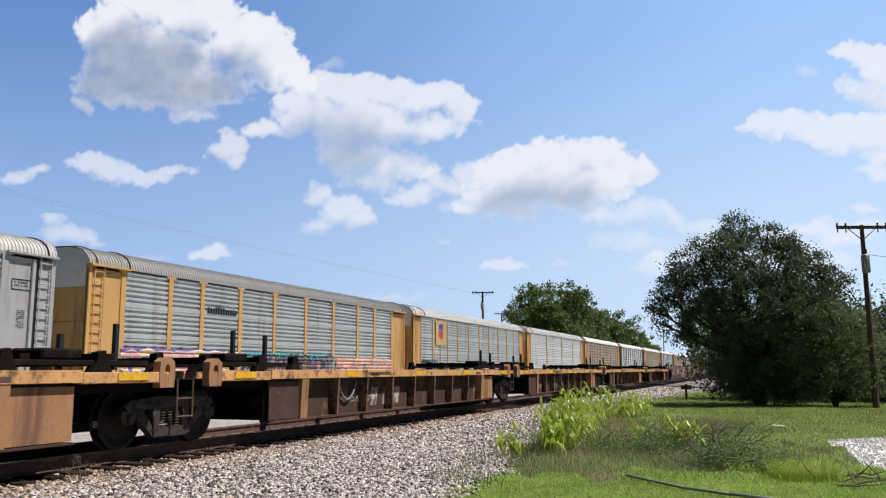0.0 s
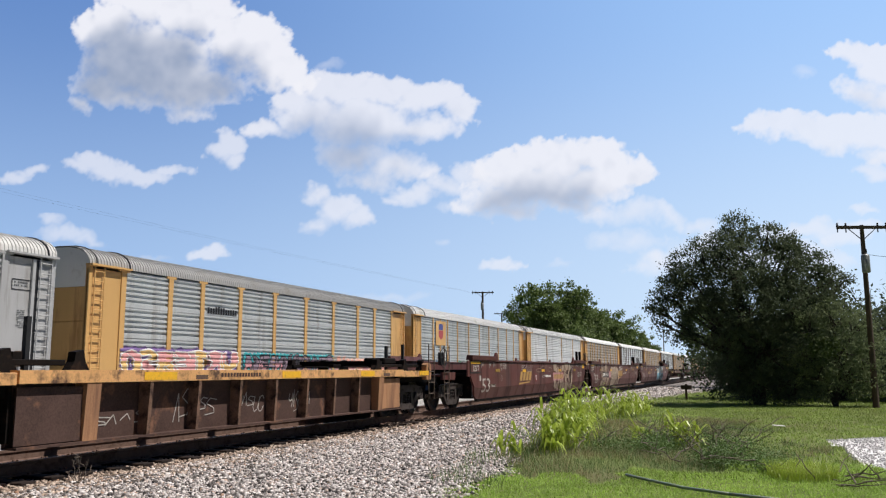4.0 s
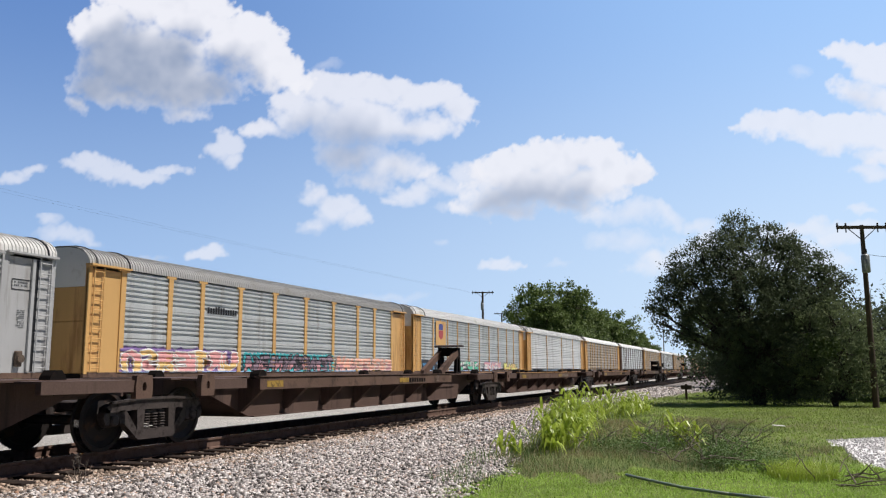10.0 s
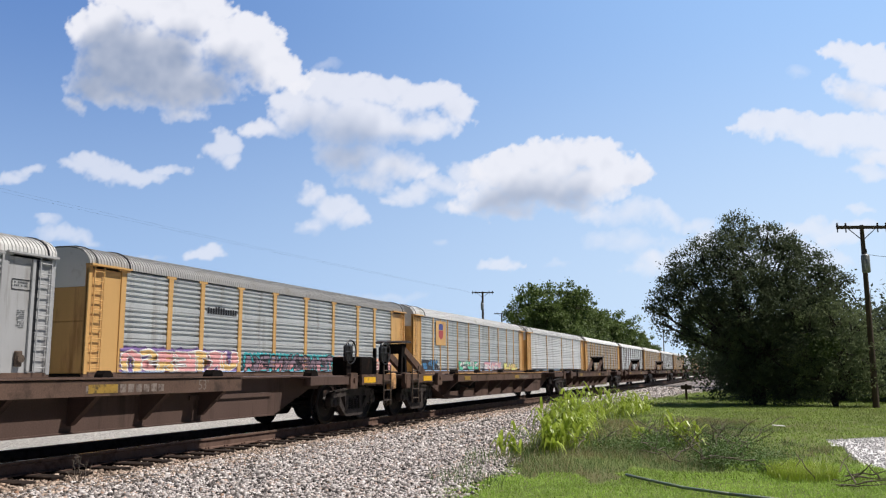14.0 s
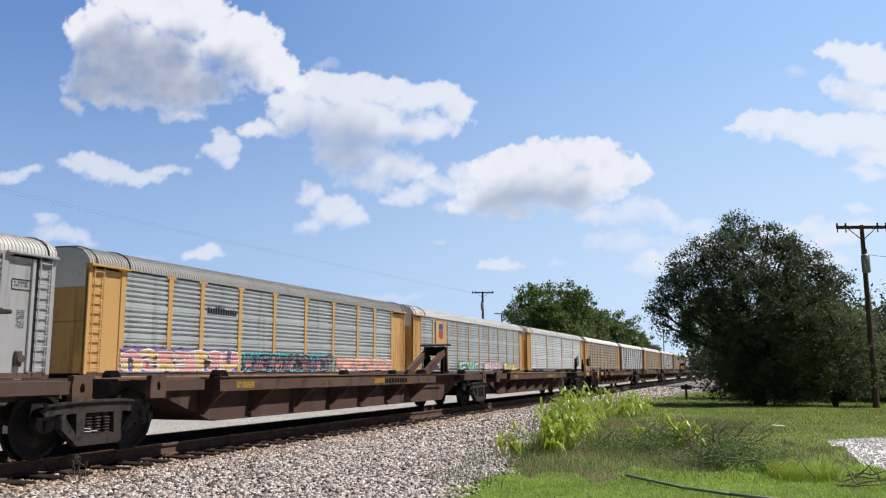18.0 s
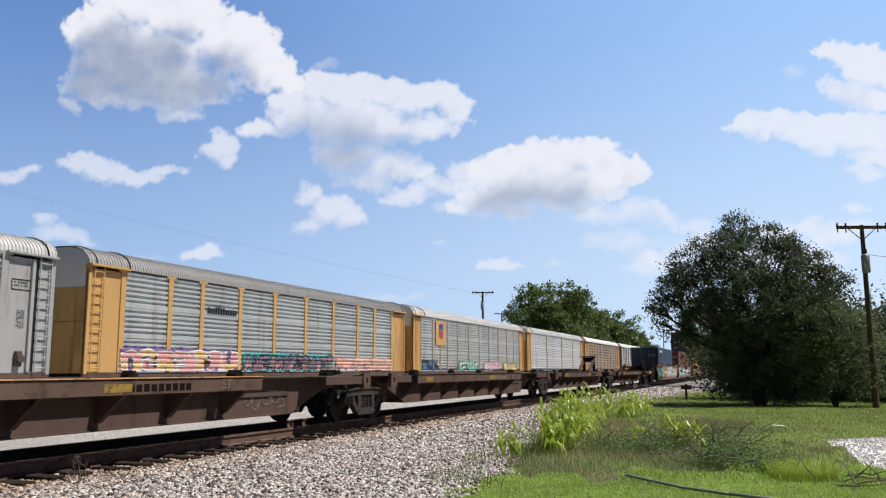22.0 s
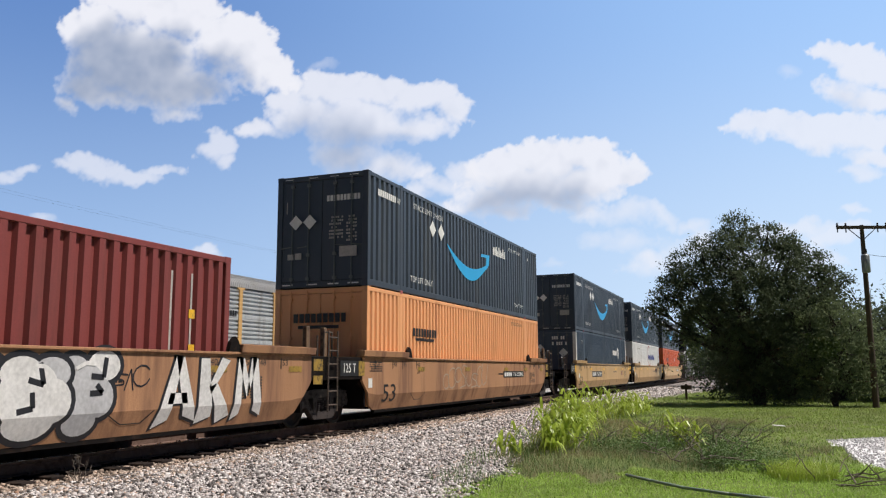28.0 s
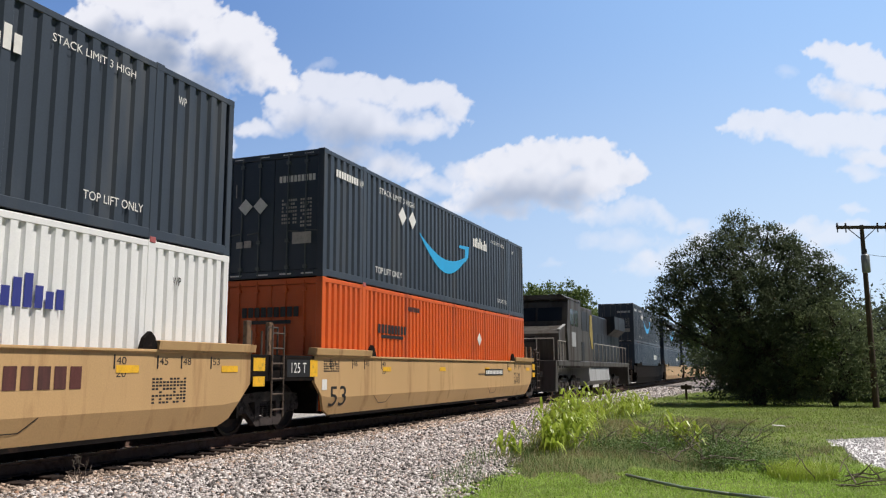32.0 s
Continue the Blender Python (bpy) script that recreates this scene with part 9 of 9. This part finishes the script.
cloud([(519.1, 240.8, 42.6, 18.5), (540.0, 223.4, 42.6, 25.6), (512.2, 192.1, 35.5, 19.9), (540.0, 185.1, 35.5, 21.3)], -31.3, 8, 0.73, 0.6, 0.94, 0.4)
cloud([(66.8, -18.8, 25.6, 9.2), (80.7, -23.0, 17.0, 6.4)], -7.0, 9, 0.63, 0.5, 0.94, 0.4)
cloud([(-293.7, -4.2, 31.2, 10.6), (-281.1, 0.7, 17.0, 9.9)], -13.9, 10, 0.63, 0.5, 0.94, 0.4)
cloud([(-441.2, 103.0, 39.0, 12.8), (-406.4, 96.7, 35.5, 12.8), (-371.6, 89.8, 39.0, 14.2), (-343.8, 98.1, 28.4, 8.5)], -15.3, 11, 0.84, 0.6, 0.9, 0.4)
cloud([(-270.7, 126.0, 25.6, 21.3), (-284.6, 117.6, 25.6, 15.6), (-267.2, 108.6, 17.0, 12.8)], -15.3, 12, 0.95, 0.6, 0.9, 0.4)
cloud([(-514.3, 98.1, 24.1, 10.6), (-531.7, 91.2, 21.3, 8.5)], -15.3, 13, 0.84, 0.6, 0.9, 0.4)
cloud([(-465.6, 18.1, 44.0, 12.1), (-486.4, 32.0, 21.3, 8.5), (-441.2, 13.2, 28.4, 8.5)], -15.3, 14, 1.05, 0.6, 0.8, 0.4)
cloud([(529.6, 96.0, 28.4, 12.8), (540.0, 91.2, 28.4, 11.4)], -20.9, 15, 1.05, 0.6, 0.85, 0.4)
cloud([(512.2, 53.6, 19.9, 9.2), (522.6, 49.4, 17.0, 7.1)], -13.9, 16, 0.95, 0.6, 0.8, 0.4)
cloud([(449.5, 28.5, 63.9, 18.5), (498.3, 18.1, 56.8, 19.9), (414.8, 25.1, 42.6, 14.2)], -18.1, 17, 1.26, 0.8, 0.72, 0.4)
cloud([(-65.4, -56.4, 49.7, 8.5), (-107.2, -51.5, 28.4, 6.4)], -7.0, 18, 1.26, 0.6, 0.5, 0.4)
cloud([(-361.2, -7.7, 34.1, 7.1)], -12.5, 19, 1.26, 0.6, 0.5, 0.4)
cloud([(-2.8, 6.3, 12.8, 6.4)], -8.4, 20, 1.26, 0.6, 0.5, 0.4)
cloud([(139.9, -13.2, 18.5, 6.4)], -9.7, 21, 1.26, 0.6, 0.5, 0.4)
cloud([(-145.4, 222.0, 24.1, 9.9)], -9.7, 22, 1.47, 0.7, 0.45, 0.4)
cloud([(439.1, 212.9, 15.6, 9.9)], -24.4, 23, 1.47, 0.7, 0.45, 0.4)
cloud([(380.0, -20.2, 78.1, 24.1), (324.3, 0.7, 56.8, 21.3), (442.6, -20.2, 71.0, 24.1), (275.6, -20.2, 49.7, 18.5)], -12.5, 24, 1.89, 0.8, 0.62, 0.4)


# ---- what moves ----
def run(t):
    """How far the train has come after t seconds: a slow gain of speed."""
    return 15.05 * t + 0.0165 * t * t


def motions():
    times = [k * 1.0 for k in range(33)]
    for ob, u in TRAIN:
        walk(ob, [(t, pose(NEAR_X, u - run(t), 0)) for t in times])
    moving = {ob for ob, _ in TRAIN}
    first = {}
    for w, k in WHEELSETS:
        if w.parent.parent not in moving:
            continue
        if k not in first:
            y = w.location.y
            walk(w, [(n / FPS, pose(0, y, WHEEL_R, math.degrees(run(n / FPS) / WHEEL_R) % 360.0)) for n in range(32 * FPS + 1)])
            first[k] = w
        else:
            w.rotation_mode = "QUATERNION"
            ad = w.animation_data_create()
            ad.action = first[k].animation_data.action
            ad.action_slot = first[k].animation_data.action_slot
    for ob, ctr, drift in CLOUDS:
        rows = []
        for t in (0.0, 13.0, 32.0):
            p = Vector(EYE) + _m3 @ (Vector(ctr) + Vector((drift / 1000.0 * CLOUD_D * (t - 13.0) / 32.0, 0, 0)))
            m = _m3.to_4x4()
            m.translation = p
            rows.append((t, m))
        walk(ob, rows)


motions()
